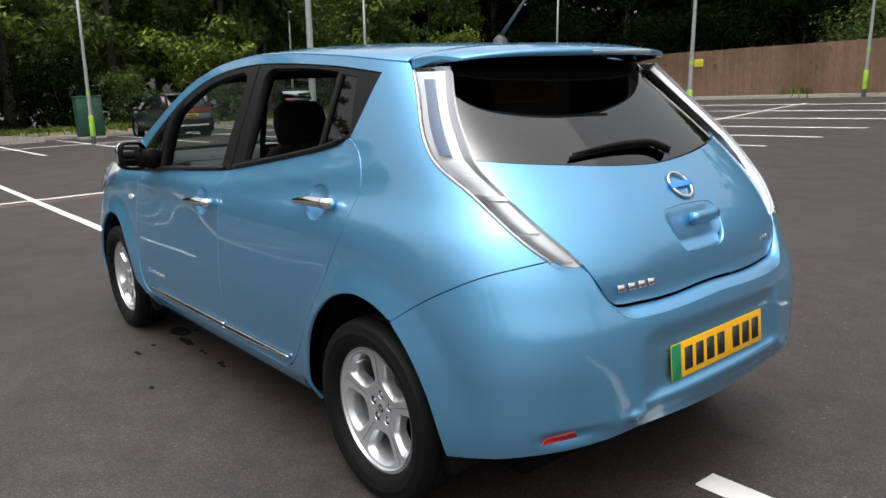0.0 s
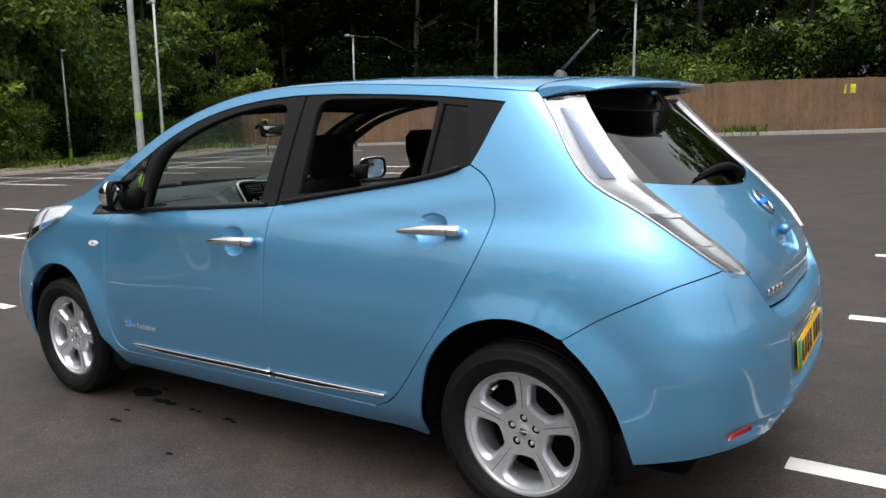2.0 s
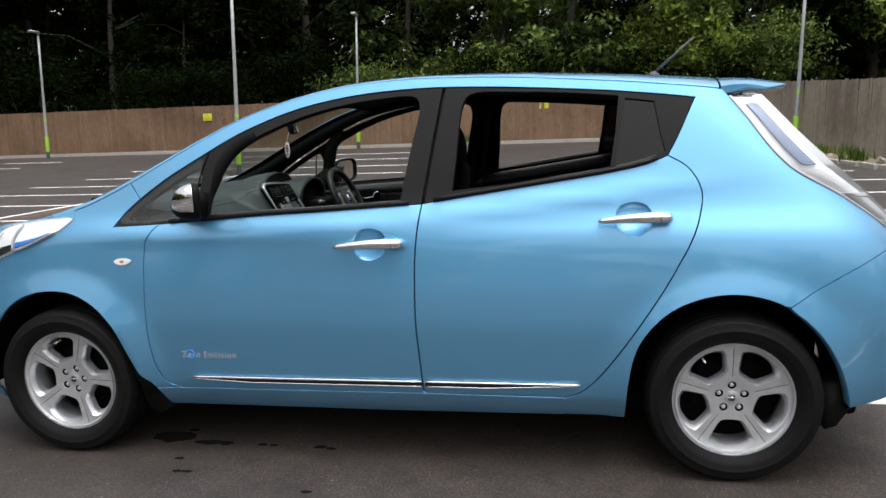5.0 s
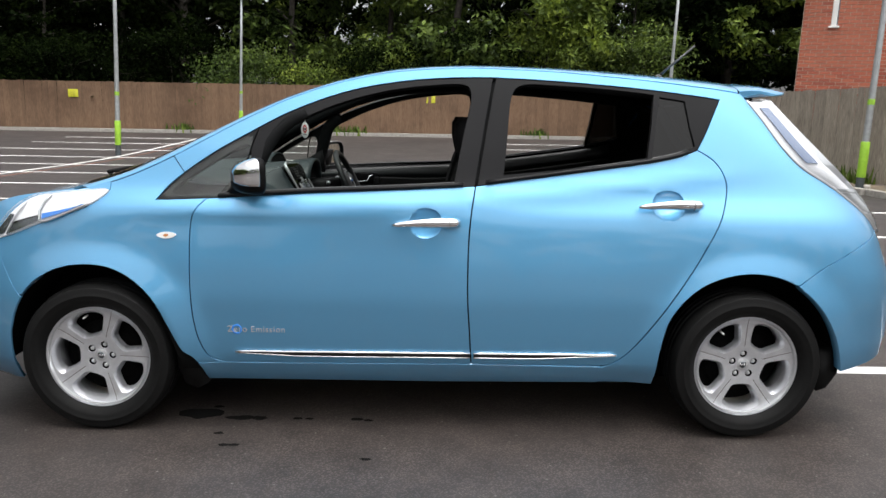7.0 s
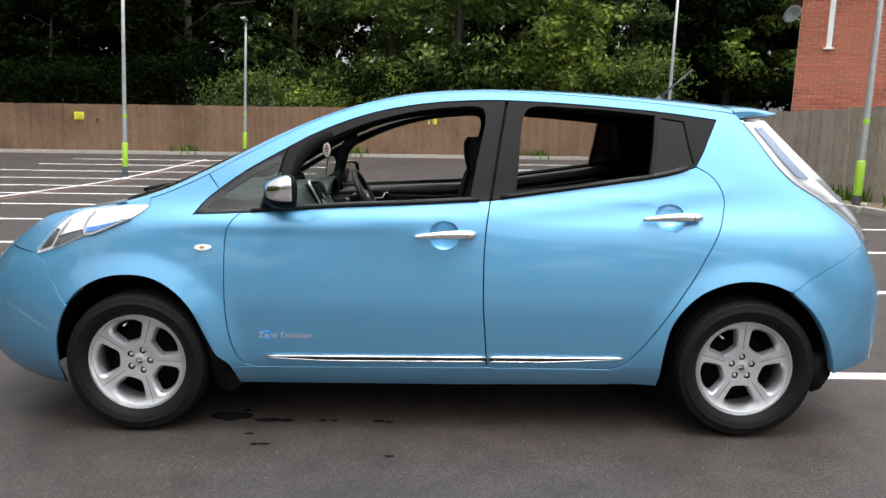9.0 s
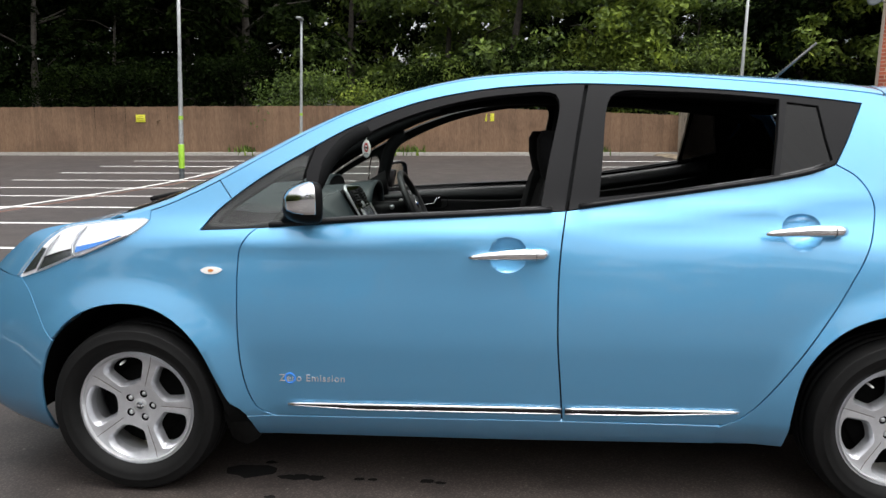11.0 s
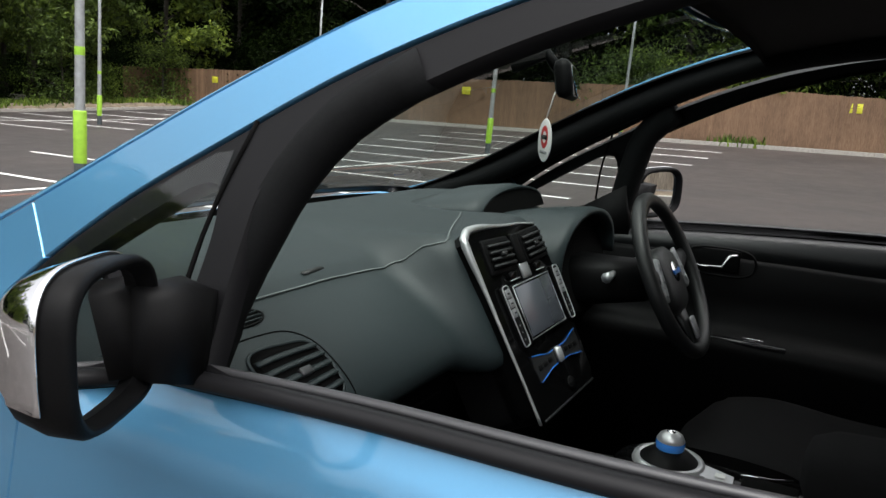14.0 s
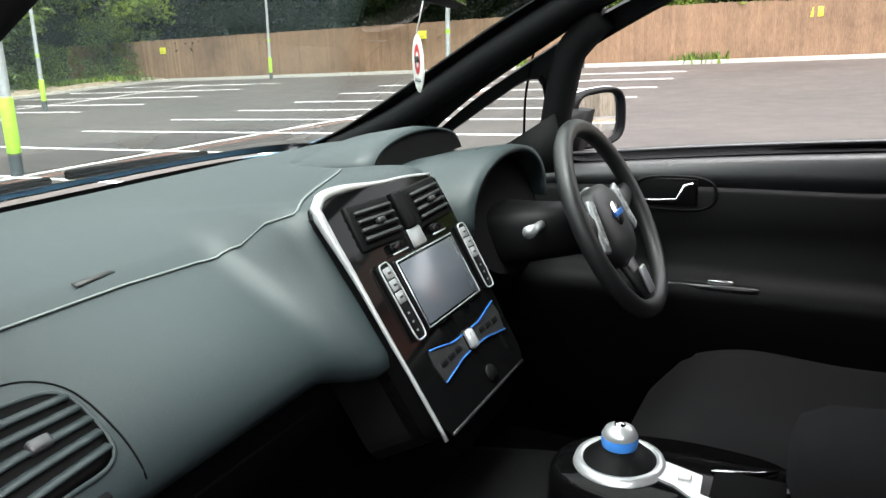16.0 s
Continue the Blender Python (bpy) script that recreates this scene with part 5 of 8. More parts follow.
roof_lining = [(x, -0.985) for x in np.linspace(-0.34, 1.36, 20)] + [(x, 0.985) for x in np.linspace(1.36, -0.34, 20)]
part("roof_lining", sheet(roof_lining, top, step=0.08, lift=-0.040, depth=0.02), LINER, car, "dark grey roof lining")
for sgn, surf in ((-1, left), (1, right)):
    fl = sgn > 0
    # door cards with a slot for the lowered glass
    for name, a, b in (("door_card", -0.86, 0.185), ("door_card", 0.235, 1.06)):
        rings, pads = [], []
        for x in np.linspace(a, b, 16):
            z = belt_z(x)
            yo = float(side_y(x, z))
            fall = 0.030 + 0.040 * min(1, max(0, (x + 0.75) / 0.7))
            pads.append([(x, sgn * y, zz) for y, zz in ((yo - 0.042, z - 0.034), (yo - 0.043, z - 0.010), (yo - 0.049, z - 0.005), (yo - 0.058, z - 0.007), (yo - 0.067, z - 0.014), (yo - 0.076, z - 0.6 * fall), (yo - 0.080, z - fall - 0.012), (yo - 0.06, z - fall - 0.014))])
            rings.append([(x, sgn * y, zz) for y, zz in ((yo - 0.060, z - fall - 0.006), (yo - 0.086, z - fall - 0.010), (yo - 0.094, z - fall - 0.020), (yo - 0.090, z - 0.16),
                                                         (yo - 0.092, 0.79), (yo - 0.118, 0.765), (yo - 0.150, 0.755), (yo - 0.155, 0.72), (yo - 0.125, 0.66), (yo - 0.12, 0.36), (yo - 0.05, 0.36), (yo - 0.045, 0.70))])
        card = part(name, loft(rings), PLASTIC, car, "black grained plastic door card")
        part("door_pad", loft(pads), DOORPAD, card, "dark grey soft door top pad")
        if a < 0:
            y0 = float(side_y(-0.39, belt_z(-0.39))) - 0.096
            part("handle_bezel", block((0.125, 0.012, 0.06), (-0.40, sgn * (y0 + 0.004), 0.945), 0.005), PLASTIC, card, "dark handle recess")
            rim_o = [(-0.385 + 0.085 * math.copysign(abs(math.cos(a)) ** 0.6, math.cos(a)), sgn * (y0 - 0.003), 0.943 + 0.036 * math.copysign(abs(math.sin(a)) ** 0.7, math.sin(a))) for a in np.linspace(0, 2 * math.pi, 37)]
            part("recess_rim", tube(rim_o, 0.003, 8, caps=False, up=(0, 1, 0)), PLASTIC, card)
            part("inner_handle", tube([(-0.455, sgn * (y0 - 0.014), 0.930), (-0.42, sgn * (y0 - 0.020), 0.929), (-0.375, sgn * (y0 - 0.022), 0.934), (-0.362, sgn * (y0 - 0.018), 0.962), (-0.345, sgn * (y0 - 0.012), 0.966)], 0.0042, 8), CHROME, card, "chrome inner door handle")
            part("switch_panel", block((0.20, 0.06, 0.016), pose(-0.30, sgn * (y0 - 0.022), 0.752, 0, 0, 0), 0.005), GLOSSY, card, "window switch panel")
            part("switch_trim", block((0.05, 0.012, 0.004), pose(-0.28, sgn * (y0 - 0.026), 0.763), 0.001), CHROME, card, "chrome switch strip")
    # pillar trims
    a_path = [(x, sgn * (float(side_y(x, z)) - 0.050), z) for x, z in curve([(-1.26, 1.025), (-1.05, 1.105), (-0.80, 1.235), (-0.55, 1.355), (-0.36, 1.425), (-0.10, 1.475), (0.20, 1.485), (0.60, 1.470), (1.05, 1.43), (1.18, 1.408), (1.25, 1.36)], 0.06)]
    part("pillar_trim", tube(a_path, [0.042] * len(a_path), 10, flat=0.75), LINER, car, "dark grey pillar and roof-edge trim")
    q_path = [(x, sgn * (float(side_y(x, z)) - (0.060 - 0.12 * (z - 0.97) if sgn < 0 else 0.035)), z) for x, z in curve([(-0.745, 0.965), (-0.720, 1.07), (-0.682, 1.150), (-0.645, 1.215), (-0.590, 1.275), (-0.50, 1.330)] if sgn < 0 else [(-0.68, 0.99), (-0.655, 1.09), (-0.628, 1.18), (-0.60, 1.25), (-0.53, 1.315)], 0.04)]
    part("corner_trim", tube(q_path, [0.034 - (0.010 * i / (len(q_path) - 1) if sgn < 0 else 0.0) for i in range(len(q_path))], 10), LINER, car, "black corner window post")
    foot = loft([[(x, sgn * (float(side_y(x, z)) - 0.03 - d), z) for x, z in (((-1.02, 0.95), (-0.90, 1.030), (-0.80, 1.030), (-0.76, 0.95)) if sgn < 0 else ((-0.99, 0.95), (-0.87, 0.998), (-0.75, 1.050), (-0.64, 1.115), (-0.63, 0.95)))] for d in (0.0, 0.06)])
    part("mirror_trim", foot, PLASTIC, car, "black mirror foot trim")
    b_path = [(x, sgn * (float(side_y(x, z)) - 0.055), z) for x, z in curve([(0.185, 0.40), (0.190, 0.90), (0.215, 1.10), (0.255, 1.30), (0.285, 1.47)] if sgn < 0 else [(0.225, 0.40), (0.228, 0.90), (0.248, 1.10), (0.285, 1.30), (0.305, 1.47)], 0.08)]
    part("centre_pillar", tube(b_path, [0.058, 0.056, 0.050] + [0.042] * (len(b_path) - 3), 10, flat=0.8), LINER, car, "dark grey centre pillar trim")
    c_trim = [(0.98, 1.20), (1.10, 1.22), (1.20, 1.35), (1.23, 1.43), (1.32, 1.40), (1.42, 1.24), (1.60, 1.05), (1.70, 0.95), (1.60, 0.80), (1.20, 0.80), (1.0, 0.80)]
    part("rear_side_trim", sheet(c_trim, surf, flip=fl, lift=-0.055, depth=0.0, step=0.06), LINER, car, "dark grey rear side trim")
    part("rear_side_trim", sheet(c_trim, surf, flip=not fl, lift=0.058, depth=0.0, step=0.06), LINER, car, "dark grey rear side trim")
    belt = tube([(0.26, sgn * 0.585, 1.33), (0.22, sgn * 0.60, 1.10), (0.20, sgn * 0.62, 0.80)], 0.022, 6, flat=0.15)
    part("seat_belt", belt, FABRIC, car, "black seat belt")
part("rear_header", block((0.16, 0.80, 0.04), pose(1.37, 0, 1.415, 0, 20, 0), 0.01), LINER, car, "dark lining above the rear window")
for sgn in (-1, 1):
    d_in = [(sgn * y, z) for y, z in ((0.42, 1.42), (0.57, 1.42), (0.63, 1.20), (0.67, 1.02), (0.62, 0.94), (0.57, 1.06), (0.545, 1.16), (0.50, 1.28))]
    part("rear_pillar_lining", sheet(d_in if sgn < 0 else d_in[::-1], back, lift=-0.045, depth=0.0, step=0.05), LINER, car, "dark rear pillar lining")
part("bulkhead", block((0.05, 1.40, 0.75), (-1.02, 0, 0.66)), DARK, car, "black bulkhead behind the dashboard")
part("load_cover", block((0.60, 1.12, 0.03), (1.52, 0, 0.94), 0.01), LINER, car, "dark load space cover")
part("floor_mat", block((0.75, 1.35, 0.03), (-0.62, 0, 0.31), 0.01), FOOTWELL, car, "black floor carpet")
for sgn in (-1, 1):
    part("kick_panel", block((1.10, 0.03, 0.15), (-0.35, sgn * 0.715, 0.315), 0.008), FOOTWELL, car, "black carpeted sill panel")
# inside of the tailgate
part("tailgate_trim", sheet([(-0.52, 1.11), (0.52, 1.11), (0.44, 0.76), (-0.44, 0.76)], back, flip=True, lift=0.06, depth=0), LINER, gate, "dark inner tailgate trim")

# dashboard: one soft moulding from door to door
DASH_TOP = [(-1.345, 1.012), (-1.28, 1.040), (-1.15, 1.058), (-1.00, 1.058), (-0.90, 1.046), (-0.838, 1.028), (-0.824, 1.022), (-0.817, 1.012), (-0.790, 0.999), (-0.735, 0.968), (-0.690, 0.934), (-0.662, 0.898), (-0.658, 0.875), (-0.668, 0.858), (-0.700, 0.845), (-0.745, 0.838)]
# behind the centre panel the moulding swells up to meet it
DASH_MID = [(-1.345, 1.012), (-1.28, 1.040), (-1.15, 1.058), (-1.00, 1.062), (-0.90, 1.064), (-0.84, 1.068), (-0.78, 1.072), (-0.735, 1.072), (-0.708, 1.064), (-0.690, 1.040), (-0.669, 1.00), (-0.642, 0.95), (-0.616, 0.90), (-0.600, 0.87), (-0.605, 0.850), (-0.66, 0.838)]


def even(points, n):
    """The same run in n even steps."""
    p = np.array(curve(points, 0.02))
    d = np.concatenate([[0], np.cumsum(np.hypot(*np.diff(p, axis=0).T))])
    q = np.linspace(0, d[-1], n)
    return np.stack([np.interp(q, d, p[:, 0]), np.interp(q, d, p[:, 1])], 1)


side_run, mid_run = even(DASH_TOP, 44), even(DASH_MID, 44)
rings = []
for y in np.linspace(-0.69, 0.69, 70):
    ring = []
    mid = 1 / (1 + math.exp((abs(y) - 0.197) / 0.010))
    drv = math.exp(-((y - 0.385) / 0.22) ** 4)
    end = max(0.0, (abs(y) - 0.58) / 0.11)
    for x, z in side_run + (mid_run - side_run) * mid:
        xx = x + 0.045 * end * end * (1 if x < -1.0 else -0.4)
        zz = z + 0.010 * drv * math.exp(-((x + 0.74) / 0.10) ** 2)
        if x > -1.0 and z < 1.02:
            xx -= 0.05 * drv * (1 - mid) * min(1, (1.02 - z) / 0.1)
        ring.append((float(xx), float(y), float(zz - 0.02 * end * end)))
    rings.append(ring)
dash_bm = loft(rings, False, False)
dash_tree = BVHTree.FromBMesh(dash_bm)
dash = part("dashboard", dash_bm, DASH, car, "charcoal soft-touch dashboard")
glove = []
for y in np.linspace(-0.69, 0.69, 24):
    glove.append([(x, y, z) for x, z in curve(((-0.76, 0.850), (-0.715, 0.835), (-0.700, 0.80), (-0.715, 0.74), (-0.752, 0.66), (-0.765, 0.55), (-0.75, 0.42)), 0.04)])
# Cabin shade below the dashboard is put into the glovebox's near-black.
lower = part("glovebox", loft(glove, False, False), FOOTWELL, dash, "lower dashboard with the glovebox, cabin shade in its black")
part("glovebox_gap", tube([(-0.6995, y, 0.803) for y in np.linspace(-0.60, -0.20, 8)], 0.0018, 5), DARK, lower, "dark gap of the glovebox lid")
seam = []
for y in np.linspace(-0.66, 0.13, 90):
    sx = float(np.interp(y, (-0.66, -0.37, -0.26, -0.22, -0.195, -0.17, -0.07, 0.08, 0.13), (-0.820, -0.820, -0.815, -0.806, -0.77, -0.722, -0.766, -0.83, -0.855)))
    q = (y + 0.69) / 1.38 * 69
    k = min(int(q), 68)
    h = [float(np.interp(sx, [p[0] for p in r if p[2] > 0.94], [p[2] for p in r if p[2] > 0.94])) for r in (rings[k], rings[k + 1])]
    seam.append((sx, y, h[0] + (h[1] - h[0]) * (q - k) + 0.0016))
# The edge highlight of the dashboard crease, painted as a pale line.
part("dash_seam", tube(seam, 0.0022, 6, flat=0.6), SEAM_HIGHLIGHT, dash, "moulded dashboard seam with its edge highlight painted pale")
part("label_bar", block((0.008, 0.056, 0.0012), pose(-0.840, -0.392, 1.030, 0, 24, 6)), LEATHER, dash, "plain bar of embossed writing")


def slope(cx, cy, cz, nx, nz):
    """A frame on a surface across the car: local x to the right side, y up the slope, z outwards."""
    l = math.hypot(nx, nz)
    nx, nz = nx / l, nz / l
    return Matrix(((0, -nz, nx, cx), (1, 0, 0, cy), (0, nx, nz, cz), (0, 0, 0, 1)))


def air_vent(m, w, h, slats, parent, skew=0.0):
    v = part("air_vent", block((w + 0.018, h + 0.018, 0.010), m @ Matrix.Translation((0, 0, -0.001)), 0.004), PLASTIC, parent, "black slatted air vent")
    # No hollow here: a flat plate carries the vent's shade as colour.
    part("vent_well", block((w, h, 0.004), m @ Matrix.Translation((0, 0, 0.0035))), DARK, v, "flat dark plate painting the shade inside the vent")
    for i in range(slats):
        s = -h / 2 + h * (i + 0.5) / slats
        part("slat", block((w, 0.45 * h / slats, 0.006), m @ Matrix.Translation((0, s, 0.008)) @ pose(0, 0, 0, -30), 0.0015), LEATHER, v)
    part("vent_tab", block((0.20 * w, 0.18 * h, 0.010), m @ Matrix.Translation((0, 0, 0.012)), 0.003), LEATHER, v, "vent thumb tab")
    return v


vm = slope(-0.708, -0.572, 0.938, 0.60, 0.80)


def on_dash(m, x, y, lift=0.0):
    """A place on the dashboard's skin, met along the outward direction of a frame."""
    out = m.to_3x3() @ Vector((0, 0, 1))
    hit = dash_tree.ray_cast(m @ Vector((x, y, 0.15)), -out, 0.4)[0]
    return tuple((hit if hit is not None else m @ Vector((x, y, 0))) + out * lift)


# Patch lying on the skin; in shadow black it paints a vent's inner shade.
def dash_patch(m, loop, lift):
    cx, cy = sum(p[0] for p in loop) / len(loop), sum(p[1] for p in loop) / len(loop)
    return loft([[on_dash(m, cx + (x - cx) * k, cy + (y - cy) * k, lift) for x, y in loop] for k in (1.0, 0.8, 0.6, 0.4, 0.2, 0.02)])


surround = curve([(-0.096, 0.081), (-0.027, 0.078), (0.028, 0.069), (0.053, 0.043), (0.062, -0.017), (0.064, -0.070)], 0.01)
part("vent_seam", tube([on_dash(vm, x, y, 0.0004) for x, y in surround], 0.0011, 5), DARK, dash, "dark seam round the vent")
mouth = curve([(-0.050, 0.053), (0.0, 0.050), (0.035, 0.044), (0.046, 0.034), (0.050, 0.0), (0.047, -0.034), (0.036, -0.044), (-0.010, -0.048), (-0.055, -0.052), (-0.066, -0.044), (-0.064, 0.0), (-0.060, 0.044)], 0.006, True)
vent = part("air_vent", dash_patch(vm, mouth, 0.0025), DARK, dash, "black slatted air vent in the dashboard end")
part("vent_rim", tube([on_dash(vm, x * 1.03, y * 1.03, 0.0012) for x, y in mouth + mouth[:1]], 0.0028, 8, caps=False), DASH, vent, "charcoal moulded vent rim")
for k in range(5):
    f = (k + 0.5) / 5
    l, r = (-0.058 - 0.004 * f, 0.046 - 0.094 * f), (0.044 + 0.003 * math.sin(math.pi * f), 0.040 - 0.078 * f)
    run = [on_dash(vm, l[0] + (r[0] - l[0]) * q, l[1] + (r[1] - l[1]) * q, 0.0035) for q in np.linspace(0, 1, 7)]
    part("slat", tube(run, 0.0064, 8, flat=0.5), DASH, vent)
part("vent_tab", block((0.022, 0.013, 0.010), Matrix.Translation(Vector(on_dash(vm, -0.004, 0.0, 0.006)) - vm.translation) @ vm, 0.003), BELTGREY, vent, "grey vent thumb tab")
wheel_m = Matrix.Translation(Vector(on_dash(vm, 0.010, -0.066, 0.002)) - vm.translation) @ vm
part("vent_wheel", block((0.030, 0.010, 0.006), wheel_m, 0.003), PLASTIC, dash, "vent thumbwheel")
om = slope(-0.797, -0.586, 1.003, 0.45, 0.89)
oval = [(0.034 * math.cos(a), 0.0145 * math.sin(a)) for a in np.linspace(0, 2 * math.pi, 32, endpoint=False)]
ov = part("demister_vent", dash_patch(om, oval, 0.0012), DARK, dash, "small oval demister vent")
part("vent_rim", tube([on_dash(om, x, y, 0.001) for x, y in oval + oval[:1]], 0.0018, 6, caps=False), PLASTIC, ov)
for q in (-0.0075, -0.0005, 0.0065):
    half_w = 0.030 * math.sqrt(max(0.1, 1 - (q / 0.0145) ** 2))
    part("slat", tube([on_dash(om, x, q, 0.0016) for x in np.linspace(-half_w, half_w, 5)], 0.0016, 6), DASH, ov)
# centre stack
SM = slope(-0.688, 0.004, 1.062, 0.883, 0.469)


def on_stack(y, s, lift=0.0, turn=0.0):
    return SM @ pose(y, -s, lift, 0, 0, turn)


def poly_plate(points, m, thick):
    bm = bmesh.new()
    f = bm.faces.new([bm.verts.new((x, y, 0)) for x, y in points])
    r = bmesh.ops.extrude_face_region(bm, geom=[f])
    bmesh.ops.translate(bm, vec=(0, 0, thick), verts=[v for v in r["geom"] if isinstance(v, bmesh.types.BMVert)])
    bmesh.ops.recalc_face_normals(bm, faces=bm.faces)
    bmesh.ops.transform(bm, matrix=m, verts=bm.verts)
    return bm


outline = curve([(-0.172, 0.0), (-0.160, 0.014), (-0.115, 0.019), (-0.013, 0.011), (0.120, 0.002), (0.140, -0.008), (0.142, -0.03), (0.140, -0.15), (0.135, -0.25), (0.129, -0.322), (0.120, -0.336), (0.0, -0.340), (-0.144, -0.336), (-0.153, -0.322), (-0.158, -0.25), (-0.165, -0.15), (-0.172, -0.05)], 0.015, True)
stack = part("control_panel", poly_plate(outline, SM @ Matrix.Translation((0, 0, -0.05)), 0.055), PIANO, car, "gloss black centre console panel", smooth=False)
part("stack_body", poly_plate([(x * 1.0, y) for x, y in outline], SM @ Matrix.Translation((0, 0, -0.13)), 0.10), PLASTIC, stack, "charcoal console sides", smooth=False)
trim_path = [tuple(SM @ Vector((x, y, 0.003))) for x, y in curve([(0.132, 0.002), (0.060, 0.010), (-0.013, 0.014), (-0.115, 0.022), (-0.160, 0.019), (-0.177, 0.008), (-0.178, -0.02), (-0.171, -0.088), (-0.167, -0.164), (-0.162, -0.241), (-0.159, -0.301), (-0.158, -0.338)], 0.015)]
part("silver_trim", tube(trim_path, [0.0030 + 0.0050 * math.exp(-(((i / (len(trim_path) - 1)) - 0.46) / 0.16) ** 2) for i in range(len(trim_path))], 8), SILVER, stack, "satin silver edge trim")
for y in (-0.078, 0.075):
    air_vent(on_stack(y, 0.038, 0.006, -2 if y < 0 else 2), 0.090, 0.050, 4, stack)
part("hazard_strip", block((0.028, 0.060, 0.010), on_stack(0.002, 0.036, 0.008), 0.004), PLASTIC, stack, "black hazard switch strip")
part("silver_wedge", block((0.038, 0.030, 0.006), on_stack(0.003, 0.080, 0.007), 0.003), DULLSILVER, stack, "silver wedge under the vents")
for y in (-0.06, 0.06):
    part("vent_latch", block((0.034, 0.014, 0.010), on_stack(y, 0.080, 0.008), 0.003), PIANO, stack, "black vent latch")
    part("latch_trim", tube([tuple(on_stack(y + x, 0.089, 0.012).translation) for x in (-0.020, 0.0, 0.020)], 0.0012, 6), SILVER, stack, "thin silver latch trim")
disp = part("display", block((0.182, 0.112, 0.010), on_stack(0.003, 0.152, 0.006), 0.003), PIANO, stack, "navigation display")
part("display_frame", tube([tuple(on_stack(0.003 + x, 0.151 + y, 0.0115).translation) for x, y in ((-0.086, -0.051), (0.086, -0.051), (0.086, 0.051), (-0.086, 0.051), (-0.086, -0.051))], 0.0012, 6), DULLSILVER, disp, "thin silver frame")
part("screen", block((0.164, 0.094, 0.002), on_stack(0.003, 0.151, 0.0118), 0.0005), SCREEN, disp, "dark reflective screen")
for y in (-0.113, 0.129):
    bar = part("button_column", block((0.026, 0.114, 0.010), on_stack(y, 0.150, 0.007, 2 if y < 0 else -2), 0.005), PLASTIC, stack, "column of display buttons")
    for k in range(3):
        part("button", block((0.018, 0.0165, 0.003), on_stack(y, 0.108 + 0.018 * k, 0.0125, 2 if y < 0 else -2), 0.0015), DULLSILVER, bar, "grey button")
        part("button_mark", block((0.008, 0.003, 0.001), on_stack(y, 0.108 + 0.018 * k, 0.0143), 0.0003), INK, bar, "dark bar")
    for k in range(3):
        part("button_mark", block((0.004, 0.003, 0.001), on_stack(y, 0.168 + 0.013 * k, 0.0125), 0.0004), GREY, bar, "tiny pale mark")
    ring = [(0.0135 * math.copysign(abs(math.cos(a)) ** 0.4, math.cos(a)), 0.057 * math.copysign(abs(math.sin(a)) ** 0.25, math.sin(a))) for a in np.linspace(0, 2 * math.pi, 41)]
    part("column_frame", tube([tuple((on_stack(y, 0.150, 0.0125, 2 if y < 0 else -2)) @ Vector((u, v, 0))) for u, v in ring], 0.0012, 6, caps=False), SILVER, bar, "thin silver outline")
for sy in (-1, 1):
    wing = [(0.004 + sy * a, -b) for a, b in ((0.016, 0.240), (0.050, 0.238), (0.110, 0.229), (0.114, 0.250), (0.107, 0.277), (0.050, 0.270), (0.016, 0.267))]
    part("climate_wing", poly_plate(wing, SM @ Matrix.Translation((0, 0, 0.004)), 0.003), LEATHER, stack, "dark wing of climate buttons", smooth=False)
    for pts in ([(0.016, 0.240), (0.045, 0.240), (0.075, 0.234), (0.110, 0.228)], [(0.016, 0.267), (0.045, 0.268), (0.075, 0.273), (0.107, 0.278)]):
        path = [tuple(on_stack(0.004 + sy * a, b, 0.008).translation) for a, b in curve(pts, 0.01)]
        part("blue_line", tube(path, 0.0014, 6), DEEPBLUE, stack, "blue accent line")
    for k in range(3):
        part("climate_button", block((0.018, 0.010, 0.004), on_stack(0.004 + sy * (0.042 + 0.024 * k), 0.253 + 0.001 * k, 0.007), 0.002), PLASTIC, stack, "black climate button")
part("climate_knob", block((0.020, 0.032, 0.014), on_stack(0.004, 0.253, 0.009), 0.008), SILVER, stack, "silver climate knob")
part("stack_foot", tube([tuple(SM @ Vector((x, -0.338, 0.004))) for x in np.linspace(-0.14, 0.12, 9)], 0.003, 6), LEATHER, stack, "dull lower edge of the panel")
part("start_button", lathe([(0, 0.004), (0.012, 0.004), (0.014, 0)], 18, on_stack(0.014, 0.314, 0.006)), PLASTIC, stack, "round start button")
# instrument hoods on the driver's side
BY = 0.385
rings = []
for s, (x, w, zt) in enumerate(((-0.93, 0.255, 1.030), (-0.84, 0.240, 1.050), (-0.74, 0.222, 1.070), (-0.66, 0.202, 1.080), (-0.635, 0.195, 1.078))):
    rings.append([(x, BY + w * math.cos(a), 0.95 + (zt - 0.95) * math.sin(a) ** 0.8) for a in np.linspace(0.0, math.pi, 26)])
bm = loft(rings, False, False)
bmesh.ops.solidify(bm, geom=bm.faces[:], thickness=0.012)
binn = part("instrument_hood", bm, DASH, car, "charcoal hood over the instruments")
# Flush disc for the cluster, near-black to paint the shade inside the hood.
part("instrument_face", poly_plate([(0.185 * math.cos(a), 0.125 * math.sin(a)) for a in np.linspace(0, 2 * math.pi, 30, endpoint=False)], slope(-0.668, BY, 0.955, 0.95, 0.30), 0.006), DARK, binn, "dark disc for the instrument cluster and the shade in its hood", smooth=False)
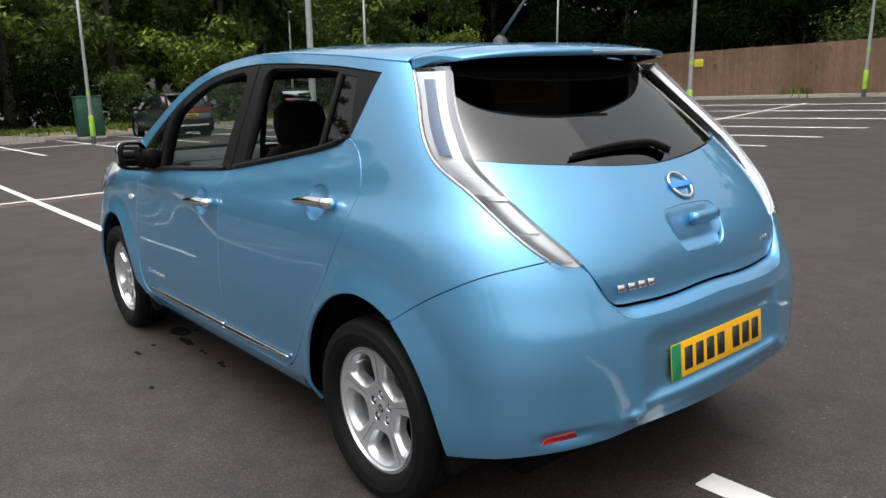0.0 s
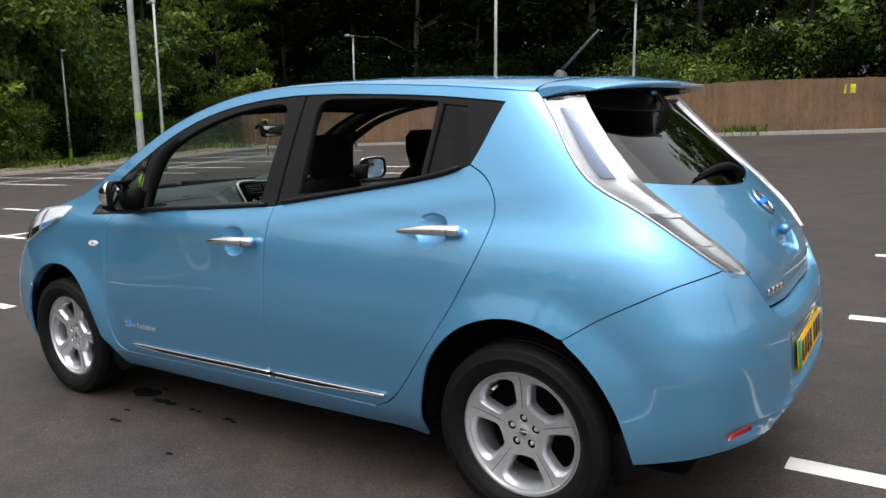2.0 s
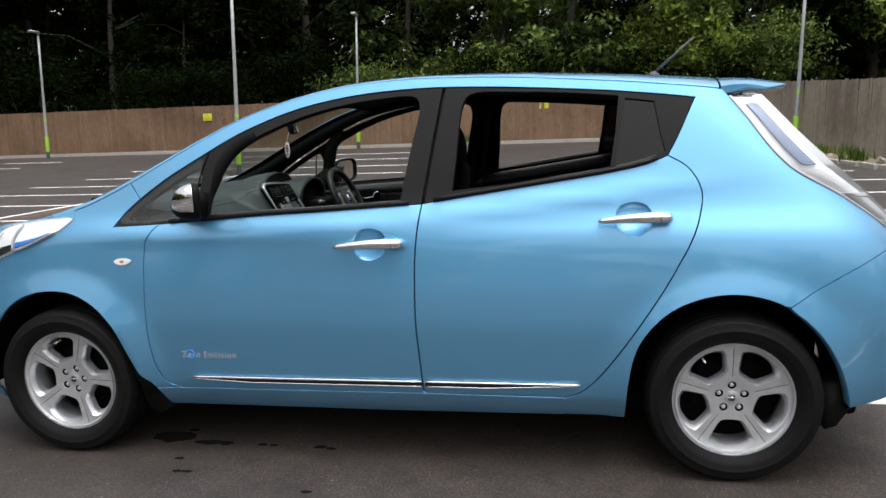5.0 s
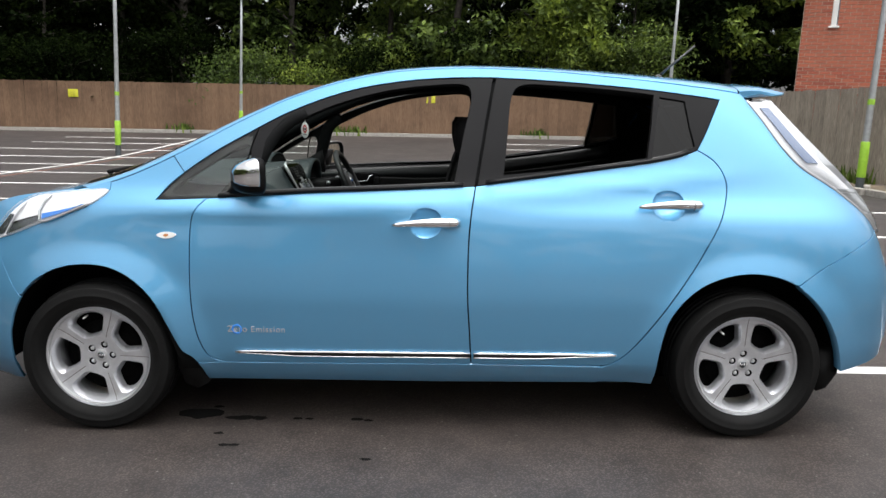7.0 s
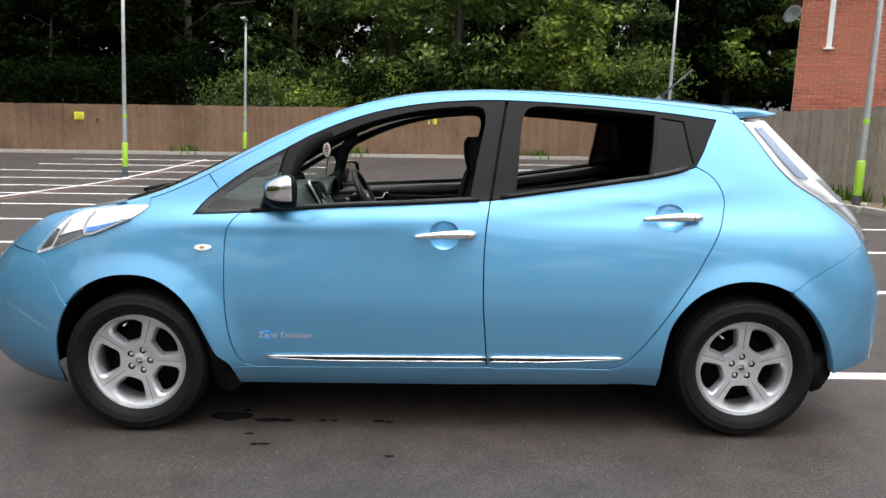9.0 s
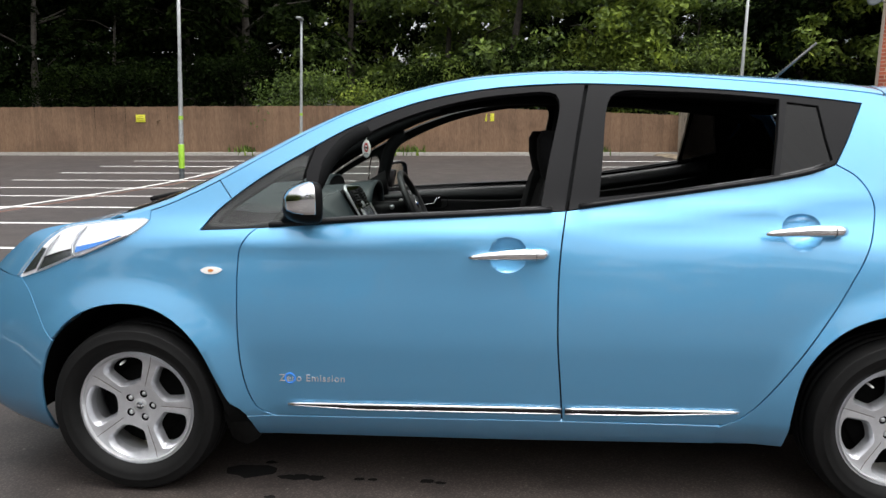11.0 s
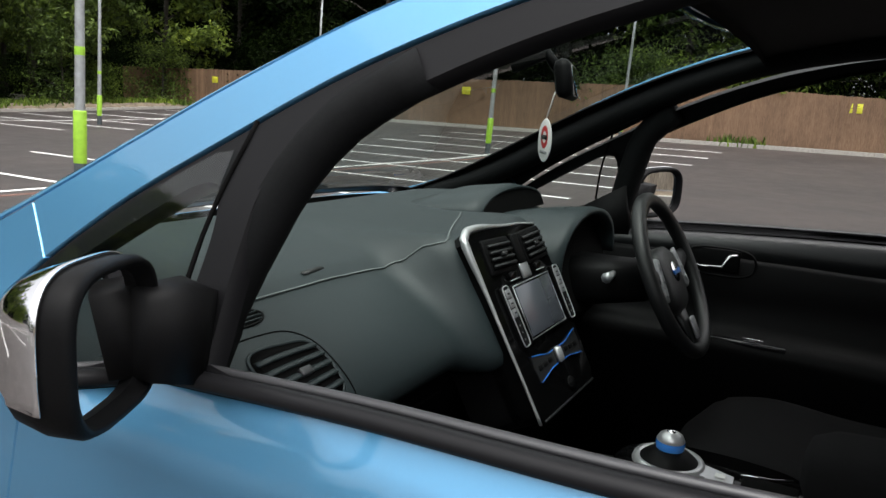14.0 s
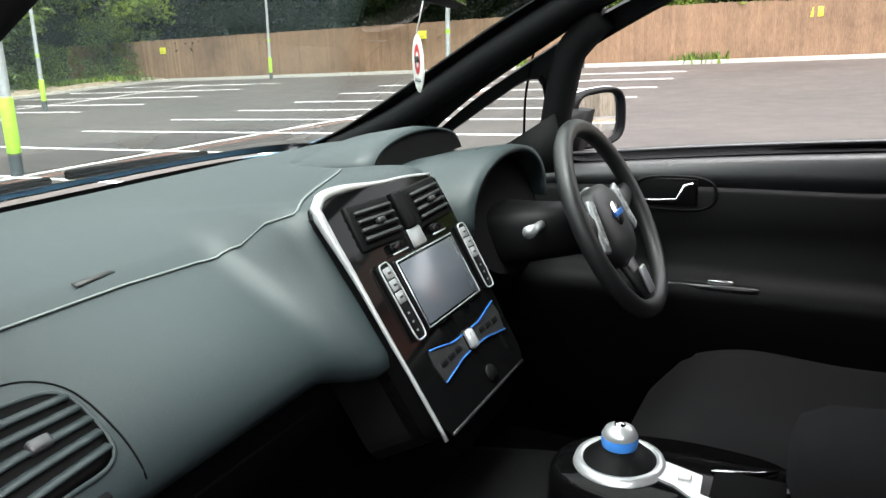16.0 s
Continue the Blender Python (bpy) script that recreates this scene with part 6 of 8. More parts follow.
part("column_shroud", loft([round_ring(x, BY, z, a, b) for x, z, a, b in ((-0.72, 0.90, 0.10, 0.07), (-0.60, 0.915, 0.07, 0.055), (-0.49, 0.93, 0.05, 0.045))]), PLASTIC, car, "black steering column shroud")
for sgn in (-1, 1):
    part("column_stalk", tube([(-0.56, BY + sgn * 0.06, 0.945), (-0.545, BY + sgn * 0.13, 0.955), (-0.54, BY + sgn * 0.18, 0.960)], [0.008, 0.008, 0.012], 8), DULLSILVER, car, "column stalk with grey tip")
rings = []
for x, w, h in ((-1.08, 0.23, 0.012), (-0.99, 0.215, 0.048), (-0.90, 0.198, 0.062), (-0.855, 0.190, 0.060)):
    rings.append([(x, 0.425 + w * math.cos(a), 1.046 + h * math.sin(a) ** 0.85) for a in np.linspace(0, math.pi, 22)])
bm = loft(rings, False, False)
bmesh.ops.solidify(bm, geom=bm.faces[:], thickness=0.006)
brow = part("upper_meter_hood", bm, DASH, car, "low hood of the upper meter")
# Plate caps the hood's mouth and paints the shade under it near-black.
part("upper_meter", poly_plate([(0.186 * math.cos(a), 0.060 * math.sin(a)) for a in np.linspace(0, math.pi, 20)], slope(-0.853, 0.425, 1.044, 0.98, 0.2), 0.004), DARK, brow, "dark plate for the upper meter and the shade under its hood", smooth=False)
# steering wheel
WN = Vector((0.898, 0, 0.441))
WM = Matrix.Translation((-0.443, 0.392, 0.952)) @ Matrix(((0, -WN.z, WN.x), (1, 0, 0), (0, WN.x, WN.z))).to_4x4()
rim = [tuple(WM @ Vector((0.180 * math.cos(a), 0.178 * math.sin(a), 0))) for a in np.linspace(0, 2 * math.pi, 49)]
bm = tube(rim, 0.0165, 12, caps=False, up=tuple(WN))
bmesh.ops.remove_doubles(bm, verts=bm.verts, dist=1e-4)
wheel_s = part("steering_wheel", bm, LEATHER, car, "black three-spoke steering wheel")
hub = loft([[tuple(WM @ Vector((a * math.copysign(abs(math.cos(t)) ** 0.7, math.cos(t)), -0.012 + b * math.copysign(abs(math.sin(t)) ** 0.7, math.sin(t)), z))) for t in np.linspace(0, 2 * math.pi, 26, endpoint=False)]
            for z, a, b in ((-0.045, 0.050, 0.055), (-0.030, 0.080, 0.078), (-0.008, 0.080, 0.078), (0.003, 0.066, 0.064), (0.007, 0.030, 0.030), (0.008, 0.006, 0.006))])
part("airbag_cover", hub, LEATHER, wheel_s, "black airbag cover")
for a, l in ((math.radians(8), 1), (math.radians(172), 1), (math.radians(270), 1)):
    p0, p1 = Vector((0.06 * math.cos(a), 0.06 * math.sin(a) - 0.010, -0.018)), Vector((0.172 * math.cos(a), 0.172 * math.sin(a), -0.004))
    part("spoke", tube([tuple(WM @ p0), tuple(WM @ p0.lerp(p1, 0.5)), tuple(WM @ p1)], [0.034, 0.026, 0.018], 10, flat=0.45, up=tuple(WN)), LEATHER, wheel_s)
for sx in (-1, 1):
    part("switch_pad", block((0.030, 0.098, 0.010), WM @ pose(sx * 0.094, 0.002, -0.004, 0, 0, sx * 15), 0.005), DULLSILVER, wheel_s, "silver spoke switches")
for sx in (-1, 1):
    for k in range(3):
        part("switch_mark", block((0.014, 0.016, 0.002), WM @ pose(sx * 0.094 - sx * 0.007 * (k - 1), 0.002 + 0.028 * (k - 1), 0.0015, 0, 0, sx * 15), 0.001), GREY, wheel_s, "grey switch button")
part("lower_spoke_trim", block((0.030, 0.052, 0.008), WM @ pose(0, -0.128, 0.006), 0.004), DULLSILVER, wheel_s, "silver lower spoke trim")
part("wheel_badge", lathe([(0.0, 0.004), (0.020, 0.003), (0.024, 0.0)], 24, WM @ pose(0, 0.004, 0.008)), CHROME, wheel_s, "round chrome badge")
part("badge_bar", block((0.048, 0.010, 0.003), WM @ pose(0, 0.004, 0.012), 0.001), DEEPBLUE, wheel_s, "blue badge bar")
# console with the round selector
rings = []
for x, w, z in ((-0.62, 0.125, 0.600), (-0.50, 0.128, 0.618), (-0.40, 0.126, 0.632), (-0.25, 0.122, 0.642), (-0.10, 0.118, 0.648), (0.06, 0.100, 0.660)):
    rings.append([(x, y, zz) for y, zz in ((-w, 0.33), (-w, z - 0.030), (-w + 0.012, z - 0.006), (-w + 0.035, z), (w - 0.035, z), (w - 0.012, z - 0.006), (w, z - 0.030), (w, 0.33))])
console = part("centre_console", loft(rings), PLASTIC, car, "black centre console")
gl = curve([(-0.430, -0.015), (-0.408, -0.054), (-0.366, -0.074), (-0.316, -0.086), (-0.269, -0.092), (-0.228, -0.093), (-0.191, -0.086), (-0.150, -0.067), (-0.120, -0.034), (-0.102, 0.011), (-0.100, 0.050), (-0.130, 0.085), (-0.20, 0.102), (-0.30, 0.102), (-0.39, 0.075), (-0.426, 0.030)], 0.015, True)
gx, gy = -0.265, 0.004
pod = loft([[(gx + (x - gx) * k, gy + (y - gy) * k, z) for x, y in gl] for z, k in ((0.625, 1.045), (0.660, 1.03), (0.676, 1.01), (0.683, 0.985), (0.686, 0.95))])
part("gloss_panel", pod, PIANO, console, "gloss black selector panel")
edge = [(gx + (x - gx) * 1.0, gy + (y - gy) * 1.0, 0.681) for x, y in gl if y < 0.0 and x > -0.33]
part("panel_edge", tube(edge, 0.0018, 6), CHROME, console, "thin chrome edge")
dm = Matrix.Translation((-0.338, 0.008, 0.685)) @ Matrix.Diagonal((0.93, 0.93, 0.95, 1))
ring = part("selector_ring", lathe([(0.050, 0.004), (0.058, 0.012), (0.066, 0.010), (0.070, 0.0)], 40, dm), SILVER, console, "silver selector ring")
part("selector_cone", lathe([(0.056, 0.008), (0.042, 0.020), (0.024, 0.030), (0.0, 0.032)], 32, dm), PLASTIC, console, "black rubber cone")
ball = part("selector_knob", lathe([(0.0, 0.064), (0.012, 0.063), (0.022, 0.057), (0.027, 0.047), (0.025, 0.037), (0.017, 0.029)], 28, dm), SILVER, console, "silver drive selector knob")
part("blue_ring", lathe([(0.0262, 0.030), (0.0275, 0.036), (0.0275, 0.044), (0.0266, 0.046)], 28, dm), BLUEGLOW, ball, "blue glowing ring")
part("knob_button", lathe([(0.0, 0.0665), (0.008, 0.066), (0.009, 0.063)], 18, dm), CHROME, ball, "round chrome button")
arm_pts = [(-0.283, 0.030), (-0.226, 0.010), (-0.224, -0.034), (-0.195, -0.045), (-0.158, -0.040), (-0.175, -0.058), (-0.225, -0.054), (-0.258, -0.026), (-0.290, -0.014)]
part("silver_arm", poly_plate(arm_pts, Matrix.Translation((0, 0, 0.685)), 0.005), SILVER, console, "satin silver trim arm", smooth=False)
part("park_button", block((0.018, 0.014, 0.004), pose(-0.247, -0.004, 0.692), 0.002), WHITE, console, "small parking button")
part("cup_well", block((0.090, 0.070, 0.004), pose(-0.168, 0.002, 0.686), 0.002), DARK, console, "dark cup holder")
part("cup_rim", tube([(x, y, 0.689) for x, y in curve([(-0.217, 0.028), (-0.190, 0.036), (-0.160, 0.044), (-0.135, 0.060)], 0.02)], 0.0022, 6), CHROME, console, "thin chrome cup holder rim")
part("armrest", loft([round_ring(x, 0.0, z, a, b) for x, z, a, b in ((-0.125, 0.745, 0.035, 0.020), (-0.115, 0.748, 0.065, 0.042), (-0.08, 0.748, 0.085, 0.056), (0.02, 0.752, 0.092, 0.058), (0.16, 0.752, 0.092, 0.058), (0.20, 0.75, 0.07, 0.04))]), FABRIC, car, "black padded armrest")


# seats
def seat(y):
    def ring(x, z, a, b, tilt):
        c, s = math.cos(tilt), math.sin(tilt)
        return [(x + c * 0 - s * v, y + u, z + c * v) for u, v in [(a * math.copysign(abs(math.cos(t)) ** 0.6, math.cos(t)), b * math.copysign(abs(math.sin(t)) ** 0.6, math.sin(t))) for t in np.linspace(0, 2 * math.pi, 28, endpoint=False)]]
    cushion = loft([ring(x, z - 0.018, a, b, 0.1) for x, z, a, b in curve(((-0.405, 0.515, 0.14, 0.025), (-0.385, 0.533, 0.195, 0.055), (-0.33, 0.560, 0.230, 0.075), (-0.22, 0.584, 0.245, 0.080), (-0.05, 0.575, 0.245, 0.080), (0.12, 0.58, 0.235, 0.07), (0.20, 0.58, 0.20, 0.05)), 0.03)])
    for v in cushion.verts:
        if v.co.z > 0.6:
            v.co.z += 0.028 * min(1, (abs(v.co.y - y) / 0.20)) ** 2 - 0.008
    st = part("front_seat", cushion, FABRIC, car, "black cloth front seat")
    rings = []
    for z, x, w, d in ((0.58, 0.09, 0.20, 0.055), (0.68, 0.105, 0.235, 0.075), (0.85, 0.135, 0.240, 0.070), (1.00, 0.165, 0.215, 0.062), (1.10, 0.185, 0.165, 0.052), (1.135, 0.19, 0.10, 0.035)):
        rings.append([(x + d * math.copysign(abs(math.sin(t)) ** 0.7, math.sin(t)) + (0.0 if math.sin(t) > 0 else -0.035 * abs(math.cos(t)) ** 3), y + w * math.copysign(abs(math.cos(t)) ** 0.7, math.cos(t)), z) for t in np.linspace(0, 2 * math.pi, 30, endpoint=False)])
    part("backrest", loft(rings), FABRIC, st)
    rings = []
    for z, x, w, d in ((1.125, 0.185, 0.085, 0.026), (1.14, 0.182, 0.125, 0.042), (1.22, 0.172, 0.135, 0.050), (1.29, 0.165, 0.125, 0.044), (1.322, 0.165, 0.09, 0.025)):
        rings.append(round_ring(x, y, z, d, w, "z", 26, 0.75))
    part("headrest", loft(rings), FABRIC, st)
    for s in (-0.05, 0.05):
        part("headrest_post", tube([(0.185, y + s, 1.08), (0.17, y + s, 1.16)], 0.006, 8), STEEL, st)


seat(0.37)
seat(-0.37)
bench = part("rear_seat", loft([round_ring(x, 0.0, z, a, b) for x, z, a, b in ((0.70, 0.57, 0.58, 0.05), (0.74, 0.58, 0.62, 0.075), (0.95, 0.57, 0.62, 0.075), (1.15, 0.56, 0.60, 0.06))]), FABRIC, car, "black cloth rear bench")
part("rear_backrest", loft([[(x + d * math.sin(t), w * math.copysign(abs(math.cos(t)) ** 0.5, math.cos(t)), z) for t in np.linspace(0, 2 * math.pi, 30, endpoint=False)] for z, x, w, d in ((0.56, 1.14, 0.58, 0.06), (0.75, 1.18, 0.60, 0.07), (0.95, 1.23, 0.57, 0.06), (1.02, 1.25, 0.52, 0.035))]), FABRIC, bench)
for y in (-0.36, 0.0, 0.36):
    part("rear_headrest", loft([round_ring(1.26, y, z, d, w, "z", 22, 0.75) for z, w, d in ((1.02, 0.08, 0.025), (1.04, 0.115, 0.04), (1.10, 0.12, 0.042), (1.135, 0.09, 0.025))]), FABRIC, bench)
# inside mirror and the oval tag that hangs from it
rvm = part("inside_mirror", block((0.030, 0.235, 0.068), pose(-0.600, 0.03, 1.352, 0, -10, 16), 0.014), PLASTIC, car, "black inside mirror")
part("mirror_face", block((0.002, 0.215, 0.052), pose(-0.5843, 0.0345, 1.349, 0, -10, 16), 0.0008), MIRROR, rvm, "mirror glass")
part("mirror_stem", tube([(-0.61, 0.03, 1.36), (-0.64, 0.02, 1.40), (-0.70, 0.0, 1.372)], 0.012, 8), PLASTIC, rvm)
TAGM = pose(-0.625, 0.005, 1.243, 90, 0, -51)
tag = part("hanging_tag", lathe([(0.0, -0.0012), (0.038, -0.0012), (0.040, 0.0), (0.038, 0.0012), (0.0, 0.0012)], 40, TAGM), WHITE, car, "round white tag with a red mark hanging from the mirror")
for side in (1, -1):
    face = TAGM if side > 0 else TAGM @ pose(0, 0, 0, 0, 180)
    part("red_mark", lathe([(0.011, 0.0014), (0.020, 0.0017), (0.021, 0.0012)], 28, face @ Matrix.Translation((0, 0.006, 0))), RED, tag, "round red mark")
    part("dark_mark", block((0.034, 0.008, 0.0008), face @ Matrix.Translation((0, 0.006, 0.0018))), INK, tag, "plain dark bar")
    part("text_bar", block((0.040, 0.005, 0.0008), face @ Matrix.Translation((0, -0.022, 0.0016))), GREY, tag, "plain bar of writing")
part("cord", tube([(-0.625, 0.005, 1.284), (-0.615, 0.015, 1.335)], 0.0012, 5), WHITE, tag, "white cord")

# lettering on the doors
def words(text, size, m, material, parent, label):
    cu = bpy.data.curves.new("words", "FONT")
    cu.body, cu.size, cu.extrude, cu.align_x, cu.space_character = text, size, 0.0012, "CENTER", 1.12
    ob = bpy.data.objects.new("words", cu)
    me = bpy.data.meshes.new_from_object(ob)
    bpy.data.objects.remove(ob)
    me.materials.clear()
    me.transform(m)
    return part("door_badge", me, material, parent, label, smooth=False)


for door, sgn in zip([o for o in car.children if o.name.startswith("front_door")], (-1, 1)):
    y = float(side_y(-0.685, 0.45))
    m = pose(-0.685, sgn * (y + 0.003), 0.440, 90, 0, 0 if sgn < 0 else 180)
    words("Zero Emission", 0.036, m, SILVER, door, "chrome Zero Emission lettering")
    ex = -0.685 - 0.080 if sgn < 0 else -0.685 + 0.080
    part("badge_ring", lathe([(0.014, 0.001), (0.0175, 0.0035), (0.021, 0.001)], 24, Matrix.Translation((ex, sgn * (y + 0.002), 0.451)) @ pose(0, 0, 0, 90 if sgn < 0 else -90)), BLUEGLOW, door, "blue badge ring")

# ---------------------------------------------------------------- ground
def ground_mesh():
    xs = np.concatenate([np.linspace(-900, -60, 8)[:-1], np.arange(-60, 24, 0.75), np.linspace(24, 900, 9)])
    ys = np.concatenate([np.linspace(-900, -40, 8)[:-1], np.arange(-40, 60, 0.75), np.linspace(60, 900, 8)])
    verts = [(x, y, gz(x, y)) for y in ys for x in xs]
    n = len(xs)
    faces = [(j * n + i, j * n + i + 1, (j + 1) * n + i + 1, (j + 1) * n + i) for j in range(len(ys) - 1) for i in range(n - 1)]
    me = bpy.data.meshes.new("ground")
    me.from_pydata(verts, [], faces)
    return me


part("ground", ground_mesh(), ASPHALT, None, "worn grey asphalt car park surface", kind="structure", category="ground")


def ribbon(a, b, width, lift=0.006, step=0.7, wobble=0.0):
    a, b = Vector((*a, 0)), Vector((*b, 0))
    n = max(1, int((b - a).length / step))
    s = (b - a).normalized().cross(Vector((0, 0, 1))) * width / 2
    bm = bmesh.new()
    rows = []
    for i in range(n + 1):
        p = a.lerp(b, i / n)
        row = []
        for q, dz in ((p - s, -0.004), (p - s * 0.94, 0), (p + s * 0.94, 0), (p + s, -0.004)):
            j = wobble * noise.noise(Vector((q.x * 3, q.y * 3, 0)))
            row.append(bm.verts.new((q.x + j, q.y + j, gz(q.x, q.y) + lift + dz)))
        rows.append(row)
    for r, t in zip(rows, rows[1:]):
        for k in range(3):
            bm.faces.new((r[k], r[k + 1], t[k + 1], t[k]))
    bmesh.ops.recalc_face_normals(bm, faces=bm.faces)
    return bm


lines = thing("parking_lines", "worn white painted parking bay lines on asphalt", "road marking", kind="structure")
BAY, ROW0 = 2.36, 0.05
for k in range(-6, 11):
    y = ROW0 + BAY * k
    part("line", ribbon((-13.65, y), (-3.85, y), 0.095, wobble=0.006), LINE, lines)
    part("line", ribbon((2.04, y), (6.95, y), 0.105, wobble=0.006), LINE, lines)
    part("line", ribbon((-29.4, y), (-19.7, y), 0.095, wobble=0.006), LINE, lines)
part("line", ribbon((-8.85, -16), (-8.85, 24.2), 0.10, wobble=0.006, lift=0.008), LINE, lines)
part("line", ribbon((-24.55, -16), (-24.55, 24.2), 0.10, wobble=0.006, lift=0.008), LINE, lines)
RUST = flecked("faded_red_brown_paint", (0.16, 0.075, 0.055), (0.09, 0.06, 0.052), 0.9, 8, 0.2)
part("faded_line", ribbon((-8.52, -10), (-8.52, 23.8), 0.15, wobble=0.03, lift=0.005), RUST, lines, "faded red-brown stripe")
# small oil drips and a scuffed mark near the car
OIL = Mat("dark_oil_stain", (0.008, 0.0075, 0.0075), 0.8, Specular_IOR_Level=0.15).m
drips = bmesh.new()
rnd = random.Random(5)
OIL_SPOTS = ((-0.99, -0.66, 0.075), (-0.93, -0.58, 0.02), (-0.83, -0.70, 0.03), (-0.78, -0.70, 0.035), (-0.72, -0.70, 0.03), (-0.55, -0.70, 0.018), (-0.50, -0.70, 0.015), (-0.29, -0.70, 0.022), (-0.24, -0.71, 0.018),
             (-0.85, -0.86, 0.018), (-0.80, -0.97, 0.018), (-0.76, -0.97, 0.018), (-0.215, -1.08, 0.017))
for x, y, r in OIL_SPOTS:
    ring = [drips.verts.new((x + 1.3 * r * rnd.uniform(0.75, 1.25) * math.cos(a), y + 0.7 * r * rnd.uniform(0.75, 1.25) * math.sin(a), 0.003)) for a in np.linspace(0, 2 * math.pi, 12, endpoint=False)]
    drips.faces.new(ring)
tagged(part("oil_stains", drips, OIL, None, "dark oil drips on the asphalt", category="stain", kind="stuff"))

# ---------------------------------------------------------------- fences
FY, FX0, FX1 = 28.0, -38.0, 7.45


def board_rows(start, end, width, height, seed, lean):
    """Places of upright boards along a line: matrix, width and height."""
    rng = random.Random(seed)
    a, b = Vector(start), Vector(end)
    d = (b - a)
    n = int(d.length / width)
    ang = math.atan2(d.y, d.x)
    for i in range(n):
        p = a + d * ((i + 0.5) / n)
        z = gz(p.x, p.y)
        yield Matrix.Translation((p.x, p.y, z)) @ pose(0, 0, 0, rng.gauss(0, 0.4), rng.gauss(1.7, 0.25) * lean, math.degrees(ang)), width, height + rng.gauss(0, 0.008)


def add_board(bm, m, w, h, t=0.018, z0=0.10):
    vs = [bm.verts.new(m @ Vector(c)) for c in ((-w * 0.5, -t / 2, z0), (w * 0.52, -t / 6, z0), (w * 0.52, t / 2, z0), (-w * 0.5, t / 2, z0),
                                                (-w * 0.5, -t / 2, h), (w * 0.52, -t / 6, h), (w * 0.52, t / 2, h), (-w * 0.5, t / 2, h))]
    for f in ((0, 1, 5, 4), (1, 2, 6, 5), (2, 3, 7, 6), (3, 0, 4, 7), (4, 5, 6, 7), (3, 2, 1, 0)):
        bm.faces.new([vs[i] for i in f])


far_fence = thing("fence_north", "tall brown close-boarded timber fence behind the car park", "fence", kind="structure")
bm = bmesh.new()
add_board(bm, Matrix(), 0.125 * 0.985, 2.08)
BROWN_ME = mesh_of(bm, "fence_board")
bm = bmesh.new()
for m, w, h in board_rows((FX0, FY, 0), (FX1, FY, 0), 0.125, 2.08, 1, 0.0):
    h -= 0.042 * max(0.0, m.translation.x + 3.0)
    if m.translation.x > -29.5:
        ob = part("fence_board", BROWN_ME, FENCE, far_fence, smooth=None)
        ob.matrix_basis = m @ Matrix.Diagonal((1, 1, h / 2.08, 1))
    else:
        add_board(bm, m, w * 0.985, h)
tagged(part("boards", bm, FENCE, far_fence, smooth=False), kind="stuff")
for x in np.arange(FX0, FX1, 3.0):
    part("post", block((0.10, 0.10, 2.0), (x, FY + 0.08, gz(x, FY) + 0.98 - 0.042 * max(0.0, x + 3.0)), 0.006), FENCE, far_fence)
for z in (0.45, 1.1, 1.8):
    bm = loft([[(x, FY + 0.03 + dy, gz(x, FY) + z * (1 - 0.020 * max(0.0, x + 3.0)) + dz) for dy, dz in ((0, -0.04), (0.04, -0.04), (0.04, 0.04), (0, 0.04))] for x in np.arange(FX0, FX1, 1.5)])
    part("rail", bm, FENCE, far_fence, smooth=False)
kerb = thing("kerb_north", "pale concrete kerb along the fence foot", "kerb", kind="structure")
for i, x in enumerate(np.arange(FX0, FX1, 0.915)):
    m = block((0.905, 0.13, 0.24), (x + 0.46, FY - 0.35, gz(x, FY) + 0.02), 0.012)
    part("kerb_stone", m, CONCRETE, kerb, smooth=False)
FENCE_TAGS = ((-15.4, 1.98), (-0.35, 1.98), (-30.6, 1.95))
FENCE_TAG = Mat("yellow_sign", (0.62, 0.60, 0.04), 0.5).m
for x, z in FENCE_TAGS:
    s = thing("warning_sign", "small faded yellow notice screwed to the fence", "sign", Matrix.Translation((x, FY - 0.018, z)), group="fence notices")
    part("sign_plate", block((0.42, 0.006, 0.32), (0, 0, 0), 0.002), FENCE_TAG, s)
    for dz, w in ((0.08, 0.22), (0.0, 0.28), (-0.08, 0.20)):
        part("text_bar", block((w, 0.002, 0.014), (0, -0.004, dz)), RUST, s, "plain bar of unreadable writing")

side_fence = thing("fence_east", "weathered grey close-boarded timber fence", "fence", kind="structure")
SF0, SF1 = Vector((7.45, 28.0, 0)), Vector((10.9, -9.0, 0))
rows = list(board_rows(SF0, SF1, 0.118, 2.05, 2, 0.6))
near_rows = [r for r in rows if 7.0 < r[0].translation.y < 28.0][:170]
near_ids = {id(r) for r in near_rows}
bm = bmesh.new()
add_board(bm, Matrix(), 0.116, 2.05)
BOARD_ME = mesh_of(bm, "fence_board")
bm = bmesh.new()
for r in rows:
    if id(r) not in near_ids:
        add_board(bm, r[0], r[1] * 0.985, r[2])
tagged(part("boards", bm, GREYFENCE, side_fence, smooth=False), kind="stuff")
for r in near_rows:
    ob = part("fence_board", BOARD_ME, GREYFENCE, side_fence, smooth=None)
    ob.matrix_basis = r[0] @ Matrix.Diagonal((1, 1, r[2] / 2.05, 1))
for i in range(13):
    p = SF0.lerp(SF1, i / 12)
    part("post", block((0.10, 0.10, 2.0), (p.x + 0.08, p.y, 1.0), 0.006), GREYFENCE, side_fence)
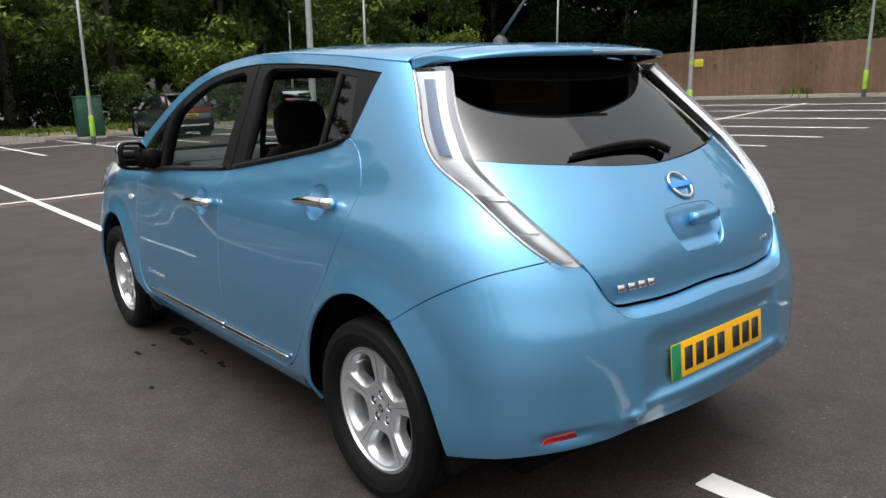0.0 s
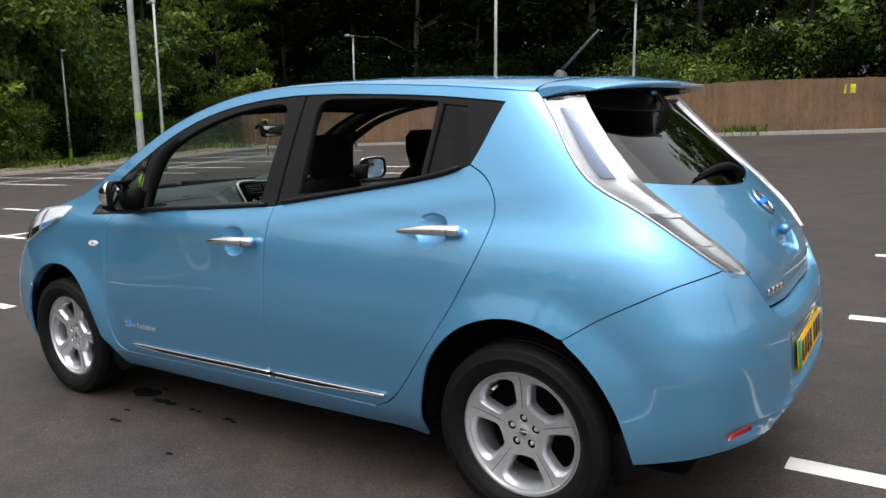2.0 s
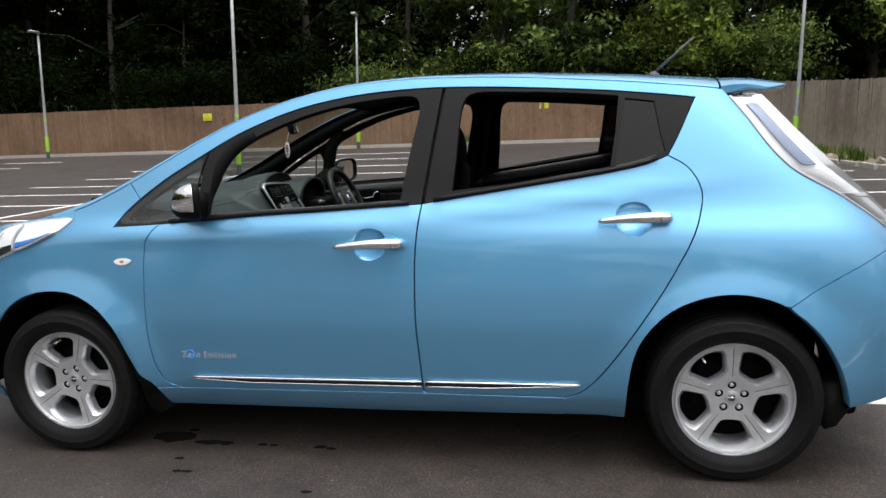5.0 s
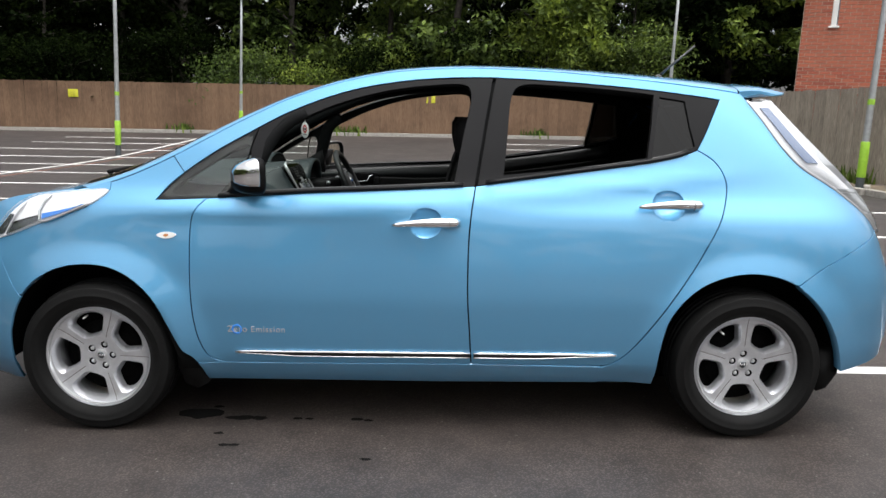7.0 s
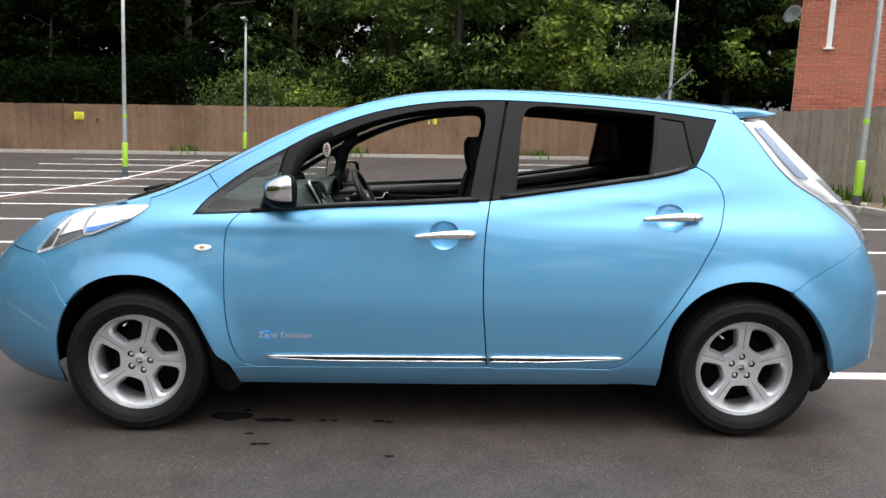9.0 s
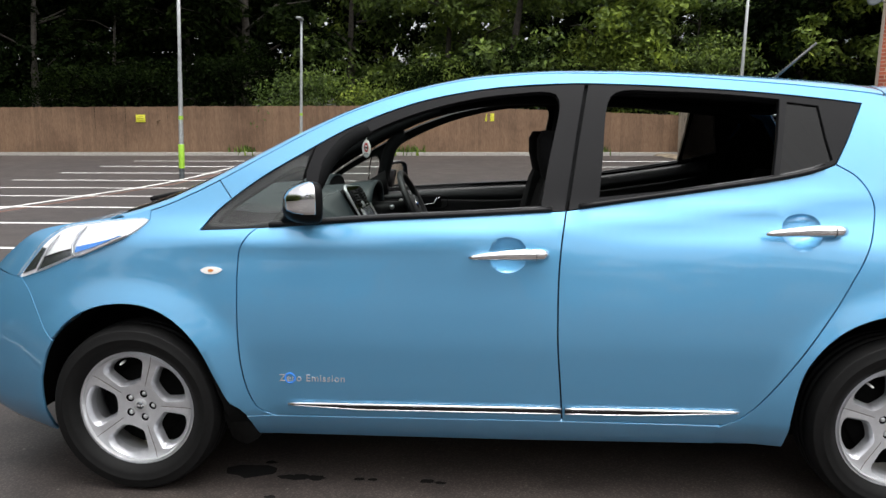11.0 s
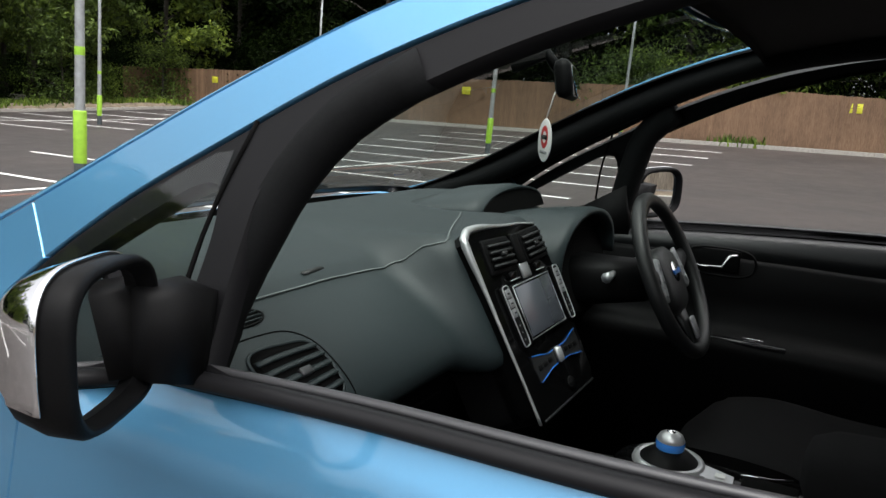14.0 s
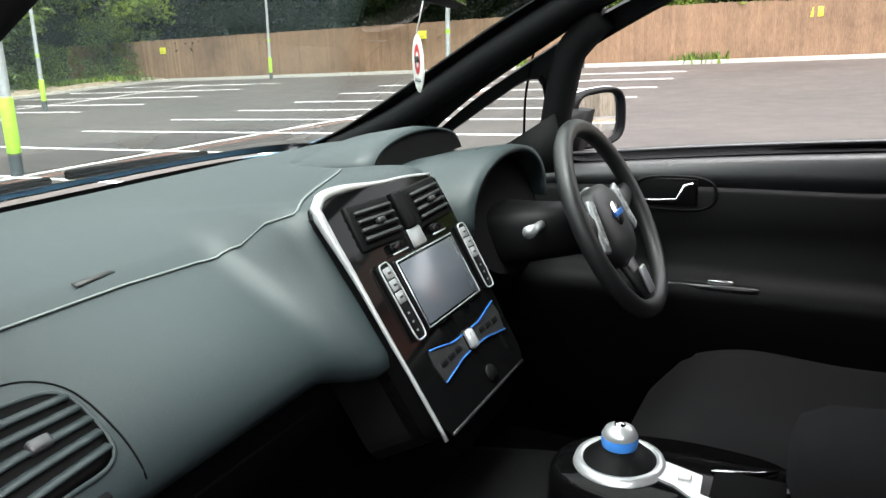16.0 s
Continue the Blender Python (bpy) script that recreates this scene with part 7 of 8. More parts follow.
for z in (0.45, 1.1, 1.8):
    bm = loft([[tuple(SF0.lerp(SF1, s) + Vector((0.03 + dx, 0, z + dz))) for dx, dz in ((0, -0.04), (0.04, -0.04), (0.04, 0.04), (0, 0.04))] for s in np.linspace(0, 1, 12)])
    part("rail", bm, GREYFENCE, side_fence, smooth=False)
# planting strip with rubble at the foot of the grey fence
def strip_mesh(x_in, x_out, y0, y1, z, bump, seed, nx=8, step=0.3):
    rng = random.Random(seed)
    bm = bmesh.new()
    grid = []
    for y in np.arange(y0, y1, step):
        row = []
        for i in range(nx + 1):
            s = i / nx
            x = x_in(y) * (1 - s) + x_out(y) * s
            row.append(bm.verts.new((x, y, gz(x, y) + (0.02 if i in (0, nx) else z) + bump * noise.noise(Vector((x * 2.3, y * 2.3, seed))))))
        grid.append(row)
    for a, b in zip(grid, grid[1:]):
        for i in range(nx):
            bm.faces.new((a[i], a[i + 1], b[i + 1], b[i]))
    bmesh.ops.recalc_face_normals(bm, faces=bm.faces)
    return bm


def fence_x(y):
    return 7.45 + (28 - y) * 3.45 / 37


tagged(part("planting_strip", strip_mesh(lambda y: fence_x(y) - 1.15, lambda y: fence_x(y) - 0.03, -8.5, 27.6, 0.09, 0.05, 3), SOIL, None, "dry soil strip with rubble along the grey fence"), kind="structure", category="verge")
kerb2 = thing("kerb_east", "pale concrete kerb along the planting strip", "kerb", kind="structure")
for y in np.arange(-8.5, 27.0, 0.915):
    part("kerb_stone", block((0.12, 0.905, 0.20), (fence_x(y) - 1.22, y + 0.46, 0.02), 0.012), CONCRETE, kerb2, smooth=False)
rng = random.Random(8)
STONE_MES = []
for k in range(3):
    bm = bmesh.new()
    bmesh.ops.create_icosphere(bm, subdivisions=2, radius=1.0)
    for v in bm.verts:
        v.co *= 0.8 + 0.35 * noise.noise(v.co * 1.3 + Vector((k * 7, 0, 0)))
    STONE_MES.append(mesh_of(bm, "stone"))
for i in range(46):
    y = rng.uniform(6.5, 20)
    s = rng.uniform(0.05, 0.17)
    ob = part("rubble_stone", STONE_MES[i % 3], CONCRETE, None, "pale broken stone on the planting strip", category="stone", group="rubble", smooth=False)
    ob.matrix_basis = Matrix.Translation((fence_x(y) - rng.uniform(0.25, 1.05), y, 0.09 + s * 0.3)) @ pose(0, 0, 0, rng.uniform(0, 60), rng.uniform(0, 60), rng.uniform(0, 360)) @ Matrix.Diagonal((s, s * 0.8, s * 0.6, 1))


def tuft_mesh(n, spread, h, seed):
    rng = random.Random(seed)
    verts, faces = [], []
    for _ in range(n):
        x, y, a = rng.gauss(0, spread), rng.gauss(0, spread), rng.uniform(0, 6.28)
        L, w, b = h * rng.uniform(0.5, 1.2), 0.012 + 0.02 * rng.random(), rng.uniform(0.1, 0.6) * h
        dx, dy = math.cos(a), math.sin(a)
        i = len(verts)
        verts += [(x - dy * w, y + dx * w, 0), (x + dy * w, y - dx * w, 0), (x + dx * b * 0.4 + dy * w * 0.7, y + dy * b * 0.4 - dx * w * 0.7, L * 0.6),
                  (x + dx * b * 0.4 - dy * w * 0.7, y + dy * b * 0.4 + dx * w * 0.7, L * 0.6), (x + dx * b, y + dy * b, L)]
        faces += [(i, i + 1, i + 2, i + 3), (i + 3, i + 2, i + 4)]
    me = bpy.data.meshes.new("tuft")
    me.from_pydata(verts, [], faces)
    return me


TUFTS = [tuft_mesh(90, 0.16, 0.32, s) for s in range(3)]
for i in range(26):
    y = rng.uniform(5, 26)
    ob = part("weed_tuft", TUFTS[i % 3], GRASS, None, "green weeds growing by the fence foot", category="weed", group="weeds by the grey fence", smooth=None)
    ob.matrix_basis = Matrix.Translation((fence_x(y) - rng.uniform(0.15, 0.9), y, 0.08)) @ pose(0, 0, 0, 0, 0, rng.uniform(0, 360))
for x in (-4.35, -3.5, -10.8, 4.2):
    ob = part("weed_tuft", TUFTS[int(abs(x)) % 3], GRASS, None, "yellow-green weed at the foot of the brown fence", category="weed", group="weeds by the brown fence", smooth=None)
    ob.matrix_basis = Matrix.Translation((x, FY - 0.2, gz(x, FY))) @ Matrix.Diagonal((1.5, 0.8, 1.3, 1))

# ---------------------------------------------------------------- lamp posts
def lamp_post(height):
    root = thing("lamp_post", "grey steel lamp post with a lime green sleeve", "lamp post", group="car park lamp posts")
    part("base", lathe([(0.076, -0.05), (0.076, 0.30)], 20), POLEBASE, root, "dark grey base")
    part("sleeve", lathe([(0.078, 0.29), (0.081, 0.30), (0.081, 0.95), (0.076, 0.965), (0.055, 0.97)], 20), LIME, root, "lime green sleeve")
    part("mast", lathe([(0.064, 0.95), (0.060, 1.8), (0.050, 3.5), (0.042, height), (0.0, height + 0.01)], 16), GALV, root, "galvanised mast")
    part("band", lathe([(0.0625, 1.66), (0.0635, 1.665), (0.0635, 1.76), (0.0625, 1.765)], 16), LIME, root, "lime green band")
    part("lamp_head", join(block((0.52, 0.20, 0.09), (0.26, 0, height + 0.03), 0.03), block((0.10, 0.10, 0.10), (0.0, 0, height - 0.01), 0.02)), GALV, root, "flat lamp head")
    return root


lean = Vector((0, 0, 1)).rotation_difference(UP).to_matrix().to_4x4()
TALL = [(-8.92, 4.82, 200), (-9.0, 17.2, 200), (-22.45, 15.0, 160), (-23.85, 4.75, 20), (8.15, 10.35, 180), (7.75, 21.6, 180)]
SHORT = [(-8.2, 27.25, -90), (-22.6, 26.6, -90), (-33.0, 17.3, -20)]
for height, places in ((6.3, TALL), (5.5, SHORT)):
    first = lamp_post(height)
    for i, (x, y, a) in enumerate(places):
        m = Matrix.Translation((x, y, gz(x, y))) @ lean @ pose(0, 0, 0, 0, 0, a)
        if i == 0:
            first.matrix_basis = m
        else:
            copy_thing(first, m)

# ---------------------------------------------------------------- brick house behind the grey fence
def brick_material():
    m = Mat("red_brick", (0.36, 0.10, 0.055), 0.85)
    tone = m.ramp(m.island(), [(0.0, (0.27, 0.068, 0.040)), (0.5, (0.37, 0.100, 0.056)), (1.0, (0.44, 0.135, 0.075))])
    tone2 = m.ramp(m.random(), [(0.0, (0.88, 0.88, 0.88)), (1.0, (1.08, 1.06, 1.05))])
    m.color(m.mix(1.0, m.mix(1.0, tone, tone2, "MULTIPLY"), m.ramp(m.noise(30), [(0.3, (0.8, 0.8, 0.8)), (0.7, (1.1, 1.1, 1.1))]), "MULTIPLY"))
    m.bump(m.noise(60), 0.3, 0.003)
    return m.m


BRICK = brick_material()
MORTAR = flecked("pale_mortar", (0.62, 0.54, 0.47), (0.50, 0.43, 0.36), 0.95, 30, 0.3)
ROOFTILE = flecked("brown_roof_tiles", (0.16, 0.09, 0.065), (0.09, 0.055, 0.04), 0.85, 12, 0.4, 0.01)
HOUSE_TURN = -25.0
house = thing("brick_house", "red brick house behind the grey fence", "house")
HC = Vector((10.75, 19.0, 0))  # the corner that shows
house.matrix_basis = Matrix.Translation(HC) @ lean @ pose(0, 0, 0, 0, 0, HOUSE_TURN)
# local: the shown wall runs along +x from the corner, facing -y
WL, WH, WIN = 9.0, 6.6, (0.74, 0.92, 4.10, 5.65)
part("wall", join(block((WL, 0.22, WH), (WL / 2, 0.125, WH / 2)), block((0.22, 7.0, WH), (0.125, 3.6, WH / 2)), block((WL, 0.22, WH), (WL / 2, 7.1, WH / 2)), block((0.22, 7.0, WH), (WL - 0.12, 3.6, WH / 2))), MORTAR, house, "pale mortar and inner wall", smooth=False)
gable = loft([[(-0.3 if s == 0 else WL + 0.3, y, z) for y, z in ((-0.35, WH - 0.15), (3.6, WH + 2.4), (7.55, WH - 0.15), (3.6, WH + 2.2))] for s in (0, 1)])
part("roof", gable, ROOFTILE, house, "brown tiled roof", smooth=False)
bl, bh, j = 0.290, 0.086, 0.019
bm = bmesh.new()
bmesh.ops.create_cube(bm, size=1.0)
bmesh.ops.scale(bm, vec=(bl, 0.03, bh), verts=bm.verts)
BRICK_ME = mesh_of(bm, "brick")
rest, rest_f, singles = [], [], []
for r in range(int(WH / (bh + j))):
    z = (r + 0.5) * (bh + j)
    x = bl / 2 - ((bl + j) / 2 if r % 2 else 0)
    while x < WL:
        spans = [(max(0, x - bl / 2), min(WL, x + bl / 2))]
        if WIN[2] < z < WIN[3]:
            spans = [(a, b) for a, b in ((spans[0][0], min(spans[0][1], WIN[0])), (max(spans[0][0], WIN[1]), spans[0][1])) if b - a > 0.01]
        for x0, x1 in spans:
            if x1 - x0 > bl - 0.001 and bl / 2 <= x < 3.2 and 2.9 < z < 5.2 and len(singles) < 290:
                singles.append((x, z))
            else:
                i = len(rest)
                rest += [(x0, 0.0, z - bh / 2), (x1, 0.0, z - bh / 2), (x1, 0.0, z + bh / 2), (x0, 0.0, z + bh / 2),
                         (x0, 0.02, z - bh / 2), (x1, 0.02, z - bh / 2), (x1, 0.02, z + bh / 2), (x0, 0.02, z + bh / 2)]
                rest_f += [(i, i + 1, i + 2, i + 3), (i + 3, i + 2, i + 6, i + 7), (i + 1, i, i + 4, i + 5), (i, i + 3, i + 7, i + 4), (i + 2, i + 1, i + 5, i + 6)]
        x += bl + j
me = bpy.data.meshes.new("bricks")
me.from_pydata(rest, [], rest_f)
tagged(part("bricks", me, BRICK, house, "red brick courses", smooth=False), kind="stuff")
for x, z in singles:
    ob = part("brick", BRICK_ME, BRICK, house, smooth=None)
    ob.matrix_basis = Matrix.Translation((x, 0.015, z))
win = part("window", join(block((0.15, 0.05, 1.5), ((WIN[0] + WIN[1]) / 2, 0.02, 4.87), 0.01)), WHITE, house, "narrow white window frame", smooth=False)
part("pane", block((0.04, 0.03, 1.46), ((WIN[0] + WIN[1]) / 2 + 0.085, 0.012, 4.89)), SCREEN, win, "dark glass pane", smooth=False)
part("sill", block((0.30, 0.12, 0.06), ((WIN[0] + WIN[1]) / 2, -0.03, 4.10), 0.01), WHITE, win, "white window sill", smooth=False)
dish = lathe([(0.0, 0.0), (0.12, 0.012), (0.22, 0.04), (0.29, 0.075), (0.285, 0.085), (0.2, 0.045), (0.0, 0.012)], 28, pose(-0.22, -0.32, 5.05, 70, 0, -35))
d = part("satellite_dish", dish, POLEBASE, house, "dark satellite dish")
part("bracket", tube([(-0.18, -0.2, 5.0), (-0.05, -0.02, 4.95), (0.05, 0.05, 4.9)], 0.02, 8), GALV, d)

# ---------------------------------------------------------------- trees
def tree_meshes(seed, height, spread, low, leaf, count):
    rng = random.Random(seed)
    trunk_parts = []
    lean_x, lean_y = rng.gauss(0, 0.4), rng.gauss(0, 0.4)
    spine = [Vector((lean_x * s * s + 0.12 * math.sin(5 * s + seed), lean_y * s * s, height * 0.82 * s)) for s in np.linspace(0, 1, 9)]
    trunk_parts.append(tube(spine, [0.22 * (1 - 0.85 * s) * height / 12 * (1.35 if s == 0 else 1) for s in np.linspace(0, 1, 9)], 9))
    centres = []
    for i in range(16):
        s = rng.uniform(low, 0.97)
        base = spine[0].lerp(spine[-1], s)
        a = rng.uniform(0, 6.283)
        L = spread * (0.55 + 0.6 * math.sin(math.pi * min(1, (s - low) / (1 - low) * 0.85 + 0.15))) * rng.uniform(0.65, 1.1)
        tipp = base + Vector((math.cos(a) * L, math.sin(a) * L, rng.uniform(-0.05, 0.40) * L))
        mid = base.lerp(tipp, 0.5) + Vector((0, 0, 0.12 * L))
        trunk_parts.append(tube([base, mid, tipp], [0.055 * height / 12, 0.035 * height / 12, 0.010], 6))
        for q in (0.35, 0.6, 0.8, 1.0):
            for _ in range(2):
                centres.append((base.lerp(tipp, q) + Vector((rng.gauss(0, 0.5), rng.gauss(0, 0.5), rng.gauss(0, 0.42))), rng.uniform(0.35, 0.85)))
    for _ in range(12):
        centres.append((Vector((rng.gauss(0, 0.8), rng.gauss(0, 0.8), height * rng.uniform(0.82, 1.0))), rng.uniform(0.4, 0.8)))
    trunk = join(*trunk_parts)
    verts, faces = [], []
    per = count // len(centres)
    for c, r in centres:
        for _ in range(int(per * (r / 0.6) ** 1.5) + 4):
            v = Vector((rng.gauss(0, 1), rng.gauss(0, 1), rng.gauss(0, 1)))
            v = v.normalized() * r * rng.random() ** 0.45
            p = c + Vector((v.x * 1.25, v.y * 1.25, v.z * 0.72))
            n = (v.normalized() * 0.6 + Vector((rng.gauss(0, 0.6), rng.gauss(0, 0.6), 0.6 + rng.gauss(0, 0.4)))).normalized()
            u = n.orthogonal().normalized()
            u.rotate(Matrix.Rotation(rng.uniform(0, 6.283), 3, n))
            w = n.cross(u)
            L, W = leaf * rng.uniform(0.7, 1.4), leaf * rng.uniform(0.35, 0.6)
            i = len(verts)
            verts += [tuple(p - u * L), tuple(p + w * W), tuple(p + u * L - n * L * 0.25), tuple(p - w * W)]
            faces.append((i, i + 1, i + 2, i + 3))
    me = bpy.data.meshes.new("crown")
    me.from_pydata(verts, [], faces)
    return mesh_of(trunk, "trunk"), me


KINDS = [tree_meshes(11, 12.5, 3.3, 0.14, 0.150, 9000), tree_meshes(23, 14.0, 3.0, 0.20, 0.160, 9000), tree_meshes(37, 11.0, 3.2, 0.10, 0.140, 9000), tree_meshes(41, 15.0, 3.8, 0.26, 0.165, 9000)]
BUSHES = [tree_meshes(51, 3.6, 1.5, 0.08, 0.085, 5000), tree_meshes(57, 4.4, 1.7, 0.08, 0.09, 5000)]
CROWNS = {}


def crown_mesh(kind, tone):
    if (id(kind), tone) not in CROWNS:
        me = kind[1].copy()
        me.materials.clear()
        me.materials.append((LEAVES, LEAVES_LIGHT, LEAVES_SHADED)[tone])
        CROWNS[(id(kind), tone)] = me
    return CROWNS[(id(kind), tone)]


def plant(kind, tone, x, y, turn, size, name="tree", label="broadleaf tree in full green leaf", group="trees round the car park"):
    t = thing(name, label, name, Matrix.Translation((x, y, gz(x, y) - 0.05)) @ lean @ pose(0, 0, 0, 0, 0, turn) @ Matrix.Diagonal((size, size, size, 1)), group)
    part("trunk", kind[0], BARK, t, smooth=True)
    part("crown", crown_mesh(kind, tone), None, t, smooth=None)
    return t


rng = random.Random(77)
LABELS = ("broadleaf tree in full green leaf", "young tree with bright yellow-green leaves", "broadleaf tree with woodland shade put into its leaf colour")
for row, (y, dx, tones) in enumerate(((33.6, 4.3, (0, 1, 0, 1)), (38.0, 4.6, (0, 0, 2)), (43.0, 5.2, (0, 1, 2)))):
    x = -66 + row * 1.7
    while x < 34:
        # Tone 2, with canopy shade in the colour, fills everything west of x -12.
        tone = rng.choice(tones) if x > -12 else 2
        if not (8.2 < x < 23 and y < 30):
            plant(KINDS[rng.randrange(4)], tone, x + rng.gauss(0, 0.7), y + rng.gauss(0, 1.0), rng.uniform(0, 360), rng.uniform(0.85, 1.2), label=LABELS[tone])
        x += dx * rng.uniform(0.8, 1.2)
for i in range(34):
    x = -62 + 2.15 * i + rng.gauss(0, 0.5)
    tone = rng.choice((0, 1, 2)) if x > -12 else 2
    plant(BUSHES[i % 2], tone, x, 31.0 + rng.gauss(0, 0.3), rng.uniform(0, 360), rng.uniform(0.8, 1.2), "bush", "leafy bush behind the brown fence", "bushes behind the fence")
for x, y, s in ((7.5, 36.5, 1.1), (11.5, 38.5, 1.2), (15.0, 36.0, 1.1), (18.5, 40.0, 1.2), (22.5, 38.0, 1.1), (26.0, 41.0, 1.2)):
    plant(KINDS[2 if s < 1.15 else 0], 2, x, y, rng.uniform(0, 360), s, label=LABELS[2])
# the western edge, and the far sides that close the place
for col, (x, dy) in enumerate(((-35.5, 4.4), (-41.0, 4.8), (-48.0, 5.6))):
    y = -34 + col
    while y < 29:
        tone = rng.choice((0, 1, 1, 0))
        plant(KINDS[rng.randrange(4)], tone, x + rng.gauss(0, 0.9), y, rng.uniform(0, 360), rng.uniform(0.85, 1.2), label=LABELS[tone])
        y += dy * rng.uniform(0.8, 1.2)
for i in range(20):
    tone = rng.choice((0, 2, 1))
    plant(BUSHES[i % 2], tone, -33.6 + rng.gauss(0, 0.5), -30 + 3.0 * i, rng.uniform(0, 360), rng.uniform(0.6, 1.0), "bush", "leafy bush on the western verge", "bushes on the verge")
for i in range(24):
    plant(KINDS[rng.randrange(4)], rng.choice((0, 2)), -52 + 5.2 * i, -44 + rng.gauss(0, 1.5), rng.uniform(0, 360), rng.uniform(0.8, 1.1), label=LABELS[0])
for i in range(4):
    plant(KINDS[rng.randrange(4)], rng.choice((0, 2)), 44 + rng.gauss(0, 1.5), -30 + 14 * i, rng.uniform(0, 360), rng.uniform(0.8, 1.1), label=LABELS[0])
for x, y, turn in ((-36.2, 15.4, 10), (-35.6, 16.0, 80), (-35.9, 17.4, 200)):
    t = thing("birch", "slender birch with a pale trunk", "tree", Matrix.Translation((x, y, gz(x, y))) @ lean @ pose(0, 0, 0, 0, 0, turn) @ Matrix.Diagonal((0.8, 0.8, 1.15, 1)), "birches on the verge")
    part("trunk", tube([(0, 0, 0), (0.05, 0.1, 2), (0.2, 0.25, 5), (0.3, 0.3, 10)], [0.13, 0.11, 0.09, 0.04], 9), PALEBARK, t, "pale birch trunk")
    part("crown", crown_mesh(KINDS[3], 0), None, t, smooth=None)
far = bmesh.new()
wood = bpy.data.meshes.new("far_wood")
verts, faces = [], []
for i in range(44000):
    a = rng.uniform(0, 1)
    side_pick = rng.random()
    if side_pick < 0.6:
        p = Vector((-75 + 130 * a, 50 + rng.uniform(-1.5, 3), rng.uniform(0, 1) ** 0.8 * (17 + 3 * math.sin(a * 40))))
    else:
        p = Vector((-56 - rng.uniform(-1.5, 3), -40 + 95 * a, rng.uniform(0, 1) ** 0.8 * (11 + 3 * math.sin(a * 33))))
    n = Vector((rng.gauss(0, 1), rng.gauss(0, 1), rng.gauss(0, 1))).normalized()
    u = n.orthogonal().normalized()
    w = n.cross(u)
    s = rng.uniform(0.25, 0.6)
    k = len(verts)
    verts += [tuple(p - u * s), tuple(p + w * s * 0.6), tuple(p + u * s), tuple(p - w * s * 0.6)]
    faces.append((k, k + 1, k + 2, k + 3))
far.free()
wood.from_pydata(verts, [], faces)
# The far wood takes the leaf colour that has shade painted in.
tagged(part("far_wood", wood, LEAVES_SHADED, None, "dense distant woodland with its shade in the leaf colour", smooth=None), kind="stuff", category="woodland")

# ---------------------------------------------------------------- western edge of the car park
tagged(part("verge", strip_mesh(lambda y: -30.3, lambda y: -33.8, -34, 28, 0.22, 0.16, 9, nx=10, step=0.6), SOIL, None, "dry earth verge with grass under the trees"), kind="structure", category="verge")
kerb3 = thing("kerb_west", "pale concrete kerb along the verge", "kerb", kind="structure")
for y in np.arange(-33, 27.5, 0.915):
    part("kerb_stone", block((0.13, 0.905, 0.22), (-30.25, y + 0.46, gz(-30, y) + 0.03), 0.012), CONCRETE, kerb3, smooth=False)
rng = random.Random(31)
GRASS_MES = [tuft_mesh(160, 0.28, 0.30, 20 + s) for s in range(3)]
grass_v, grass_f = [], []
for i in range(60):
    y = rng.uniform(-6, 26)
    m = Matrix.Translation((-31.0 - rng.random() * 2.2, y, gz(-31, y) + 0.16)) @ pose(0, 0, 0, 0, 0, rng.uniform(0, 360)) @ Matrix.Diagonal((1.6, 1.6, 1.0, 1))
    k, me = len(grass_v), GRASS_MES[i % 3]
    grass_v += [tuple(m @ v.co) for v in me.vertices]
    grass_f += [tuple(k + a for a in p.vertices) for p in me.polygons]
me = bpy.data.meshes.new("grass")
me.from_pydata(grass_v, [], grass_f)
tagged(part("verge_grass", me, GRASS, None, "green grass on the earth verge", smooth=None), kind="stuff", category="grass")
# low concrete wall by the ramp
ramp = thing("ramp_wall", "low grey concrete ramp wall at the edge of the car park", "wall")
part("wall_face", loft([[(x, y, z) for y, z in ((-3.0, 0.0), (4.2, 0.0), (4.2, 0.18), (0.5, 0.55), (-3.0, 0.60))] for x in (-28.9, -28.6)]), CONCRETE, ramp, smooth=False)
part("ramp_surface", loft([[(x, y, z) for y, z in ((-3.0, 0.0), (4.0, 0.0), (4.0, 0.12), (0.5, 0.48), (-3.0, 0.55))] for x in (-30.2, -28.9)]), ASPHALT, ramp, smooth=False)
CABGREEN = flecked("dark_green_paint", (0.015, 0.075, 0.045), (0.010, 0.05, 0.03), 0.5, 8, 0.1)
cab = thing("utility_cabinet", "dark green metal utility cabinet on the verge", "cabinet", Matrix.Translation((-28.6, 5.9, 0.0)))
part("body", block((0.55, 0.95, 1.55), (0, 0, 0.85), 0.02), CABGREEN, cab)
part("lid", block((0.62, 1.02, 0.06), (0, 0, 1.65), 0.015), CABGREEN, cab)
part("plinth", block((0.60, 1.00, 0.10), (0, 0, 0.05), 0.01), CONCRETE, cab)
for sy in (-0.235, 0.235):
    dr = part("door", block((0.012, 0.45, 1.42), (0.281, sy, 0.86), 0.004), CABGREEN, cab)
    part("handle", block((0.02, 0.02, 0.12), (0.292, sy * 0.25, 0.9), 0.004), GALV, dr, "steel handle")

# ---------------------------------------------------------------- parked dark grey car
GREYPAINT = Mat("dark_grey_car_paint", (0.035, 0.037, 0.040), 0.3, 0.5, Coat_Weight=1.0, Coat_Roughness=0.03).m
suv = thing("parked_suv", "dark grey sport utility car parked in a bay", "car", pose(-25.9, 8.15, 0, 0, 0, 0))
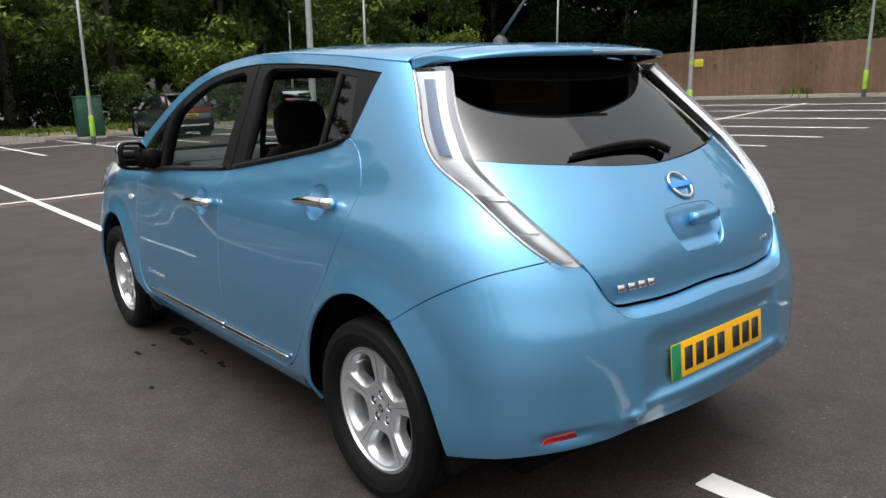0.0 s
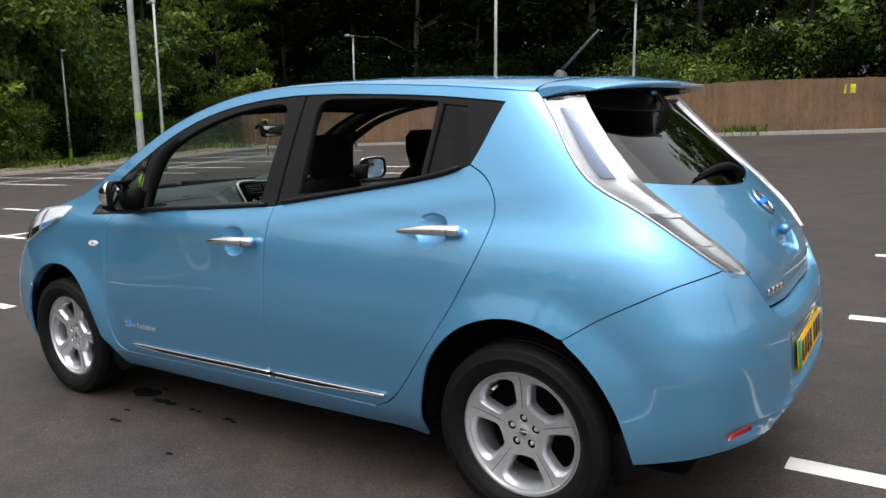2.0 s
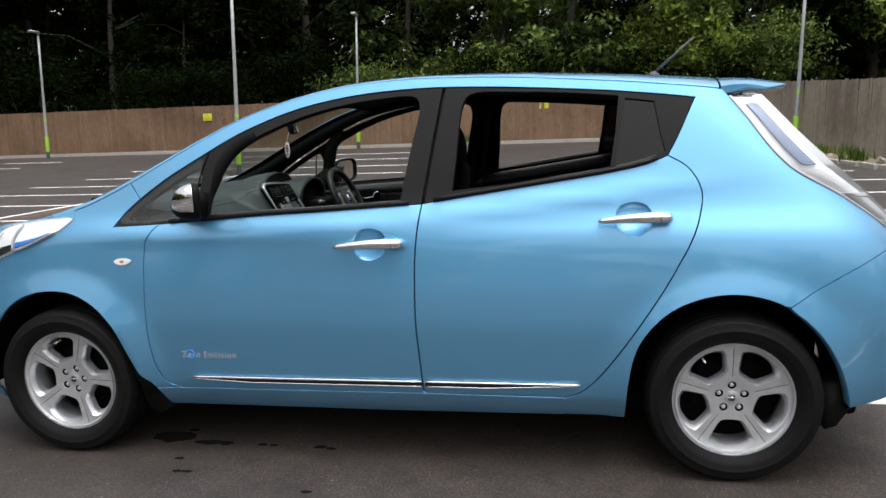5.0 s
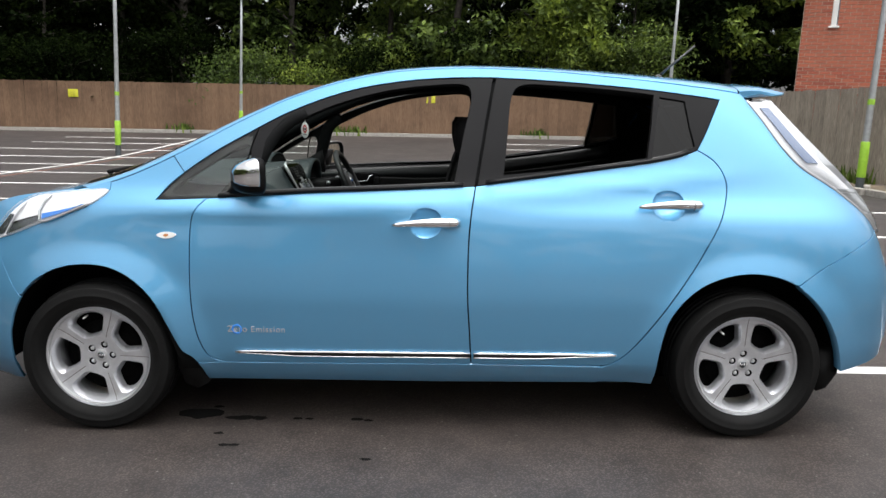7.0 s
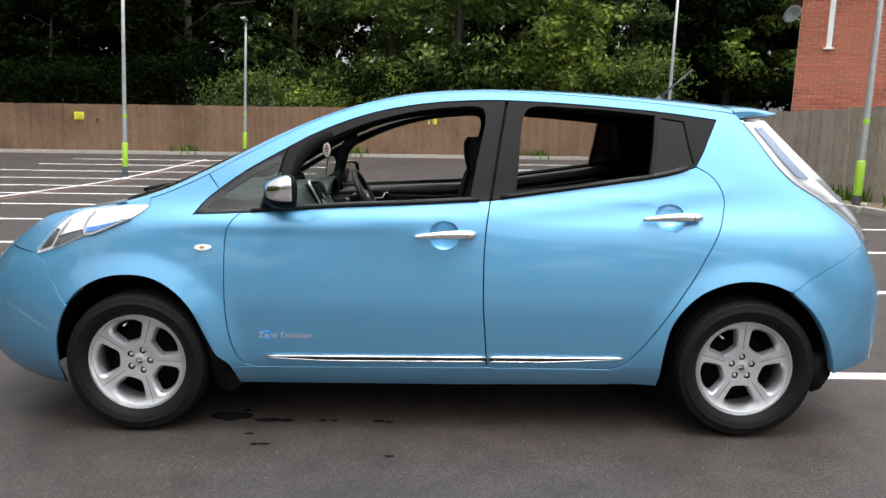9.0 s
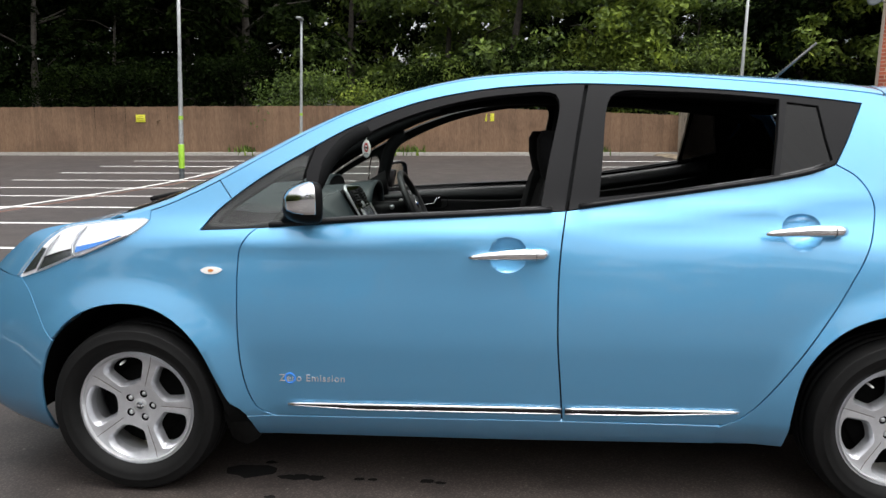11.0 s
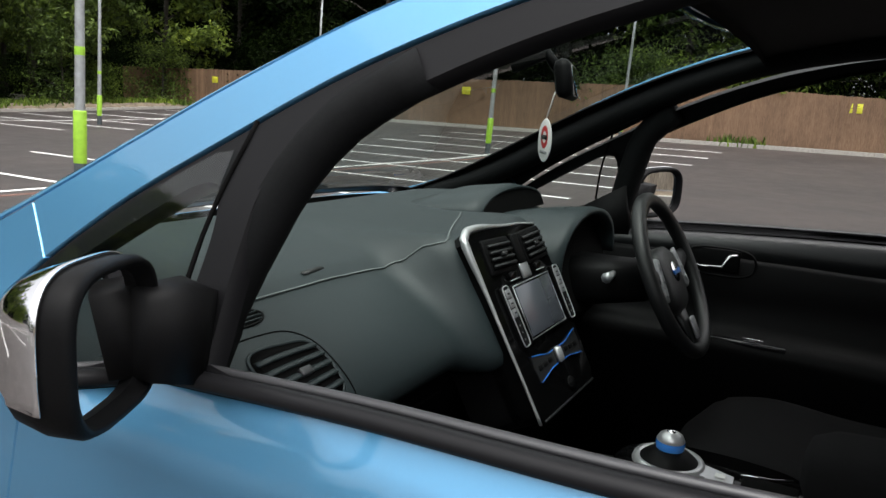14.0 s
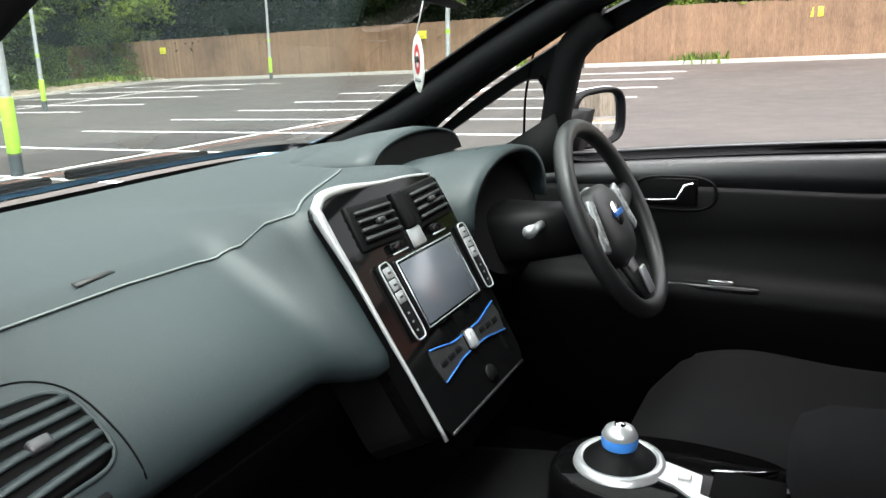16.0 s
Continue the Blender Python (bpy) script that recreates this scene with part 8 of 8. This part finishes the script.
# local: the car points to -x; rear at +x
prof = [(-2.2, 0.62, 0.72), (-2.05, 0.80, 0.86), (-1.5, 0.95, 0.92), (-0.95, 1.03, 0.93), (-0.3, 1.08, 0.93), (0.6, 1.10, 0.93), (1.3, 1.12, 0.93), (1.85, 1.08, 0.91), (2.12, 0.95, 0.86), (2.2, 0.66, 0.80)]
rings = []
for x, h, w in prof:
    b = 0.28 if abs(x) < 2.0 else 0.36
    rings.append([(x, sy * y, z) for sy, y, z in ((-1, w * 0.92, b), (-1, w, b + 0.15), (-1, w, h * 0.72), (-1, w * 0.96, h * 0.93), (-1, w * 0.80, h), (1, w * 0.80, h), (1, w * 0.96, h * 0.93), (1, w, h * 0.72), (1, w, b + 0.15), (1, w * 0.92, b))])
bm = loft(rings)
bmesh.ops.bevel(bm, geom=bm.edges[:], offset=0.03, segments=2, affect="EDGES")
part("body", bm, GREYPAINT, suv)
cab_rings = []
for x, z0, z1, w0, w1 in ((-1.05, 1.02, 1.06, 0.80, 0.74), (-0.35, 1.06, 1.52, 0.84, 0.64), (0.3, 1.08, 1.62, 0.86, 0.66), (1.1, 1.09, 1.60, 0.85, 0.65), (1.6, 1.10, 1.52, 0.83, 0.62), (2.02, 1.06, 1.12, 0.80, 0.74)):
    cab_rings.append([(x, -w0, z0), (x, -w1, z1 - 0.05), (x, -w1 * 0.9, z1), (x, w1 * 0.9, z1), (x, w1, z1 - 0.05), (x, w0, z0)])
part("glasshouse", loft(cab_rings), GLOSSY, suv, "dark tinted windows")
roof_r = [[(x, sy * w, z) for sy, w, z in ((-1, 0.62, z1 - 0.015), (-1, 0.50, z1 + 0.03), (1, 0.50, z1 + 0.03), (1, 0.62, z1 - 0.015))] for x, z1 in ((-0.45, 1.49), (0.3, 1.62), (1.1, 1.60), (1.72, 1.52))]
part("roof", loft(roof_r), GREYPAINT, suv)
part("rear_pillar", loft([[(x, sy * w, z) for x, z in ((1.25, 1.09), (1.55, 1.56), (1.78, 1.50), (2.08, 1.08))] for sy, w in ((-1, 0.86), (-1, 0.70))]), GREYPAINT, suv)
part("rear_pillar", loft([[(x, sy * w, z) for x, z in ((1.25, 1.09), (1.55, 1.56), (1.78, 1.50), (2.08, 1.08))] for sy, w in ((1, 0.86), (1, 0.70))]), GREYPAINT, suv)
part("spoiler", block((0.22, 1.20, 0.05), (1.80, 0, 1.555), 0.02), GREYPAINT, suv)
part("tail_lamp_bar", block((0.06, 1.62, 0.085), (2.165, 0, 0.985), 0.02), LAMPRED, suv, "red tail lamp bar")
part("bumper", block((0.16, 1.70, 0.26), (2.17, 0, 0.50), 0.05), PLASTIC, suv, "black rear bumper")
part("skid_plate", block((0.05, 1.25, 0.06), (2.26, 0, 0.44), 0.015), SILVER, suv, "silver bumper trim")
pl = part("number_plate", block((0.01, 0.52, 0.11), (2.215, 0, 0.80), 0.003), YELLOW, suv, "yellow rear number plate")
part("plate_bar", block((0.004, 0.40, 0.06), (2.222, 0, 0.80)), INK, pl, "plain black bar")
for sy in (-1, 1):
    part("door_mirror", block((0.14, 0.20, 0.14), (-0.75, sy * 1.02, 1.10), 0.04), GREYPAINT, suv)
    part("sill", block((2.3, 0.06, 0.14), (0.0, sy * 0.90, 0.32), 0.02), PLASTIC, suv, "black sill")
    for wx0 in (-1.33, 1.33):
        m = Matrix.Translation((wx0, sy * 0.82, 0.345)) @ (pose(0, 0, 0, 90, 0, 0) if sy < 0 else pose(0, 0, 0, 90, 0, 180)) @ Matrix.Diagonal((1.1, 1.1, 1.1, 1))
        w = new("wheel")
        w.parent, w.matrix_basis = suv, m
        part("tyre", TYRE_ME, RUBBER, w)
        part("rim", face_me, ALLOY, w, smooth=None)
        ring = lathe([(0.34, -0.10), (0.36, 0.118), (0.315, 0.122)], 36)
        part("arch", ring, PLASTIC, w, "black arch moulding")
